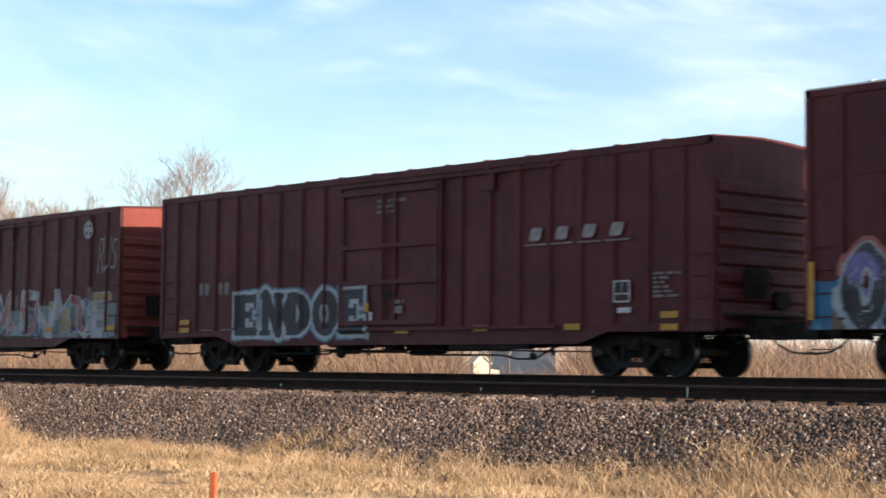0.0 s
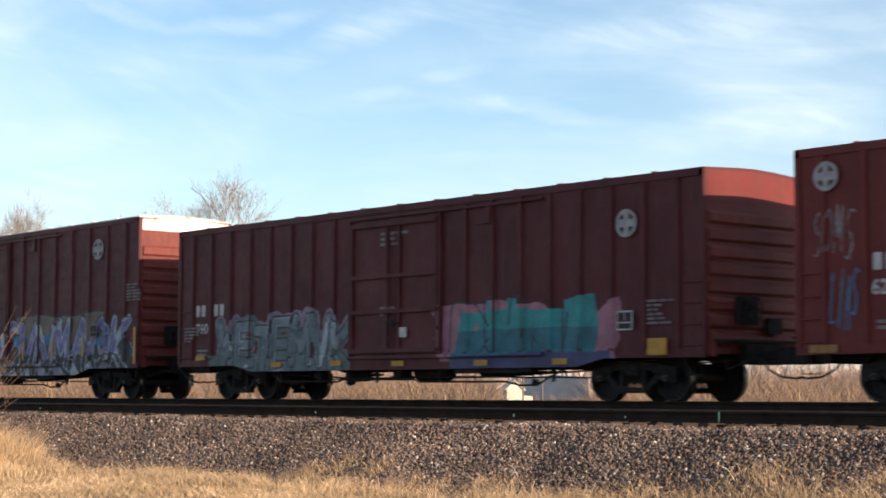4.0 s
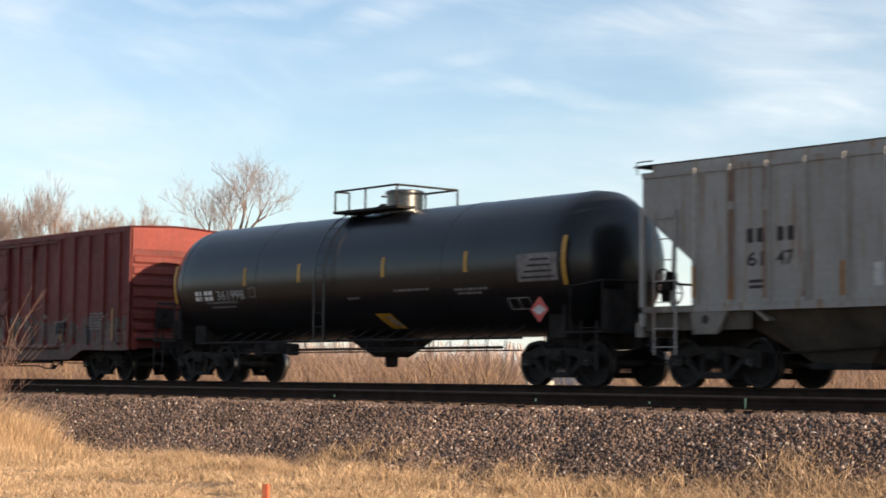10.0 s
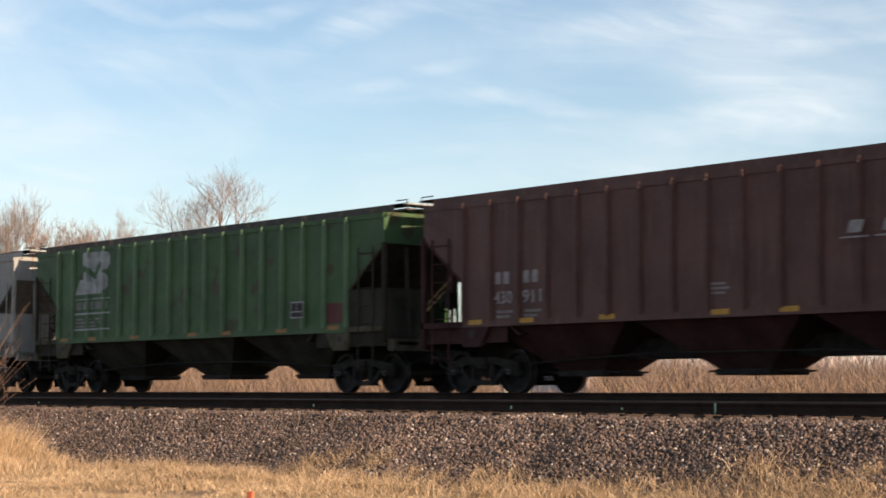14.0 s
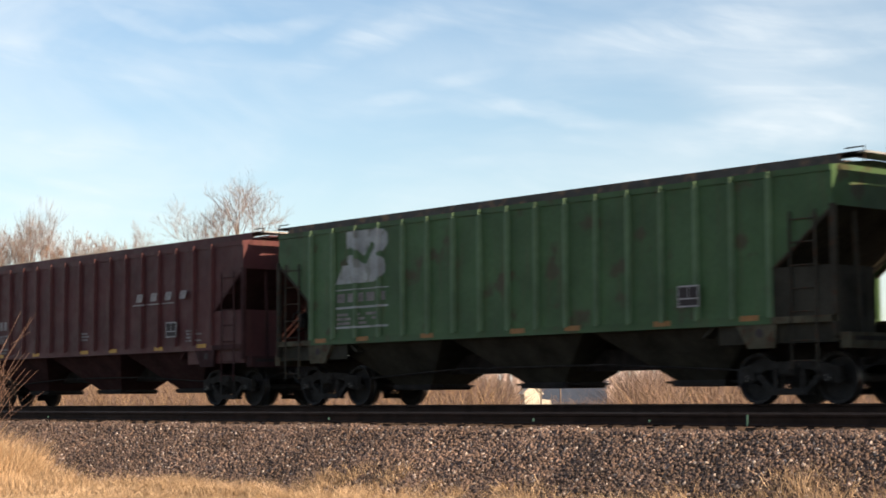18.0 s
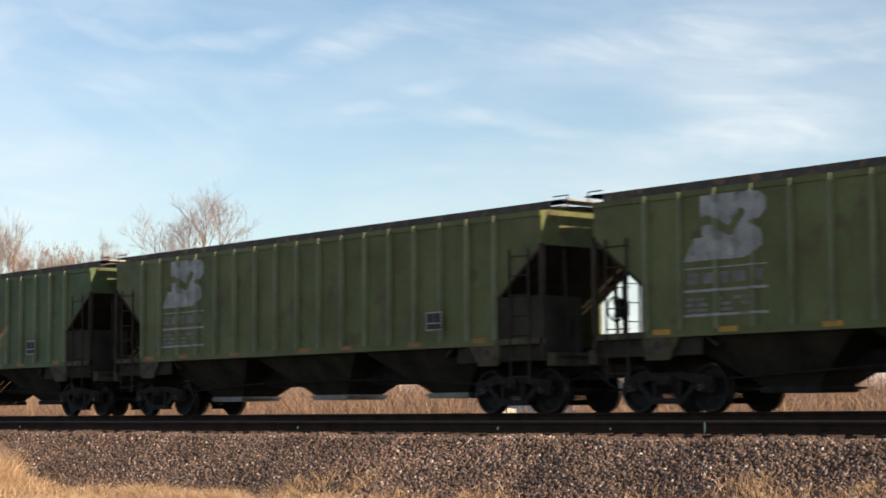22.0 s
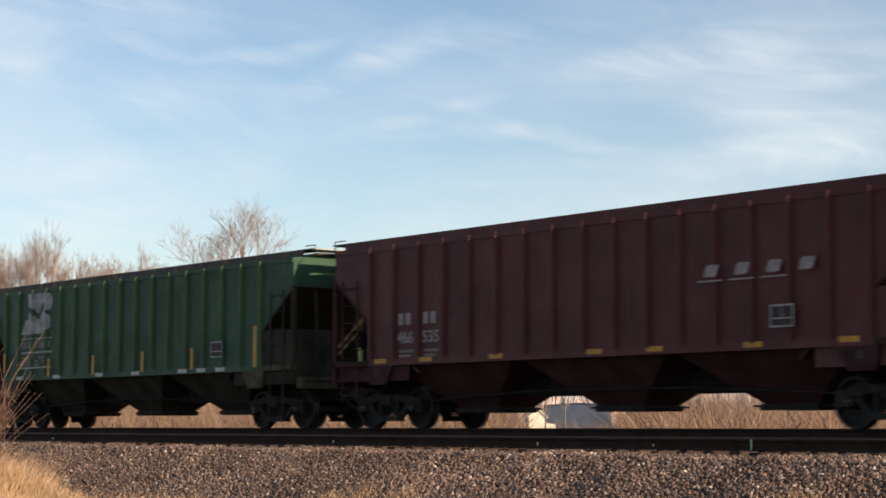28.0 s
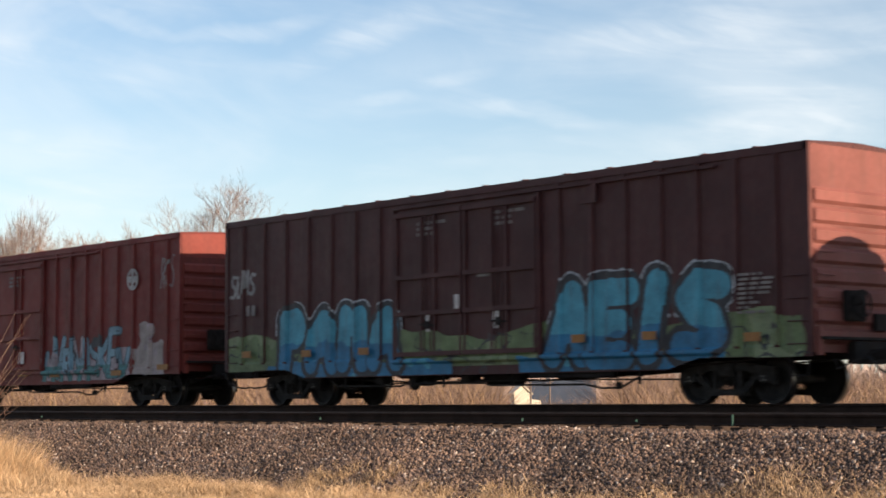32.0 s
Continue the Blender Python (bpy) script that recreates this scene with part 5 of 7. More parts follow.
    for k in range(4):
        curved("data_line", 6.2 + 0.1 * k, 7.2 - 0.05 * k, -0.24 + 0.08 * k, -0.21 + 0.08 * k, M_DARK)
    curved("emblem_panel", 1.10, 1.66, -1.02, -0.68, M_YELLOW, -0.22, "slanted yellow and white panel")
    for k in range(3):
        curved("emblem_bar", 1.36 - 0.06 * k, 1.58 - 0.07 * k, -0.95 + 0.075 * k, -0.89 + 0.075 * k, M_WHITE_MID, -0.04)
    for x, w, a in ((-5.95, 1.5, -0.38), (-5.75, 1.2, -0.46), (0.1, 0.5, -0.42), (1.9, 1.3, -0.33), (4.0, 1.2, -0.36), (4.1, 0.9, -0.42)):
        for j in range(int(w / 0.16)):
            curved("stencil_line", x + j * 0.16, x + j * 0.16 + 0.12, a, a + 0.035, M_WHITE_DIM)
    b_x = -6.45
    for j in range(4):
        wd_ = 0.07 if j == 1 else 0.16
        curved("owner_mark", b_x + j * 0.22, b_x + j * 0.22 + wd_, -0.32, -0.25, M_BRIGHT)
        curved("owner_mark", b_x + j * 0.22, b_x + j * 0.22 + wd_, -0.225, -0.155, M_BRIGHT)
    num = letters(shell, "361998", 0, 0, 0.25, 0, M_BRIGHT, 1.25)
    k = num.matrix_basis.col[0].x
    for v in num.data.vertices:
        a = -0.32 + v.co.y / R
        v.co = (-5.45 + v.co.x * k, -(R + 0.006) * math.cos(a), zc + (R + 0.006) * math.sin(a))
    num.matrix_basis = Matrix()
    for (x0, x1, a0, a1) in ((-3.95, -3.65, -0.30, -0.285), (-3.95, -3.65, -0.15, -0.135), (-3.95, -3.92, -0.30, -0.14), (-3.68, -3.65, -0.30, -0.14), (5.6, 6.3, -0.52, -0.50), (5.6, 6.3, -0.70, -0.68), (5.6, 5.64, -0.70, -0.5), (6.26, 6.3, -0.70, -0.5), (5.93, 5.97, -0.70, -0.5)):
        curved("stencil_frame", x0, x1, a0, a1, M_WHITE_DIM)
    part("placard", Build().prism([(0, -0.27), (0.27, 0), (0, 0.27), (-0.27, 0)], -0.006, 0.0), [M_PLAC], car, "red diamond placard", at=(6.75, -1.47, 1.55))
    part("placard_holder", Build().prism([(0, -0.12), (0.2, 0), (0, 0.10), (-0.2, 0)], -0.010, -0.006), [M_WHITE], car, at=(6.75, -1.47, 1.55))
    return car

# ---- the train, car by car from the front; offsets are metres along the track at 0 s ----
train = []


def couple(car, x):
    car.matrix_basis = Matrix.Translation((x, TRACK_Y, RAIL_TOP))
    train.append((car, x))


SIDE = -1.536                        # just before the posts of a boxcar
FLAT = -1.474                        # on a boxcar's panel between posts


def stencils(car, x, z, y, mat=None):
    """Owner mark and number block of a boxcar, with small lines of data below."""
    mat = mat or M_WHITE
    blocks(car, 2, x, z, 0.20, 0.30, y, mat)
    blocks(car, 2, x + 0.85, z, 0.20, 0.30, y, mat)
    bars(car, x + 0.05, z - 0.85, [((0.5, 0.1), 0.1, 0.06), ((0.45,), 0.1, 0.06)], y, M_WHITE_DIM)
    bars(car, x + 0.95, z - 0.85, [((0.45,), 0.1, 0.06), ((0.35,), 0.1, 0.06)], y, M_WHITE_DIM)


def data_block(car, x, z, y, n=5):
    rng = random.Random(int(x * 10) + n)
    bars(car, x, z, [([rng.uniform(0.08, 0.3) for _ in range(rng.randint(2, 3))], 0.06, 0.05) for _ in range(n)], y, M_WHITE_DIM)


def panel_box(car, x, z, y, w=0.42, h=0.42, mat=None):
    part("consolidated_stencil", Build().box(x, x + w, y - 0.002, y, z, z + h), mat or M_WHITE, car, "white framed inspection stencil")
    part("stencil_field", Build().box(x + 0.03, x + w / 2 - 0.01, y - 0.004, y - 0.002, z + 0.42 * h, z + h - 0.03).box(x + w / 2 + 0.01, x + w - 0.03, y - 0.004, y - 0.002, z + 0.42 * h, z + h - 0.03).box(x + 0.03, x + w - 0.03, y - 0.004, y - 0.002, z + 0.03, z + 0.36 * h), M_DARK, car)


def door_lines(car, x, z, y):
    bars(car, x, z, [((0.3, 0.25, 0.3), 0.06, 0.07), ((0.2, 0.3), 0.06, 0.07), ((0.35, 0.2), 0.06, 0.07)], y, M_WHITE_DIM)


def chalk(car, surf, text, x, z, w, h, seed, col=("chalk", (0.26, 0.25, 0.25)), th=0.022, jump=0.15, lean=0.1):
    f = lambda X, Z: np.where(np.minimum.reduce([dist(X, Z, s) for s in strokes(text, x, z, w, h, lean, jump, seed)]) + 0.01 * wave(X, Z, seed, 20.0) < th, 0, -1)
    graffiti(car, surf, x - 0.15, x + w + 0.25, z - 0.2 * h, z + 1.3 * h, f, [col], "thin chalk-white scrawl", 0.018)


EVEN = spaced(-8.45, -2.35, 8) + spaced(2.35, 8.45, 8)
WIDE = spaced(-8.4, -2.4, 7) + spaced(2.4, 8.4, 7)

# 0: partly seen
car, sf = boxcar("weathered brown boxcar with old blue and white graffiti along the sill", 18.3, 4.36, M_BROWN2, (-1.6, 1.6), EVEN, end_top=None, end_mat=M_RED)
emblem_cross(car, 7.55, 3.82, 0.30, SIDE)
chalk(car, sf, "RUS", 8.0, 2.7, 1.0, 0.9, 3)
lt = strokes("MUSNACOE", 2.3, 0.98, 6.3, 0.95, 0.05, 0.16, 5, 1.2)
drips = lambda X, Z: np.where((wave(X * 2.2, X * 0, 16, 6.0) > 0.25) & (Z < 1.95 + 0.45 * wave(X, X * 0, 17, 5.0)) & (Z > 1.5) & (X > 1.6) & (X < 8.9), 4, -1)
hues = lambda X, Z: np.select([wave(X, Z * 0.7, 9, 3.0) > 0.35, wave(X, Z * 0.7, 13, 3.4) > 0.35, wave(X, Z, 14, 4.0) > 0.45, wave(X, Z, 15, 4.0) > 0.5], [3, 5, 1, 6], 0)
graffiti(car, sf, 1.3, 9.1, 0.86, 2.5, over(drips, blotch(1.6, 9.0, 0.88, 1.75, 4, 3, -0.5, 2), layered(lt, 0.105, 0.035, hues, 0, seed=18)),
         [("pale", (0.36, 0.36, 0.38)), ("cobalt", (0.05, 0.11, 0.26)), ("greyteal", (0.19, 0.22, 0.23)), ("mustard", (0.32, 0.22, 0.10)), ("rosehaze", (0.17, 0.10, 0.11)), ("rust_rose", (0.30, 0.12, 0.11)), ("dullteal", (0.08, 0.20, 0.22))], "faded white, blue and mustard graffiti with drips")
strips(car, [(-6, 1.12), (8.8, 1.12), (5.5, 1.12)], SIDE)
couple(car, -50.15)

# 1
car, sf = boxcar("dull brown boxcar with white block-letter graffiti ENDOE", 18.33, 4.40, M_BROWN, (-1.62, 1.70), EVEN)
endoe = slab("ENDOE", -5.85, 0.86, 5.15, 1.0)


def endoe_paint(X, Z):
    d = endoe(X, Z) + 0.014 * wave(X, Z, 8, 12.0)
    edge = 0.085 + 0.02 * wave(X, Z, 9, 3.0)
    K = np.where(d < edge + 0.045, 3, -1)
    K = np.where(d < edge, 0, K)
    K = np.where(d < 0, np.where(wave(X, Z, 6, 2.5) + 0.4 * wave(X, Z, 7, 9.0) > 0.85, 2, 1), K)
    return np.where((K == 3) & (wave(X, Z, 10, 6.0) > 0.35), -1, K)


graffiti(car, sf, -6.2, -0.4, 0.64, 2.1, endoe_paint,
         [("milky", (0.40, 0.44, 0.48)), ("ink", (0.025, 0.026, 0.034)), ("umber", (0.075, 0.06, 0.06)), ("steelblue", (0.10, 0.17, 0.25))], "white and black block letters ENDOE")
blocks(car, 4, 4.42, 2.68, 0.36, 0.26, SIDE, M_WHITE_MID, 1.04, 0.35, name="owner_mark")
bars(car, 4.3, 2.62, [((0.62, 0.62, 0.62, 0.62), 0.12, 0.035)], SIDE, M_WHITE_DIM, "underline", 0.3)
door_lines(car, -0.4, 3.83, -1.52)
stencils(car, -7.45, 1.88, FLAT, M_WHITE_DIM)
panel_box(car, 6.75, 1.4, SIDE)
bars(car, 6.85, 1.30, [((0.35,), 0.05, 0.10)], SIDE, M_WHITE)
data_block(car, 7.75, 1.95, SIDE, 6)
bars(car, -0.75, 1.55, [((0.14,), 0.1, 0.2)], -1.565, M_YELLOW, "yellow_mark")
bars(car, -0.6, 1.35, [((0.12,), 0.1, 0.22)], -1.565, M_WHITE, "white_mark")
bars(car, 0.25, 1.6, [((0.2, 0.06), 0.1, 0.08), ((0.3,), 0.1, 0.16)], -1.565, M_WHITE_DIM)
strips(car, [(-8.0, 1.22), (-8.0, 1.02), (3.0, 0.95), (5.65, 0.95), (8.15, 1.15), (8.15, 0.92), (0.5, 0.92)], SIDE)
couple(car, -29.78)

# 2
car, sf = boxcar("tall brown boxcar, purple, white and blue graffiti, pale roof", 18.25, 4.98, M_BROWN, (-1.55, 1.50), WIDE, roof=M_ROOFZ, end_mat=M_RED2, end_top=M_ROOFZ, sill_mid=0.66, ribs=9)
for z in (2.75, 3.45):
    part("panel_seam", Build().box(-9.0, -1.7, -1.482, -1.468, z, z + 0.03).box(1.7, 9.0, -1.482, -1.468, z, z + 0.03), M_BROWN, car)
pal = [("violet", (0.16, 0.14, 0.33)), ("ink", (0.025, 0.022, 0.03)), ("milky", (0.42, 0.42, 0.46)), ("lilac", (0.28, 0.24, 0.36)), ("azure", (0.025, 0.16, 0.32)), ("coral", (0.36, 0.12, 0.10)), ("aqua", (0.13, 0.30, 0.34)), ("slate", (0.055, 0.055, 0.068)), ("fawn", (0.17, 0.125, 0.095))]
bubble = lambda X, Z: np.select([wave(X, Z, 31, 3.6) > 0.25, wave(X, Z * 0.6, 32, 3.2) > 0.3, wave(X, Z, 33, 5.0) > 0.45], [7, 0, 3], np.where(Z > 1.5, 7, 1))
lt = strokes("OAUNOA", -8.25, 1.0, 5.0, 1.2, 0.05, 0.05, 4, 0.9)
under = lambda x0, x1, z1, seed, cols: (lambda X, Z: np.where((X > x0) & (X < x1 + 0.3 * (1.6 - Z)) & (Z < z1 + 0.1 * wave(X, Z, seed, 3)), np.select([wave(X + 0.5 * Z, Z * 0.5, seed + 1, 3.5) > 0.45, wave(X - 0.5 * Z, Z * 0.5, seed + 2, 4.0) > 0.3, wave(X, Z, seed + 3, 3.0) > 0.2], cols[:3], cols[3]), -1))
halo = lambda X, Z: np.where((np.minimum.reduce([dist(X, Z, s) for s in lt]) < 0.30 + 0.03 * wave(X, Z, 44, 9)) & (Z > 1.75), 5, -1)
f1 = over(splash(-9.1, -8.2, 0.64, 1.75, 21, 6, 4, 1), splash(-3.4, -1.0, 0.64, 1.45, 22, 6, 4, 1), splash(-2.6, -1.0, 0.64, 0.95, 20, 6, 6, 4), under(-8.6, -2.6, 1.5, 120, (2, 0, 7, 8)), halo, layered(lt, 0.17, 0.035, bubble, 2, seed=3))
lt2 = strokes("CVNMAOK", 1.0, 0.86, 7.6, 1.3, 0.24, 0.08, 8, 0.95)
sharp = lambda X, Z: np.select([Z < 1.2 + 0.22 * wave(X, Z, 41, 3), wave(X, Z, 42, 4.0) > 0.5, wave(X, Z, 43, 4.5) > 0.4], [1, 2, 3], 0)
wedge = lambda X, Z: np.where((X > 0.6) & (X < 8.8) & (Z < 1.55 + 0.1 * wave(X, Z, 130, 3)), np.where((X * 1.05 + 0.5 * Z + 0.12 * wave(X, Z, 131, 3)) % 1.0 < 0.62 * (1.65 - Z), np.where(wave(X, Z, 132, 5) > 0.1, 2, 3), 1), -1)
f2 = over(splash(-1.9, 2.2, 0.64, 1.25, 23, 6, 4, 1), splash(-1.7, 2.0, 0.64, 0.95, 24, 6, 6, 4), blotch(2.0, 7.2, 1.3, 2.4, 26, 1.2, -0.9, 8, 0.10),
          lambda X, Z: np.where((np.abs(Z - 2.40 - 0.10 * wave(X, X * 0, 26, 2.2)) < 0.03) & (X > 2.0) & (X < 7.2), 1, -1), splash(1.8, 9.1, 1.15, 1.75, 25, 4, 4, -1),
          wedge, layered(lt2, 0.115, 0.03, sharp, 2, 1, 0.05, shine=2, seed=6))
graffiti(car, sf, -9.05, -1.0, 0.64, 2.75, bare(f1, (-7.34, -6.5, 1.56, 1.9), (-6.32, -5.5, 1.56, 1.9)), pal, "purple, black and white bubble graffiti with a red halo")
graffiti(car, sf, -1.9, 9.05, 0.64, 2.75, f2, pal, "sharp purple and white graffiti over azure clouds")
letters(car, "760", -7.25, 1.60, 0.24, FLAT, M_WHITE, 0.66)
letters(car, "420", -6.2, 1.60, 0.24, FLAT, M_WHITE, 0.66)
emblem_cross(car, 6.95, 4.20, 0.36, SIDE)
door_lines(car, -0.1, 3.75, -1.525)
data_block(car, 8.55, 3.15, SIDE, 6)
for x in (-1.3, 0.75):
    part("lighter_patch", Build().box(x, x + 0.45, -1.519, -1.516, 3.4, 4.35), M_BROWN2, car)
strips(car, [(-9.0, 1.5), (9.02, 1.45)], SIDE, 0.12, 1.0)
strips(car, [(-7.0, 1.3), (-4.6, 1.3), (-1.75, 1.35), (2.6, 1.4), (4.4, 1.4), (6.2, 1.45)], SIDE - 0.02, 0.10, 0.55)
panel_box(car, 6.6, 1.72, SIDE - 0.01, 0.4, 0.36, M_WHITE_DIM)
couple(car, -9.42)

# 3
car, sf = boxcar("brown boxcar with grey-blue and teal and pink graffiti", 18.24, 4.38, M_BROWN, (-1.62, 1.50), EVEN, sill_mid=0.68, end_mat=M_RED2)
pal = [("icegrey", (0.18, 0.22, 0.25)), ("ink", (0.025, 0.022, 0.03)), ("greylilac", (0.25, 0.19, 0.25)), ("milky", (0.40, 0.42, 0.44)), ("slategreen", (0.12, 0.16, 0.16))]
lt = strokes("WETEMVK", -7.2, 0.86, 5.55, 1.0, 0.06, 0.14, 12, 1.08)
haze = lambda X, Z: np.where((np.minimum.reduce([dist(X, Z, q) for q in lt]) < 0.25 + 0.07 * wave(X, Z, 54, 8)) & (Z > 0.9), np.where(wave(X, Z, 55, 4) > -0.2, 2, 4), -1)
tones = lambda X, Z: np.select([wave(X * 1.5, Z * 0.5, 52, 4) > 0.55, Z + 0.30 * wave(X, Z, 53, 3.5) < 1.25, wave(X, Z, 56, 6.0) > 0.6], [3, 4, 5], 0)
graffiti(car, sf, -7.9, -1.7, 0.60, 2.45, over(haze, blotch(-7.6, -1.3, 0.62, 1.2, 51, 3, -0.9, 4, 0.15), layered(lt, 0.125, 0.035, tones, 1, shine=3, seed=4)), pal + [("duskblue", (0.10, 0.14, 0.17))], "grey-blue block letters with a lilac cloud")
pal = [("teal", (0.035, 0.27, 0.28)), ("deepteal", (0.025, 0.15, 0.20)), ("rose", (0.36, 0.15, 0.20)), ("mint", (0.06, 0.32, 0.31)), ("indigo", (0.06, 0.06, 0.16)), ("ink", (0.025, 0.022, 0.03))]
lt = strokes("DUNI", 2.05, 1.05, 4.3, 0.85, 0.06, 0.06, 14, 0.95)
block = lambda X, Z: np.where((X > 1.95 + 0.25 * (Z - 0.9)) & (X < 6.35 - 0.2 * np.abs(Z - 1.5)) & (Z < 2.0 + 0.10 * np.sign(wave(X, X * 0, 66, 2.6)) + 0.06 * wave(X, X * 0, 67, 5.0)), np.where(Z + 0.05 * wave(X, Z, 68, 3) > 1.5, 0, 1), -1)
spots = lambda X, Z: np.where((wave(X * 1.6, Z * 1.2, 69, 4.2) > 0.85) & (Z > 1.0) & (Z < 1.9) & (X > 2.6) & (X < 6.2), 2, -1)
edge_ = lambda X, Z: np.where((np.minimum.reduce([np.abs(dist(X, Z, q) - 0.23) for q in lt]) < 0.022) & (wave(X, Z, 70, 2.5) > -0.1), 5, -1)
graffiti(car, sf, 1.2, 7.0, 0.60, 2.5, over(blotch(1.45, 6.9, 0.85, 1.9, 61, 2.5, -1.3, 2, 0.40), block, spots, edge_, blotch(1.9, 6.6, 0.60, 0.98, 65, 2, -1.2, 4, 0.06)), pal, "teal block letters with a pink halo")
stencils(car, -8.3, 2.12, FLAT)
letters(car, "760", -8.3, 1.68, 0.26, FLAT, M_WHITE, 0.55)
letters(car, "192", -7.45, 1.68, 0.26, FLAT, M_WHITE_DIM, 0.5)
emblem_cross(car, 7.16, 3.47, 0.34, SIDE)
door_lines(car, -0.55, 3.80, -1.52)
panel_box(car, 6.9, 1.38, SIDE, 0.42, 0.38)
data_block(car, 7.7, 1.95, SIDE, 6)
bars(car, 0.2, 1.62, [((0.25,), 0.1, 0.22)], -1.565, M_WHITE, "white_mark")
bars(car, -0.5, 2.1, [((0.3, 0.2), 0.06, 0.06), ((0.12,), 0.1, 0.1)], -1.565, M_WHITE_DIM)
data_block(car, -8.75, 1.85, SIDE, 5)
strips(car, [(-8.0, 1.05), (-4.6, 0.85), (-2.2, 0.85), (0.1, 0.82), (2.9, 0.8), (5.3, 0.8)], SIDE, 0.42, 0.12)
strips(car, [(7.95, 1.05)], SIDE, 0.5, 0.32)
couple(car, 10.89)

# 4
car, sf = boxcar("oxide red boxcar with patched silver-white graffiti", 18.1, 4.46, M_RED2, (-1.80, 1.46), EVEN, end_mat=M_RED)
pal = [("silver", (0.27, 0.275, 0.30)), ("ink", (0.025, 0.022, 0.03)), ("palegrey", (0.35, 0.35, 0.36)), ("greytaupe", (0.22, 0.17, 0.16)), ("patchred", (0.22, 0.062, 0.055))]
lt = strokes("VONME", -6.4, 1.35, 4.3, 1.25, 0.02, 0.05, 15, 0.9)
lt2 = strokes("ARMAS", 1.9, 1.25, 4.6, 1.35, 0.05, 0.08, 16, 0.9)
lt3 = strokes("USIVE", 5.7, 2.35, 2.5, 0.45, 0.1, 0.1, 17, 0.9)
rect = lambda a, c, z0, z1, k: (lambda X, Z: np.where((X > a) & (X < c) & (Z > z0) & (Z < z1), k, -1))
fill = lambda X, Z: np.select([wave(X * 2, Z * 0.3, 72, 2.2) > 0.4, wave(X, Z, 73, 3.0) > 0.55], [2, 3], 0)
graffiti(car, sf, -6.9, -2.0, 0.68, 3.0, over(rect(-6.5, -3.2, 0.7, 1.1, 0), layered(lt, 0.27, 0.03, fill, 1, seed=7), rect(-5.6, -4.0, 1.1, 1.95, 4), rect(-3.9, -3.0, 1.55, 2.05, 4)), pal, "silver-white letters partly painted over in red")
graffiti(car, sf, -1.75, 1.45, 1.1, 3.0, lambda X, Z: np.where((Z < 2.75 + 0.08 * wave(X, X * 0, 75, 4)) & (np.abs(X + 0.17) < 1.5) & ~((X > -0.45) & (X < 0.25) & (Z > 1.55) & (Z < 2.1)), np.select([np.abs(wave(X * 2.0, Z * 1.6, 75, 3)) < 0.09, np.abs((Z * 1.25) % 0.6 - 0.3) < 0.04, wave(X, Z, 76, 4.0) > 0.25, wave(X, Z, 77, 5.0) > 0.55], [1, 1, 3, -1], 0), -1), pal, "silver block graffiti running over the door")
graffiti(car, sf, 1.5, 8.75, 0.85, 3.2, over(rect(1.9, 8.2, 0.9, 1.15, 3), layered(lt2, 0.30, 0.03, fill, 1, seed=8), rect(3.0, 4.1, 1.35, 2.3, 4), layered(lt3, 0.11, 0.05, 2, 1, seed=9), blotch(6.3, 8.6, 1.0, 1.8, 78, 3, 0.15, 2, 0.2), blotch(6.2, 8.6, 1.2, 2.2, 79, 2.5, 0.3, 1, 0.2)), pal, "silver-white letters with red paint patches")
chalk(car, sf, "125", 8.0, 3.2, 0.75, 0.45, 5, th=0.03, jump=0.03)
chalk(car, sf, "CUVL", 7.95, 2.85, 0.85, 0.25, 6, th=0.025)
chalk(car, sf, "SOMS", -8.7, 2.6, 0.9, 0.85, 7, th=0.012)
chalk(car, sf, "VM", -0.95, 3.35, 0.5, 0.5, 8, th=0.018)
chalk(car, sf, "LIAS", -8.35, 1.4, 0.6, 0.9, 9, ("bluechalk", (0.08, 0.16, 0.30)), th=0.02)
stencils(car, -7.42, 2.26, FLAT)
letters(car, "622", -7.46, 1.85, 0.26, FLAT, M_WHITE, 0.5)
letters(car, "052", -6.6, 1.85, 0.26, FLAT, M_WHITE, 0.5)
emblem_cross(car, -8.35, 3.95, 0.32, SIDE)
door_lines(car, -0.6, 3.80, -1.52)
panel_box(car, 6.0, 1.55, SIDE - 0.01, 0.5, 0.4)
strips(car, [(-8.45, 0.93), (-5.9, 0.85), (-2.2, 0.85), (1.7, 0.85), (5.0, 0.85), (7.8, 0.98)], SIDE, 0.6, 0.14, M_ORANGE)
couple(car, 31.2)

# 5
car, sf = boxcar("red boxcar with weathered grey graffiti along its lower half", 18.10, 4.27, M_RED2, (-1.50, 1.65), EVEN, sill_mid=0.58, end_mat=M_RED)
pal = [("ashgrey", (0.115, 0.060, 0.048)), ("taupe", (0.085, 0.036, 0.030)), ("palegrey2", (0.18, 0.135, 0.11)), ("ink", (0.025, 0.022, 0.03)), ("olivegrey", (0.13, 0.095, 0.065))]
runs = lambda seed, level, idx, top: (lambda X, Z: np.where((wave(X * 2.4, Z * 0.8, seed, 5.0) + 0.8 * wave(X * 1.6, Z * 0.6, seed + 1, 13.0) > level) & (Z < top + 0.16 * wave(X * 2, X * 0, seed + 2, 3.0)), idx, -1))
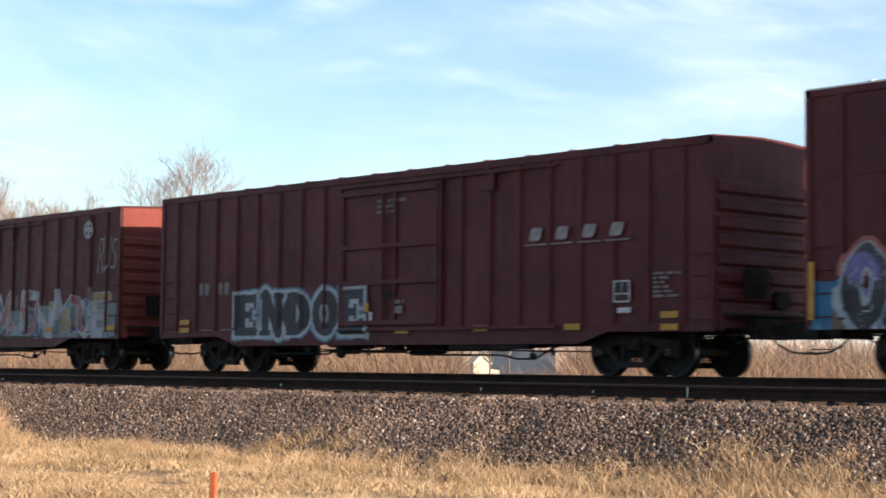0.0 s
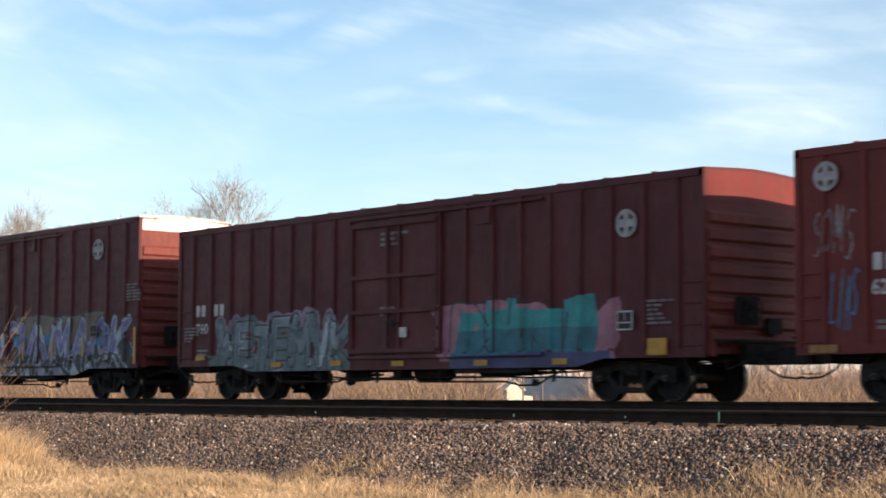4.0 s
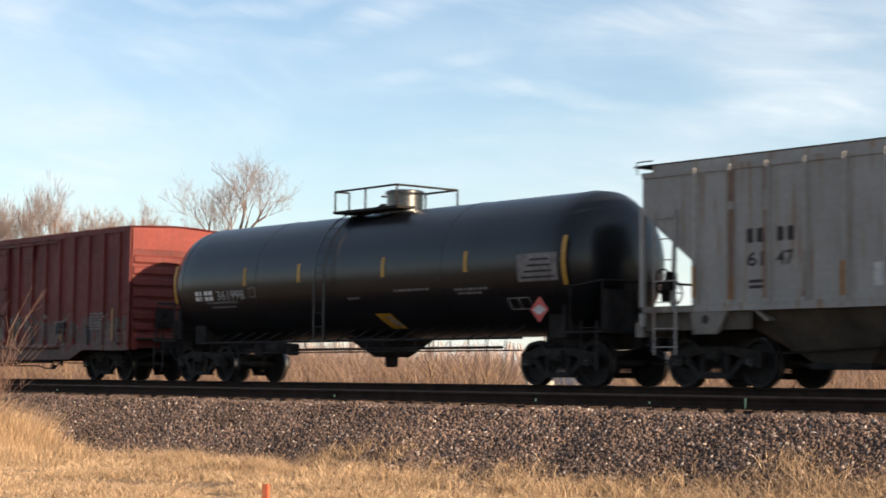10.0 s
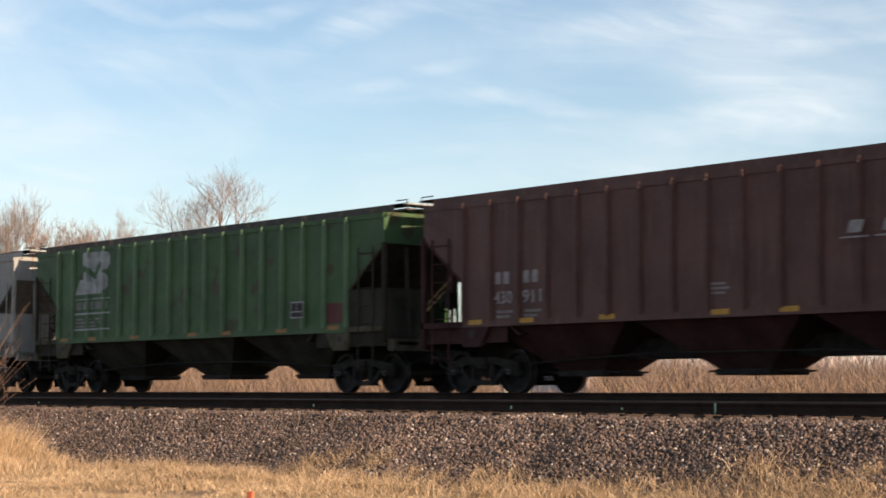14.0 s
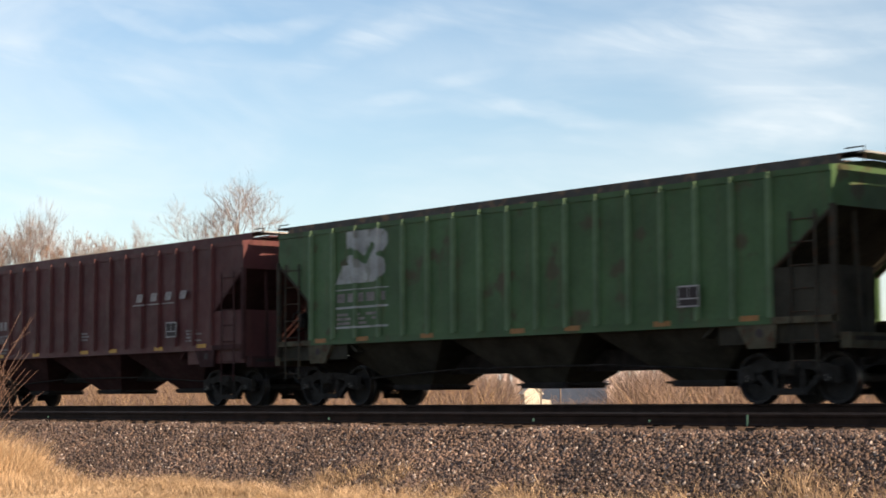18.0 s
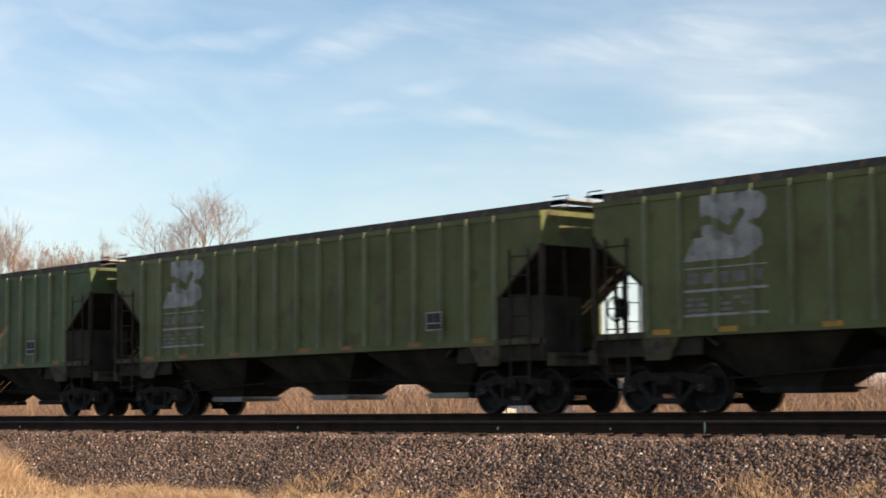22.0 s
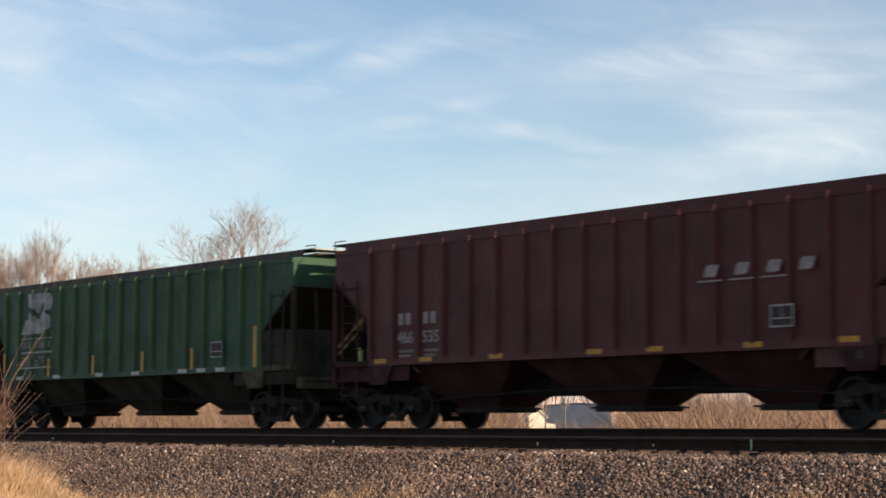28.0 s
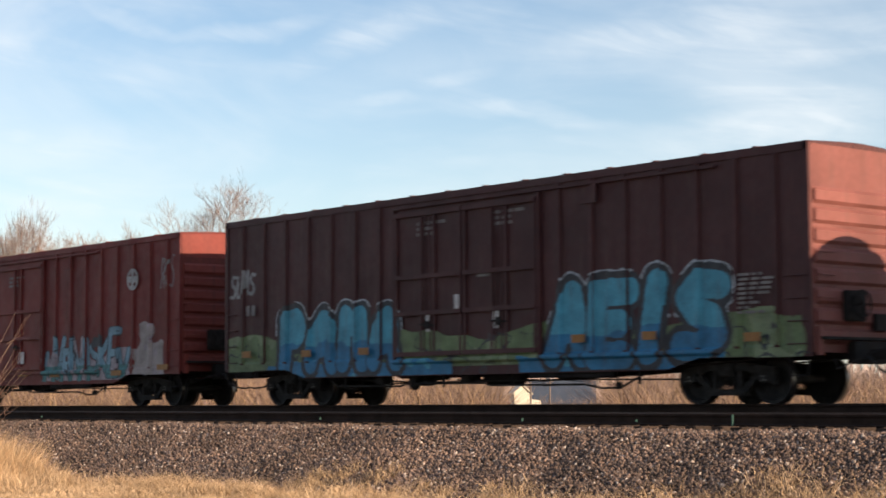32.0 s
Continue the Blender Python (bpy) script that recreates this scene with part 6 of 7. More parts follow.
graffiti(car, sf, -8.9, 8.9, 0.56, 2.35, bare(over(runs(81, -0.15, 1, 1.75), runs(86, 0.35, 0, 1.9), runs(83, 0.85, 2, 1.85), runs(90, 0.75, 4, 1.7), runs(93, 0.8, 3, 1.6),
         lambda X, Z: np.where((np.abs(wave(X, Z, 85, 3.0)) < 0.03) & (wave(X, Z, 89, 4.0) > 0) & (Z < 1.9) & (Z > 0.95), 2, -1),
         lambda X, Z: np.where((Z < 0.86 + 0.05 * wave(X, X * 0, 88, 2.0)), 1, -1)), (-7.52, -5.9, 1.56, 2.4)), pal, "peeling grey remains of graffiti", 0.03)
part("dark_patch", Build().box(-3.2, -2.6, FLAT - 0.048, FLAT - 0.044, 2.55, 2.95).box(-4.2, -3.5, FLAT - 0.048, FLAT - 0.044, 1.68, 2.1), M_DARK, car, "square of dark primer")
chalk(car, sf, "NOVA", -8.8, 3.75, 0.9, 0.25, 11, th=0.02)
chalk(car, sf, "OUS", -8.75, 3.2, 0.6, 0.5, 12, th=0.025)
emblem_cross(car, -8.4, 3.65, 0.28, FLAT)
stencils(car, -7.42, 2.02, FLAT)
letters(car, "621", -7.46, 1.62, 0.28, FLAT, M_WHITE, 0.62)
letters(car, "042", -6.6, 1.62, 0.28, FLAT, M_WHITE, 0.62)
door_lines(car, -0.3, 3.65, -1.52)
bars(car, 0.5, 2.75, [((0.25, 0.2), 0.06, 0.07), ((0.3,), 0.06, 0.06)], -1.52, M_WHITE_DIM)
bars(car, -0.1, 2.15, [((0.12, 0.12), 0.1, 0.12), ((0.3,), 0.1, 0.07)], -1.565, M_WHITE)
panel_box(car, 4.9, 1.3, SIDE, 0.45, 0.4, M_WHITE_DIM)
data_block(car, 6.9, 1.9, SIDE, 6)
strips(car, [(-8.35, 1.5), (8.2, 1.55)], SIDE, 0.10, 0.9, M_ORANGE)
strips(car, [(-5.6, 1.4), (-2.3, 1.4), (2.1, 1.4), (5.2, 1.35)], SIDE, 0.10, 0.5, M_ORANGE)
couple(car, 51.63)

# 6
car = tank_car("black tank car with yellow reflectors and a top platform")
couple(car, 70.55)


# covered hoppers
def hopper_marks(car, sf, kind, xs, tabs, tab_mat=None, dark=False):
    y = -1.522
    if kind == "block":
        emblem_block(car, -5.95, 2.78, 1.95, 1.2, sf)
        bars(car, -5.9, 2.55, [((0.3, 0.3, 0.2, 0.3, 0.3), 0.1, 0.2)], y, M_WHITE_DIM, "car_number")
        bars(car, -5.9, 2.1, [((0.4, 0.2, 0.5), 0.25, 0.06), ((0.5, 0.3, 0.3), 0.25, 0.06), ((0.5, 0.3), 0.3, 0.06)], y, M_WHITE_DIM)
    panel_box(car, 4.75, 1.78, -1.611, 0.52, 0.40, M_EMBLEM)
    strips(car, tabs, -1.560, 0.42, 0.10, tab_mat or M_ORANGE)


TABS = [(-6.5, 1.50), (-4.9, 1.50), (-2.6, 1.50), (0.3, 1.50), (1.9, 1.50), (4.3, 1.50), (6.4, 1.52)]

# 7
car, sf, xs = hopper("light grey covered hopper streaked with rust", M_GREY, roof_mat=M_GREY)
part("white_patch", Build().box(-2.85, -2.35, -1.526, -1.522, 1.75, 2.15).box(-1.15, -0.65, -1.526, -1.522, 1.75, 2.0).box(0.6, 1.3, -1.526, -1.522, 1.72, 1.95), M_WHITE, car, "pale rectangular paint patches")
blocks(car, 2, -5.65, 2.62, 0.18, 0.26, -1.522, M_DARK)
blocks(car, 2, -4.95, 2.62, 0.18, 0.26, -1.522, M_DARK)
letters(car, "61", -5.65, 2.2, 0.26, -1.522, M_DARK, 0.38)
letters(car, "47", -4.95, 2.2, 0.26, -1.522, M_DARK, 0.38)
bars(car, -5.6, 1.95, [((0.4,), 0.1, 0.06), ((0.4,), 0.1, 0.06)], -1.522, M_DARK)
panel_box(car, 5.4, 1.75, -1.611, 0.55, 0.38, M_EMBLEM)
strips(car, [(-6.86, 1.95), (-3.45, 1.9), (0.02, 1.85), (3.45, 1.85), (6.87, 1.85)], -1.611, 0.10, 0.6, M_ORANGE)
def rust_runs(X, Z):
    """Runs of rust that start under the eaves and thin out downwards, and stains along the posts."""
    col = 0.5 * wave(X, X * 0, 201, 5.0) + 1.0 * wave(X, X * 0, 202, 19.0)
    fall = 0.25 + 1.5 * np.clip(wave(X, X * 0, 203, 2.0) + 0.2, 0, 1)
    near = np.min([np.abs(X - x) for x in xs], axis=0)
    speck = wave(X * 3, Z * 0.6, 204, 5.0)
    m = (col + 0.5 * (near < 0.06) + 0.25 * speck > 0.92) & (Z > 4.0 - fall)
    m |= (near < 0.05) & (wave(X * 5, Z * 0.35, 205, 3.0) > 0.18)
    return np.where(m & (speck > -0.55), np.where(speck + 0.5 * col > 0.6, 1, 0), -1)


graffiti(car, sf, -6.85, 6.85, 1.6, 3.97, rust_runs, [("rust_run", (0.21, 0.125, 0.085)), ("bright_rust", (0.30, 0.135, 0.05))], "rust runs down the side", 0.024)
couple(car, 88.5)

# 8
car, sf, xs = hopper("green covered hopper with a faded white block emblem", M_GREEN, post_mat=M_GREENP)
hopper_marks(car, sf, "block", xs, TABS)
part("scratched_patch", Build().box(6.0, 6.7, -1.526, -1.522, 1.62, 2.1), M_BROWN2, car)
couple(car, 106.5)


def brown_hopper(label, mat, number, x, flush=False, H=4.08, z=2.28):
    car, sf, xs = hopper(label, mat, flush=flush, H=H)
    blocks(car, 2, -5.90, z, 0.20, 0.26, -1.522, M_WHITE_MID)
    blocks(car, 2, -5.03, z, 0.20, 0.26, -1.522, M_WHITE_MID)
    letters(car, number[:3], -5.93, z - 0.40, 0.26, -1.523, M_WHITE_MID, 0.56)
    letters(car, number[3:], -5.06, z - 0.40, 0.26, -1.523, M_WHITE_MID, 0.56)
    bars(car, -5.85, z - 0.55, [((0.5,), 0.1, 0.06), ((0.4,), 0.1, 0.06)], -1.522, M_WHITE_DIM)
    bars(car, -5.0, z - 0.55, [((0.5,), 0.1, 0.06), ((0.4,), 0.1, 0.06)], -1.522, M_WHITE_DIM)
    couple(car, x)
    return car, sf, xs


def italic_mark(car):
    blocks(car, 4, 3.2, 2.76, 0.34, 0.22, -1.611, M_WHITE_MID, 1.15, 0.4)
    bars(car, 3.05, 2.70, [((0.6, 0.6, 0.6), 0.14, 0.03)], -1.611, M_WHITE_MID, "underline", 0.3)


# 9, 10
for label, mat, num, x in (("dusty brown covered hopper with white italic marks", M_HBROWN2, "430911", 124.4), ("brown covered hopper with white stencils", M_HBROWN, "430077", 142.1)):
    car, sf, xs = brown_hopper(label, mat, num, x)
    italic_mark(car)
    hopper_marks(car, sf, "", xs, TABS, M_YELLOW)
    data_block(car, 5.6, 1.95, -1.522, 4)
    bars(car, -0.1, 2.05, [((0.5,), 0.05, 0.05), ((0.6,), 0.05, 0.05), ((0.5,), 0.05, 0.05)], -1.522, M_WHITE_DIM)

# 11 to 14
for label, mat, x, tabm, tabs in (("green covered hopper with a white block emblem", M_GREEN, 160.15, M_ORANGE, TABS),
                                  ("faded green covered hopper with a white block emblem", M_GREEN2, 178.1, M_ORANGE, TABS),
                                  ("dusty olive green covered hopper with a block emblem", M_GREEN3, 196.0, M_ORANGE, TABS),
                                  ("olive green covered hopper with yellow tabs", M_GREEN3, 213.97, M_YELLOW, TABS)):
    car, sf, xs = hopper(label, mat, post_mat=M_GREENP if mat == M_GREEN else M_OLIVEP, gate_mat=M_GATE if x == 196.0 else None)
    hopper_marks(car, sf, "block", xs, tabs, tabm)
    if x == 178.1:
        chalk(car, sf, "OROO", -2.0, 1.65, 1.2, 0.3, 13, ("blackchalk", (0.02, 0.02, 0.02)), th=0.018)
    couple(car, x)

# 15
car, sf, xs = brown_hopper("smooth brown covered hopper with a round emblem and chalk tags", M_HBROWN, "436175", 231.7, True, 4.28, 1.95)
emblem_cross(car, 5.35, 3.62, 0.42, -1.611)
for k, (t, x, z, w, h) in enumerate((("ETA", -0.25, 1.55, 0.7, 0.7), ("KSO", 0.55, 1.6, 0.75, 0.9), ("RES", 1.55, 1.65, 0.8, 1.0), ("ODR", 2.4, 1.55, 0.7, 0.6), ("RAS", 4.95, 2.05, 0.8, 0.3), ("ED", 5.05, 1.6, 0.5, 0.35))):
    chalk(car, sf, t, x, z, w, h, 20 + k, th=0.013 if k < 4 else 0.03)
strips(car, [(-6.9, 1.9), (-4.35, 1.75), (-1.4, 1.8), (3.0, 1.7), (4.9, 1.75), (6.55, 1.7)], -1.611, 0.10, 0.55, M_ORANGE)
strips(car, [(-6.2, 1.5), (-2.7, 1.5), (-0.9, 1.5), (1.0, 1.5), (3.5, 1.5)], -1.560, 0.3, 0.09, M_WHITE_DIM)
data_block(car, 4.1, 1.9, -1.522, 4)

# 16
car, sf, xs = hopper("deep green covered hopper with yellow reflector posts", M_GREEN4, post_mat=M_GREEN)
hopper_marks(car, sf, "block", xs, [(-5.9, 1.48), (-3.6, 1.48), (-1.1, 1.48), (0.9, 1.48), (3.3, 1.48), (4.2, 1.48), (5.1, 1.48)], M_WHITE)
strips(car, [(-6.85, 1.95), (-4.0, 1.75), (-1.36, 1.75), (1.34, 1.78), (3.84, 1.78)], -1.611, 0.12, 0.55, M_YELLOW)
strips(car, [(6.75, 2.0)], -1.611, 0.14, 1.0, M_YELLOW)
couple(car, 249.55)

# 17
car, sf, xs = brown_hopper("brown covered hopper with white italic marks and yellow tabs", M_HBROWN, "466535", 267.75)
italic_mark(car)
hopper_marks(car, sf, "", xs, TABS, M_YELLOW)

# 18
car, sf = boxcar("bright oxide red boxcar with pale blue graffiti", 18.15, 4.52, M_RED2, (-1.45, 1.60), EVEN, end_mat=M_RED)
pal = [("skyblue", (0.17, 0.30, 0.38)), ("ink", (0.025, 0.022, 0.03)), ("palelilac", (0.35, 0.28, 0.31)), ("seagreen", (0.06, 0.20, 0.21)), ("ghost", (0.34, 0.28, 0.27)), ("dustyrose", (0.20, 0.105, 0.105)), ("softlilac", (0.25, 0.185, 0.195))]
lt = strokes("MVRNASKEV", 1.7, 0.90, 4.7, 0.98, 0.10, 0.22, 31, 1.25)
graffiti(car, sf, 1.3, 8.5, 0.70, 2.6, over(blotch(1.6, 6.5, 0.72, 1.5, 91, 3, -0.4, 2, 0.3), layered(lt, 0.10, 0.03, lambda X, Z: np.select([(Z < 1.15) & (wave(X, Z, 96, 3) > -0.2), wave(X, Z, 92, 3) > 0.35, wave(X, Z, 97, 5) > 0.5], [3, 2, 1], 0), 1, seed=10), splash(6.75, 8.25, 0.72, 1.75, 93, 2, 4, 4), splash(7.0, 7.75, 1.3, 2.35, 96, 4, 4, 2)), pal, "pale blue graffiti with a painted-out ghost beside it")
lt = strokes("VMSONAKEU", -6.1, 1.02, 4.3, 0.72, 0.12, 0.24, 32, 1.3)
graffiti(car, sf, -6.4, -1.5, 0.70, 2.3, over(blotch(-6.2, -1.7, 0.72, 1.0, 94, 3, -0.6, 0, 0.08), layered(lt, 0.075, 0.022, lambda X, Z: np.select([wave(X, Z, 98, 5) > 0.5, wave(X, Z, 99, 4) > 0.4], [1, 6], 5), 6, 1, 0.03, seed=11)), pal, "dull rose graffiti over a pale blue foot")
graffiti(car, sf, -2.6, -1.5, 2.7, 3.5, over(blotch(-2.4, -1.7, 2.9, 3.25, 95, 4, -0.2, 4, 0.2)), pal, "pale scuffed patch")
chalk(car, sf, "RKS", 8.1, 3.1, 0.7, 0.75, 33, th=0.02)
stencils(car, -7.42, 2.62, FLAT)
letters(car, "702", -7.46, 2.22, 0.26, FLAT, M_WHITE, 0.56)
letters(car, "654", -6.6, 2.22, 0.26, FLAT, M_WHITE, 0.5)
blocks(car, 6, -7.75, 1.72, 0.24, 0.3, SIDE, M_WHITE_DIM, 0.15, 0.1, name="overspray_mark")
blocks(car, 5, -7.6, 0.87, 0.16, 0.2, SIDE - 0.02, M_WHITE_DIM, 0.05, 0.1, name="overspray_mark")
emblem_cross(car, 6.73, 3.42, 0.36, SIDE)
door_lines(car, -0.55, 3.88, -1.52)
strips(car, [(-8.6, 1.02), (-5.0, 0.9), (-2.2, 0.9), (0.4, 0.95), (2.4, 0.9), (5.9, 0.9), (8.3, 1.02)], SIDE, 0.55, 0.14, M_ORANGE)
bars(car, 0.2, 1.6, [((0.35,), 0.1, 0.35)], -1.565, M_WHITE, "white_mark")
couple(car, 286.8)

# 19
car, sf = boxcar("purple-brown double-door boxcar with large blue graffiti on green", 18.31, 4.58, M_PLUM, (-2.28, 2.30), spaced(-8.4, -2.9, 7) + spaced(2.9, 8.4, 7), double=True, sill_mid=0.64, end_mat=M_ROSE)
pal = [("skyblue2", (0.055, 0.30, 0.42)), ("ink", (0.025, 0.022, 0.03)), ("moss", (0.12, 0.17, 0.07)), ("blue", (0.014, 0.165, 0.32)), ("periwinkle", (0.13, 0.36, 0.46)), ("palegreen", (0.20, 0.25, 0.13)), ("milky", (0.40, 0.42, 0.44))]
lt = strokes("pana", -6.72, 0.98, 4.75, 1.12, 0.05, 0.03, 41, 0.90)
lt2 = strokes("AEIS", 2.70, 0.98, 4.55, 1.26, 0.12, 0.05, 42, 0.90)
blue = lambda X, Z: np.select([wave(X, Z, 102, 2.0) + 0.4 * wave(X, Z, 108, 7.0) > 0.95, Z + 0.16 * wave(X, Z, 103, 3) + 0.05 * wave(X, Z, 109, 12.0) < 1.42], [4, 3], 0)
green = over(blotch(-9.05, 9.05, 0.83, 1.55, 101, 1.5, -1.5, 2, 0.25), blotch(-9.0, 9.05, 0.83, 1.55, 104, 5.0, 0.25, 5, 0.25),
             lambda X, Z: np.where((np.abs(wave(X, Z * 1.4, 105, 4.5)) < 0.045) & (Z < 1.5), 1, -1),
             lambda X, Z: np.where((wave(X * 0.8, Z * 2.2, 107, 4.0) > 0.75) & (Z < 1.35) & (Z > 0.85), 6, -1))
low = over(green, lambda X, Z: np.where((Z < 0.98 + 0.10 * wave(X, X * 0, 106, 3)) & (((X > -7.3) & (X < -0.4)) | ((X > 1.7) & (X < 7.2))), np.where(wave(X, Z, 110, 6.0) > 0.6, 0, 3), -1))


def crest(letters_, th):
    """A dark upper edge with a thin pale line over it."""
    def f(X, Z):
        d = np.minimum.reduce([dist(X, Z, q) for q in letters_]) + 0.03 * wave(X, Z, 111, 7.0)
        up = Z > 1.62 + 0.10 * wave(X, X * 0, 112, 3.0)
        return np.where((d > th + 0.13) & (d < th + 0.165) & up & (wave(X, Z, 113, 3.0) > -0.3), 7, np.where(d < th + 0.13, 1, -1))
    return f


graffiti(car, sf, -9.12, 9.12, 0.66, 2.75, over(low, crest(lt, 0.24), layered(lt, 0.24, 0.035, blue, 1, seed=12, lines=0.0), crest(lt2, 0.27), layered(lt2, 0.27, 0.035, blue, 1, seed=13, lines=0.0)),
         pal[:6] + [("darkmoss", (0.055, 0.075, 0.035)), ("milky", (0.40, 0.42, 0.44))], "bright blue letters with black outlines on a moss green ground", 0.024)
chalk(car, sf, "SLMS", -8.95, 2.75, 1.1, 0.5, 43, th=0.045)
door_lines(car, -1.55, 4.0, -1.52)
door_lines(car, 0.95, 4.05, -1.52)
for x, z in ((-0.25, 2.35), (-1.2, 1.95), (1.0, 1.95)):
    bars(car, x, z, [((0.16,), 0.1, 0.36)], -1.565, M_WHITE, "white_mark")
bars(car, 0.5, 2.85, [((0.3, 0.2), 0.06, 0.06), ((0.4,), 0.06, 0.06)], -1.565, M_WHITE_DIM)
data_block(car, 7.55, 2.35, SIDE, 9)
blocks(car, 2, -8.2, 2.2, 0.18, 0.26, FLAT - 0.05, M_WHITE_DIM)
strips(car, [(-8.1, 1.25), (-5.6, 1.22), (-3.4, 1.22), (3.5, 1.3), (5.4, 1.3), (7.9, 1.2)], SIDE - 0.04, 0.38, 0.16, M_ORANGE)
couple(car, 307.2)

# 20: only its shadow reaches the car before it
car = tank_car("black tank car following the last boxcar")
couple(car, 327.4)

# ---- grass ----
def blades(name, x, y, z, height, mats, label, seed, width=0.012, lean=0.35, index=None):
    """Curved blades, two quads and a tip each."""
    rs = np.random.RandomState(seed)
    n = len(x)
    a = rs.rand(n) * 6.283
    w = width * (0.6 + 0.8 * rs.rand(n))
    lx, ly = np.cos(a), np.sin(a)
    b = rs.rand(n) * 6.283
    k = lean * (0.3 + rs.rand(n)) * height
    bx, by = np.cos(b) * k, np.sin(b) * k
    P = []
    for f, wf in ((0, 1.0), (0.5, 0.75), (1.0, 0.12)):
        cx, cy, cz = x + bx * f ** 2, y + by * f ** 2, z + height * f * (1 - 0.12 * f)
        P.append(np.stack([cx - lx * w * wf, cy - ly * w * wf, cz], -1))
        P.append(np.stack([cx + lx * w * wf, cy + ly * w * wf, cz], -1))
    V = np.stack(P, 1).reshape(-1, 3)
    q = np.array([(0, 1, 3, 2), (2, 3, 5, 4)])
    F = (q[None] + 6 * np.arange(n)[:, None, None]).reshape(-1, 4)
    idx = None if index is None else np.repeat(index, 2)
    ob = new(name, np_mesh(name, V, F, mats, idx))
    return tagged(ob, label, "grass", kind="stuff")


rs = np.random.RandomState(21)


def soil(x, y):
    return np.maximum(ground_height(x, y), bank(y)) - 0.015


# the field: short tufts
n = 420000
gx_ = -50 + 46 * rs.rand(n)
gy_ = 8.0 + 11.2 * rs.rand(n)
bear, far = np.degrees(np.arctan2(-gx_, gy_)), np.hypot(gx_, gy_)
dens = wave(gx_, gy_, 31, 1.6) + 0.6 * wave(gx_, gy_, 32, 5.0)
keep = (dens > -1.2 + 0.9 * rs.rand(n)) & (gy_ < TRACK_Y + np.interp(gx_, [-50, -34, -26, -20], [-9.1, -8.9, -8.5, -8.4]) + 0.15 * wave(gx_, gy_, 37, 1.5)) & (bear > 30) & (bear < 69) & (far > 17.5)
gx_, gy_ = gx_[keep], gy_[keep]
tuft = np.clip(0.55 + 0.65 * wave(gx_, gy_, 33, 2.6), 0.22, 1.4)
hh = (0.06 + 0.15 * rs.rand(len(gx_))) * tuft
blades("field_grass", gx_, gy_, soil(gx_, gy_), hh, [M_STRAW, M_STRAW2], "short dry straw-coloured grass", 22, 0.0055, 1.2, (rs.rand(len(gx_)) + 0.3 * wave(gx_, gy_, 34, 1.5) > 0.5).astype(int))
# taller fluffy clumps at the foot of the slope
cn = 440
ccx = -56 + 47 * rs.rand(cn)
edge = np.interp(ccx, [-55, -35, -25, -18, -12], [-9.4, -9.15, -8.6, -8.4, -8.35]) + 0.35 * wave(ccx, ccx * 0, 35, 0.9)
ccy = TRACK_Y + edge - 0.25 + 0.42 * rs.randn(cn)
sz_ = 0.08 + 0.27 * rs.rand(cn) ** 1.9
per = 230
cx_ = np.repeat(ccx, per) + np.repeat(sz_, per) * 0.75 * rs.randn(cn * per)
cy_ = np.repeat(ccy, per) + np.repeat(sz_, per) * 0.75 * rs.randn(cn * per)
hz = np.repeat(sz_, per) * (0.35 + 0.9 * rs.rand(cn * per))
blades("clump_grass", cx_, cy_, soil(cx_, cy_), hz, [M_STRAW, M_STRAW2], "tall dry grass clumps at the foot of the ballast", 23, 0.0042, 1.1, (rs.rand(len(cx_)) > 0.55).astype(int))
# dense tall weeds by the pole
m_ = 14000
wx = -33.2 + 0.95 * rs.randn(m_)
wy = np.minimum(15.9 + 0.75 * rs.randn(m_), 16.9 + 0.3 * rs.rand(m_))
blades("weed_patch", wx, wy, soil(wx, wy), 0.25 + (0.35 + 0.95 * rs.rand(m_)) * np.exp(-((wx + 33.3) / 1.6) ** 2) * np.clip(0.7 + 0.6 * wave(wx, wy, 36, 2.5), 0.2, 1.3), [M_STRAW, M_STRAW2], "waist-high tan weeds beside the pole", 24, 0.005, 0.55, (rs.rand(m_) > 0.5).astype(int))
# brush beyond the tracks, lower before the sheds
m_ = 170000
bx_ = -150 + 138 * rs.rand(m_)
by_ = TRACK_Y + 8 + 62 * rs.rand(m_) ** 1.1
far = np.hypot(bx_, by_)
clump = np.clip(0.55 + 0.6 * wave(bx_, by_, 41, 0.35) + 0.25 * wave(bx_, by_, 42, 1.3), 0.0, 1.15)
bear = np.degrees(np.arctan2(-bx_, by_))
open_ = np.clip((2.1 - np.abs(bear - 46.1)) / 0.5, 0, 1)
hb = 1.55 + far * (0.005 + 0.026 * clump * (0.35 + 0.65 * rs.rand(m_)))
hb = hb * (1 - open_) + open_ * (1.2 + 0.95 * clump * rs.rand(m_))
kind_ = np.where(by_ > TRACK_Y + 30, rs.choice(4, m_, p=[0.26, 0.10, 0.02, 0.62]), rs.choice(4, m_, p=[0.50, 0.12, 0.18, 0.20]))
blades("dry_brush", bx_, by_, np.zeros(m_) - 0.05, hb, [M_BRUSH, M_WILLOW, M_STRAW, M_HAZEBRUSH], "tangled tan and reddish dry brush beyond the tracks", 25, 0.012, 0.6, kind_)


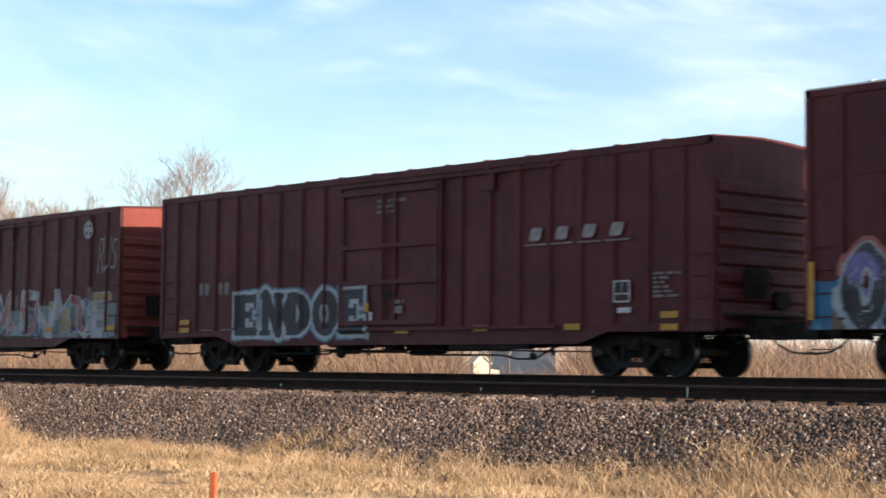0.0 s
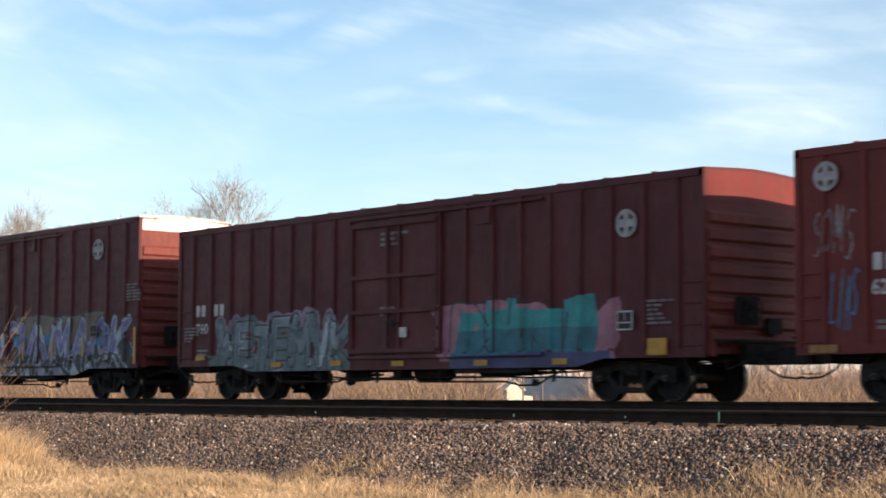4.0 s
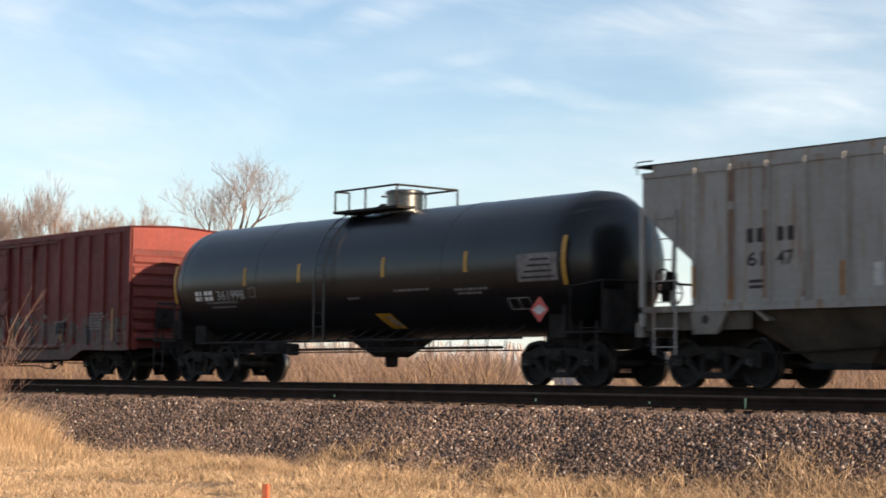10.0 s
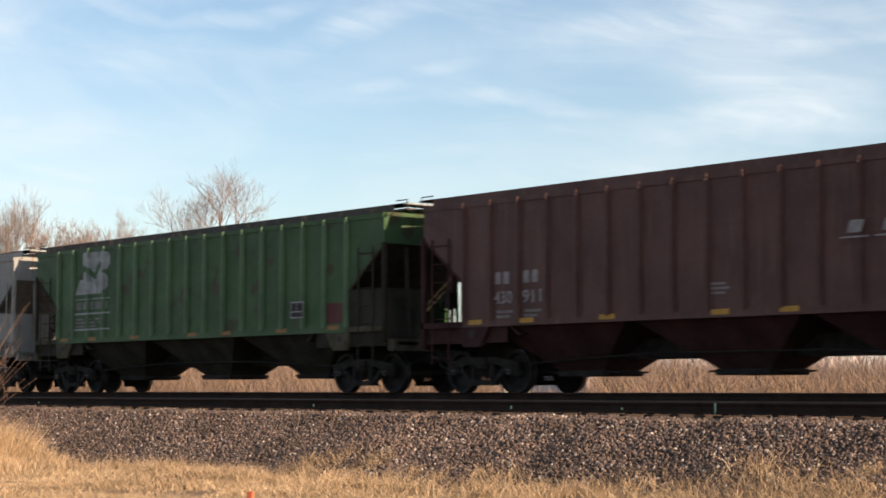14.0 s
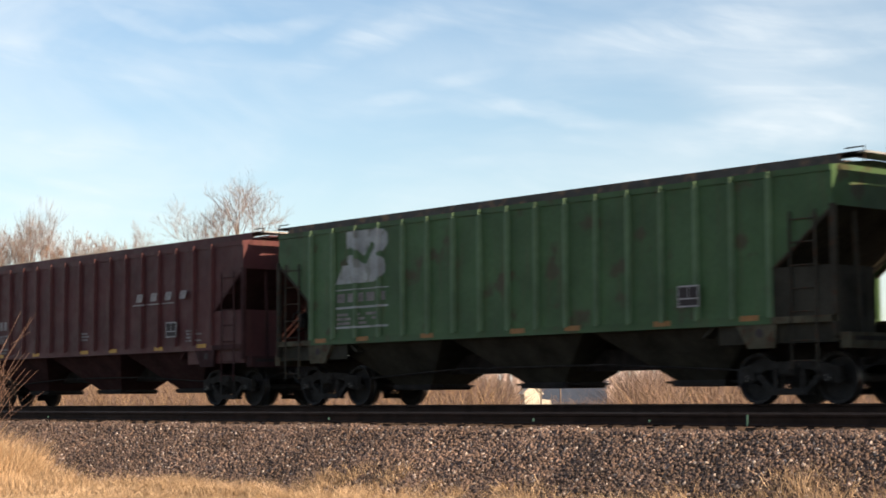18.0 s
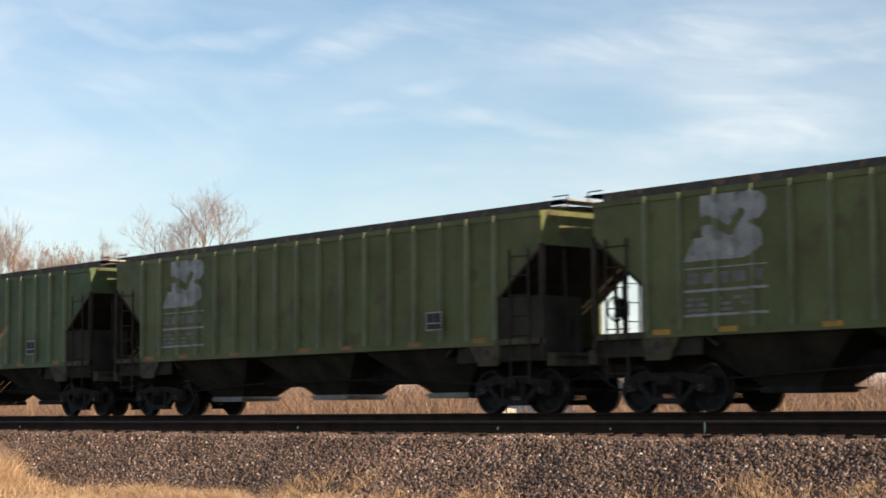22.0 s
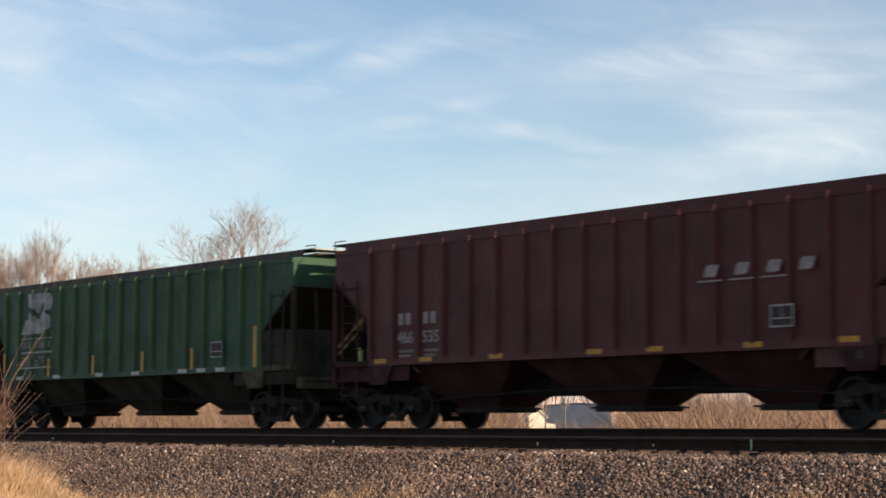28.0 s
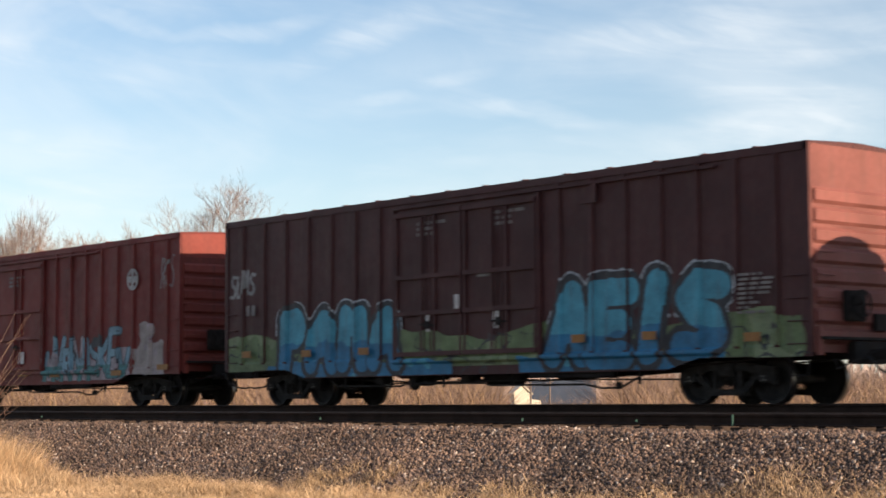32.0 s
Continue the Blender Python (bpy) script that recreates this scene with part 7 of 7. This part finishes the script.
# ---- bare trees ----
def bare_tree(x, y, height, width, seed, label, mat_twig, stems, fan):
    """Stems that fork six times; the whole is brought to its height and crown width."""
    rng = random.Random(seed)
    th = new("bare_tree" if stems == 1 else "bare_bush")
    th.matrix_basis = Matrix.Translation((x, y, -0.1))
    tagged(th, label, "tree" if stems == 1 else "bush", "bare trees beyond the tracks")
    lines = []

    def grow(p, d, length, depth):
        pts, q, dd = [p], p.copy(), d.copy()
        for i in range(4):
            dd = (dd + Vector((rng.gauss(0, 0.13), rng.gauss(0, 0.13), rng.gauss(0.02, 0.08)))).normalized()
            q = q + dd * (length / 4)
            pts.append(q.copy())
        lines.append((depth, pts))
        if depth >= (7 if stems == 1 else 6):
            return
        n = 4 if depth == 0 else 3 if depth < 4 else 2 if depth == 6 else 4
        turn = rng.uniform(0, 6.28)
        for j in range(n):
            s = pts[rng.choice((2, 3, 4)) if depth else rng.choice((3, 4))]
            az = turn + j * 6.283 / n + rng.gauss(0, 0.3)
            side = Vector((math.cos(az), math.sin(az), rng.gauss(0, 0.2)))
            nd = (dd + side * fan * rng.uniform(0.6, 1.1) + Vector((0, 0, 0.10))).normalized()
            grow(s, nd, length * rng.uniform(0.62, 0.82), depth + 1)

    for s in range(stems):
        az = s * 6.283 / stems
        lean = 0.03 if stems == 1 else 0.25
        grow(Vector((0.3 * math.cos(az) * (stems > 1), 0.3 * math.sin(az) * (stems > 1), 0)), Vector((lean * math.cos(az), lean * math.sin(az), 1)).normalized(), 1.0, 0)
    top = max(p.z for _, q in lines for p in q)
    reach = sorted(math.hypot(p.x, p.y) for _, q in lines for p in q)
    k = width / 2 / reach[int(0.97 * len(reach))]
    kz = k * (1.05 if stems == 1 else 1.7)
    lift = height - kz * top
    trunk, limbs, V, F = Build(), Build(), [], []
    r0 = height * (0.017 if stems == 1 else 0.008)
    for depth, q in lines:
        q = [Vector((p.x * k, p.y * k, p.z * kz + lift * (i / 4 if depth == 0 else 1))) for i, p in enumerate(q)]
        r = r0 * 0.56 ** depth
        if depth <= 2:
            (trunk if depth == 0 else limbs).tube(q, r, 7 if depth < 2 else 4, 0, r * 0.6)
            continue
        w = Vector((rng.gauss(0, 1), rng.gauss(0, 1), rng.gauss(0, 1))).cross(q[4] - q[0]).normalized() * max(r * 0.7, 0.0055)
        n = len(V)
        V += [q[0] - w, q[0] + w, q[2] + w * 0.8, q[2] - w * 0.8, q[4] + w * 0.45, q[4] - w * 0.45]
        F += [(n, n + 1, n + 2, n + 3), (n + 3, n + 2, n + 4, n + 5)]
    part("trunk", trunk, M_BARK, th, smooth=True)
    tagged(part("limb_frame", limbs, M_BARK if stems == 1 else mat_twig, th), kind="stuff")
    tagged(part("twig_mass", np_mesh("twig_mass", [v[:] for v in V], F, mat_twig), None, th), kind="stuff")
    return th


bare_tree(-100.4, 65.05, 17.4, 9.4, 1, "large leafless tree with pale spreading crown", M_TWIG, 1, 0.72)
for i, (x, y, hgt, wid, pale) in enumerate(((-106.8, 53.9, 15.3, 4.6, True), (-108.2, 51.2, 14.2, 4.8, False), (-106.2, 55.1, 12.9, 4.4, False), (-103.5, 60.0, 13.9, 4.0, True),
                                            (-104.7, 57.8, 13.3, 2.8, True), (-104.1, 59.1, 12.3, 4.2, False), (-102.7, 61.2, 12.5, 3.8, False), (-105.3, 56.7, 11.6, 3.4, False),
                                            (-111.0, 48.5, 14.0, 5.0, False), (-101.2, 62.9, 11.0, 3.4, False))):
    bare_tree(x, y, hgt, wid * 1.4, 11 + i, "leafless many-stemmed pale thicket" if pale else "leafless many-stemmed reddish-brown thicket", M_TWIG if pale else M_WILLOW, 3, 0.55)

# slender sapling and pole at the foot of the slope
sap = new("sapling")
sap.matrix_basis = Matrix.Translation((-33.0, 15.75, 0))
tagged(sap, "thin bare sapling with arching twigs beside the pole", "bush")
rng = random.Random(9)
for k in range(34):
    a = rng.uniform(-1.0, 1.0)
    ln = rng.uniform(1.6, 3.4)
    b = Build()
    b.tube([(0, 0, 0), (0.12 * a, 0.15 * a, ln * 0.4), (0.45 * a, 0.55 * a, ln * 0.75), (0.9 * a, 1.0 * a, ln)], 0.0075, 5, 0, 0.003)
    for j in range(3):
        t = rng.uniform(0.4, 0.9)
        s = Vector((0.8 * a * t * t, 0.9 * a * t * t, ln * t))
        b.tube([s, s + Vector((rng.uniform(-0.3, 0.3), rng.uniform(-0.3, 0.3), rng.uniform(0.2, 0.6)))], 0.005, 4, 0, 0.003)
    part("branch", b, M_SAP, sap)
pole = new("utility_pole")
pole.matrix_basis = Matrix.Translation((-33.42, 15.55, 0))
tagged(pole, "weathered brown wooden utility pole in tall grass", "pole")
part("shaft", Build().tube([(0, 0, -0.5), (0, 0, 10.5)], 0.16, 16, 0, 0.12), M_POLE, pole, smooth=True)

# orange survey stake
stake = new("survey_stake")
stake.matrix_basis = pose(-15.95, 10.85, 0, 0, 1.5, 20)
tagged(stake, "faded orange wooden survey stake in the grass", "stake")
part("post", Build().soft(-0.038, 0.038, -0.022, 0.022, -0.1, 0.46, 0.006), M_STAKE, stake)


# ---- distance ----
def shed(x, y, w, d, h, rise, wall, label, turn=0, annex=0):
    th = new("shed")
    th.matrix_basis = pose(x, y, 0, 0, 0, turn)
    tagged(th, label, "shed")
    part("wall", Build().prism([(-w / 2, 0), (w / 2, 0), (w / 2, h), (0, h + rise), (-w / 2, h)], -d / 2, d / 2), wall, th)
    part("roof", Build().prism([(-w / 2 - 0.1, h - 0.06), (0, h + rise + 0.02), (w / 2 + 0.1, h - 0.06), (w / 2 + 0.1, h), (0, h + rise + 0.08), (-w / 2 - 0.1, h)], -d / 2 - 0.1, d / 2 + 0.1), wall, th)
    if annex:
        part("lean_to", Build().prism([(w / 2, 0), (w / 2 + annex, 0), (w / 2 + annex, h - 0.34), (w / 2, h - 0.28)], -d / 2 + 0.02, d / 2 - 0.1), wall, th)
    return th


shed(-66.0, 61.1, 0.85, 1.2, 1.92, 0.40, M_SHED, "small white gabled shed in sunlight behind brush", 58, 0.5)
shed(-73.1, 70.95, 3.7, 2.4, 2.65, 0.06, M_BLUE, "low pale blue metal shed behind brush", 48)
for x, y, hgt in ((-58.3, 54.55, 4.6), (-57.75, 55.2, 4.2)):
    th = new("thin_tree")
    th.matrix_basis = Matrix.Translation((x, y, -0.1))
    tagged(th, "slender grey leafless young tree among dry brush", "tree", "young trees by the sheds")
    rng = random.Random(int(-x * 10))
    part("trunk", Build().tube([(0, 0, 0), (0.05, 0.02, hgt * 0.5), (-0.03, 0.05, hgt)], 0.055, 7, 0, 0.018), M_BARK, th, smooth=True)
    tw = Build()
    for k in range(14):
        z0 = rng.uniform(0.3, 0.95) * hgt
        a_ = rng.uniform(0, 6.28)
        tw.tube([(0.02, 0.03, z0), (0.35 * math.cos(a_), 0.35 * math.sin(a_), z0 + rng.uniform(0.3, 0.7))], 0.014, 4, 0, 0.005)
    tagged(part("twig_mass", tw, M_TWIG, th), kind="stuff")
rs = np.random.RandomState(51)
m_ = 16000
an = np.radians(rs.uniform(-40, 120, m_))
rr = 230 + 200 * rs.rand(m_)
fx, fy = -rr * np.sin(an), rr * np.cos(an)
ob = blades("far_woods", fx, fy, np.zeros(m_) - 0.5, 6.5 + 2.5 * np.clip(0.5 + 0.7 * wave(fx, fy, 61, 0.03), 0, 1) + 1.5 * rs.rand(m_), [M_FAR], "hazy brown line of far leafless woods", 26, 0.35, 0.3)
tagged(ob, category="woods")


# ---- what moves: the train runs away to the left, a little faster towards the end ----
def travelled(t):
    return 10.39 * t + 0.0001 * t ** 3


def motions():
    times = [2.0 * i for i in range(17)]
    for car, x in train:
        walk(car, [(t, Matrix.Translation((x - travelled(t), TRACK_Y, RAIL_TOP))) for t in times])
    # all wheels have one size, so one turn serves them all
    first = wheelsets[0]
    walk(first, [(k / FPS, pose(0, 0, 0, 0, -math.degrees(travelled(k / FPS) / 0.457) % 360, 0)) for k in range(32 * FPS + 1)])
    for w in wheelsets[1:]:
        w.rotation_mode = "QUATERNION"
        w.animation_data_create()
        w.animation_data.action = first.animation_data.action
        w.animation_data.action_slot = first.animation_data.action_slot


motions()
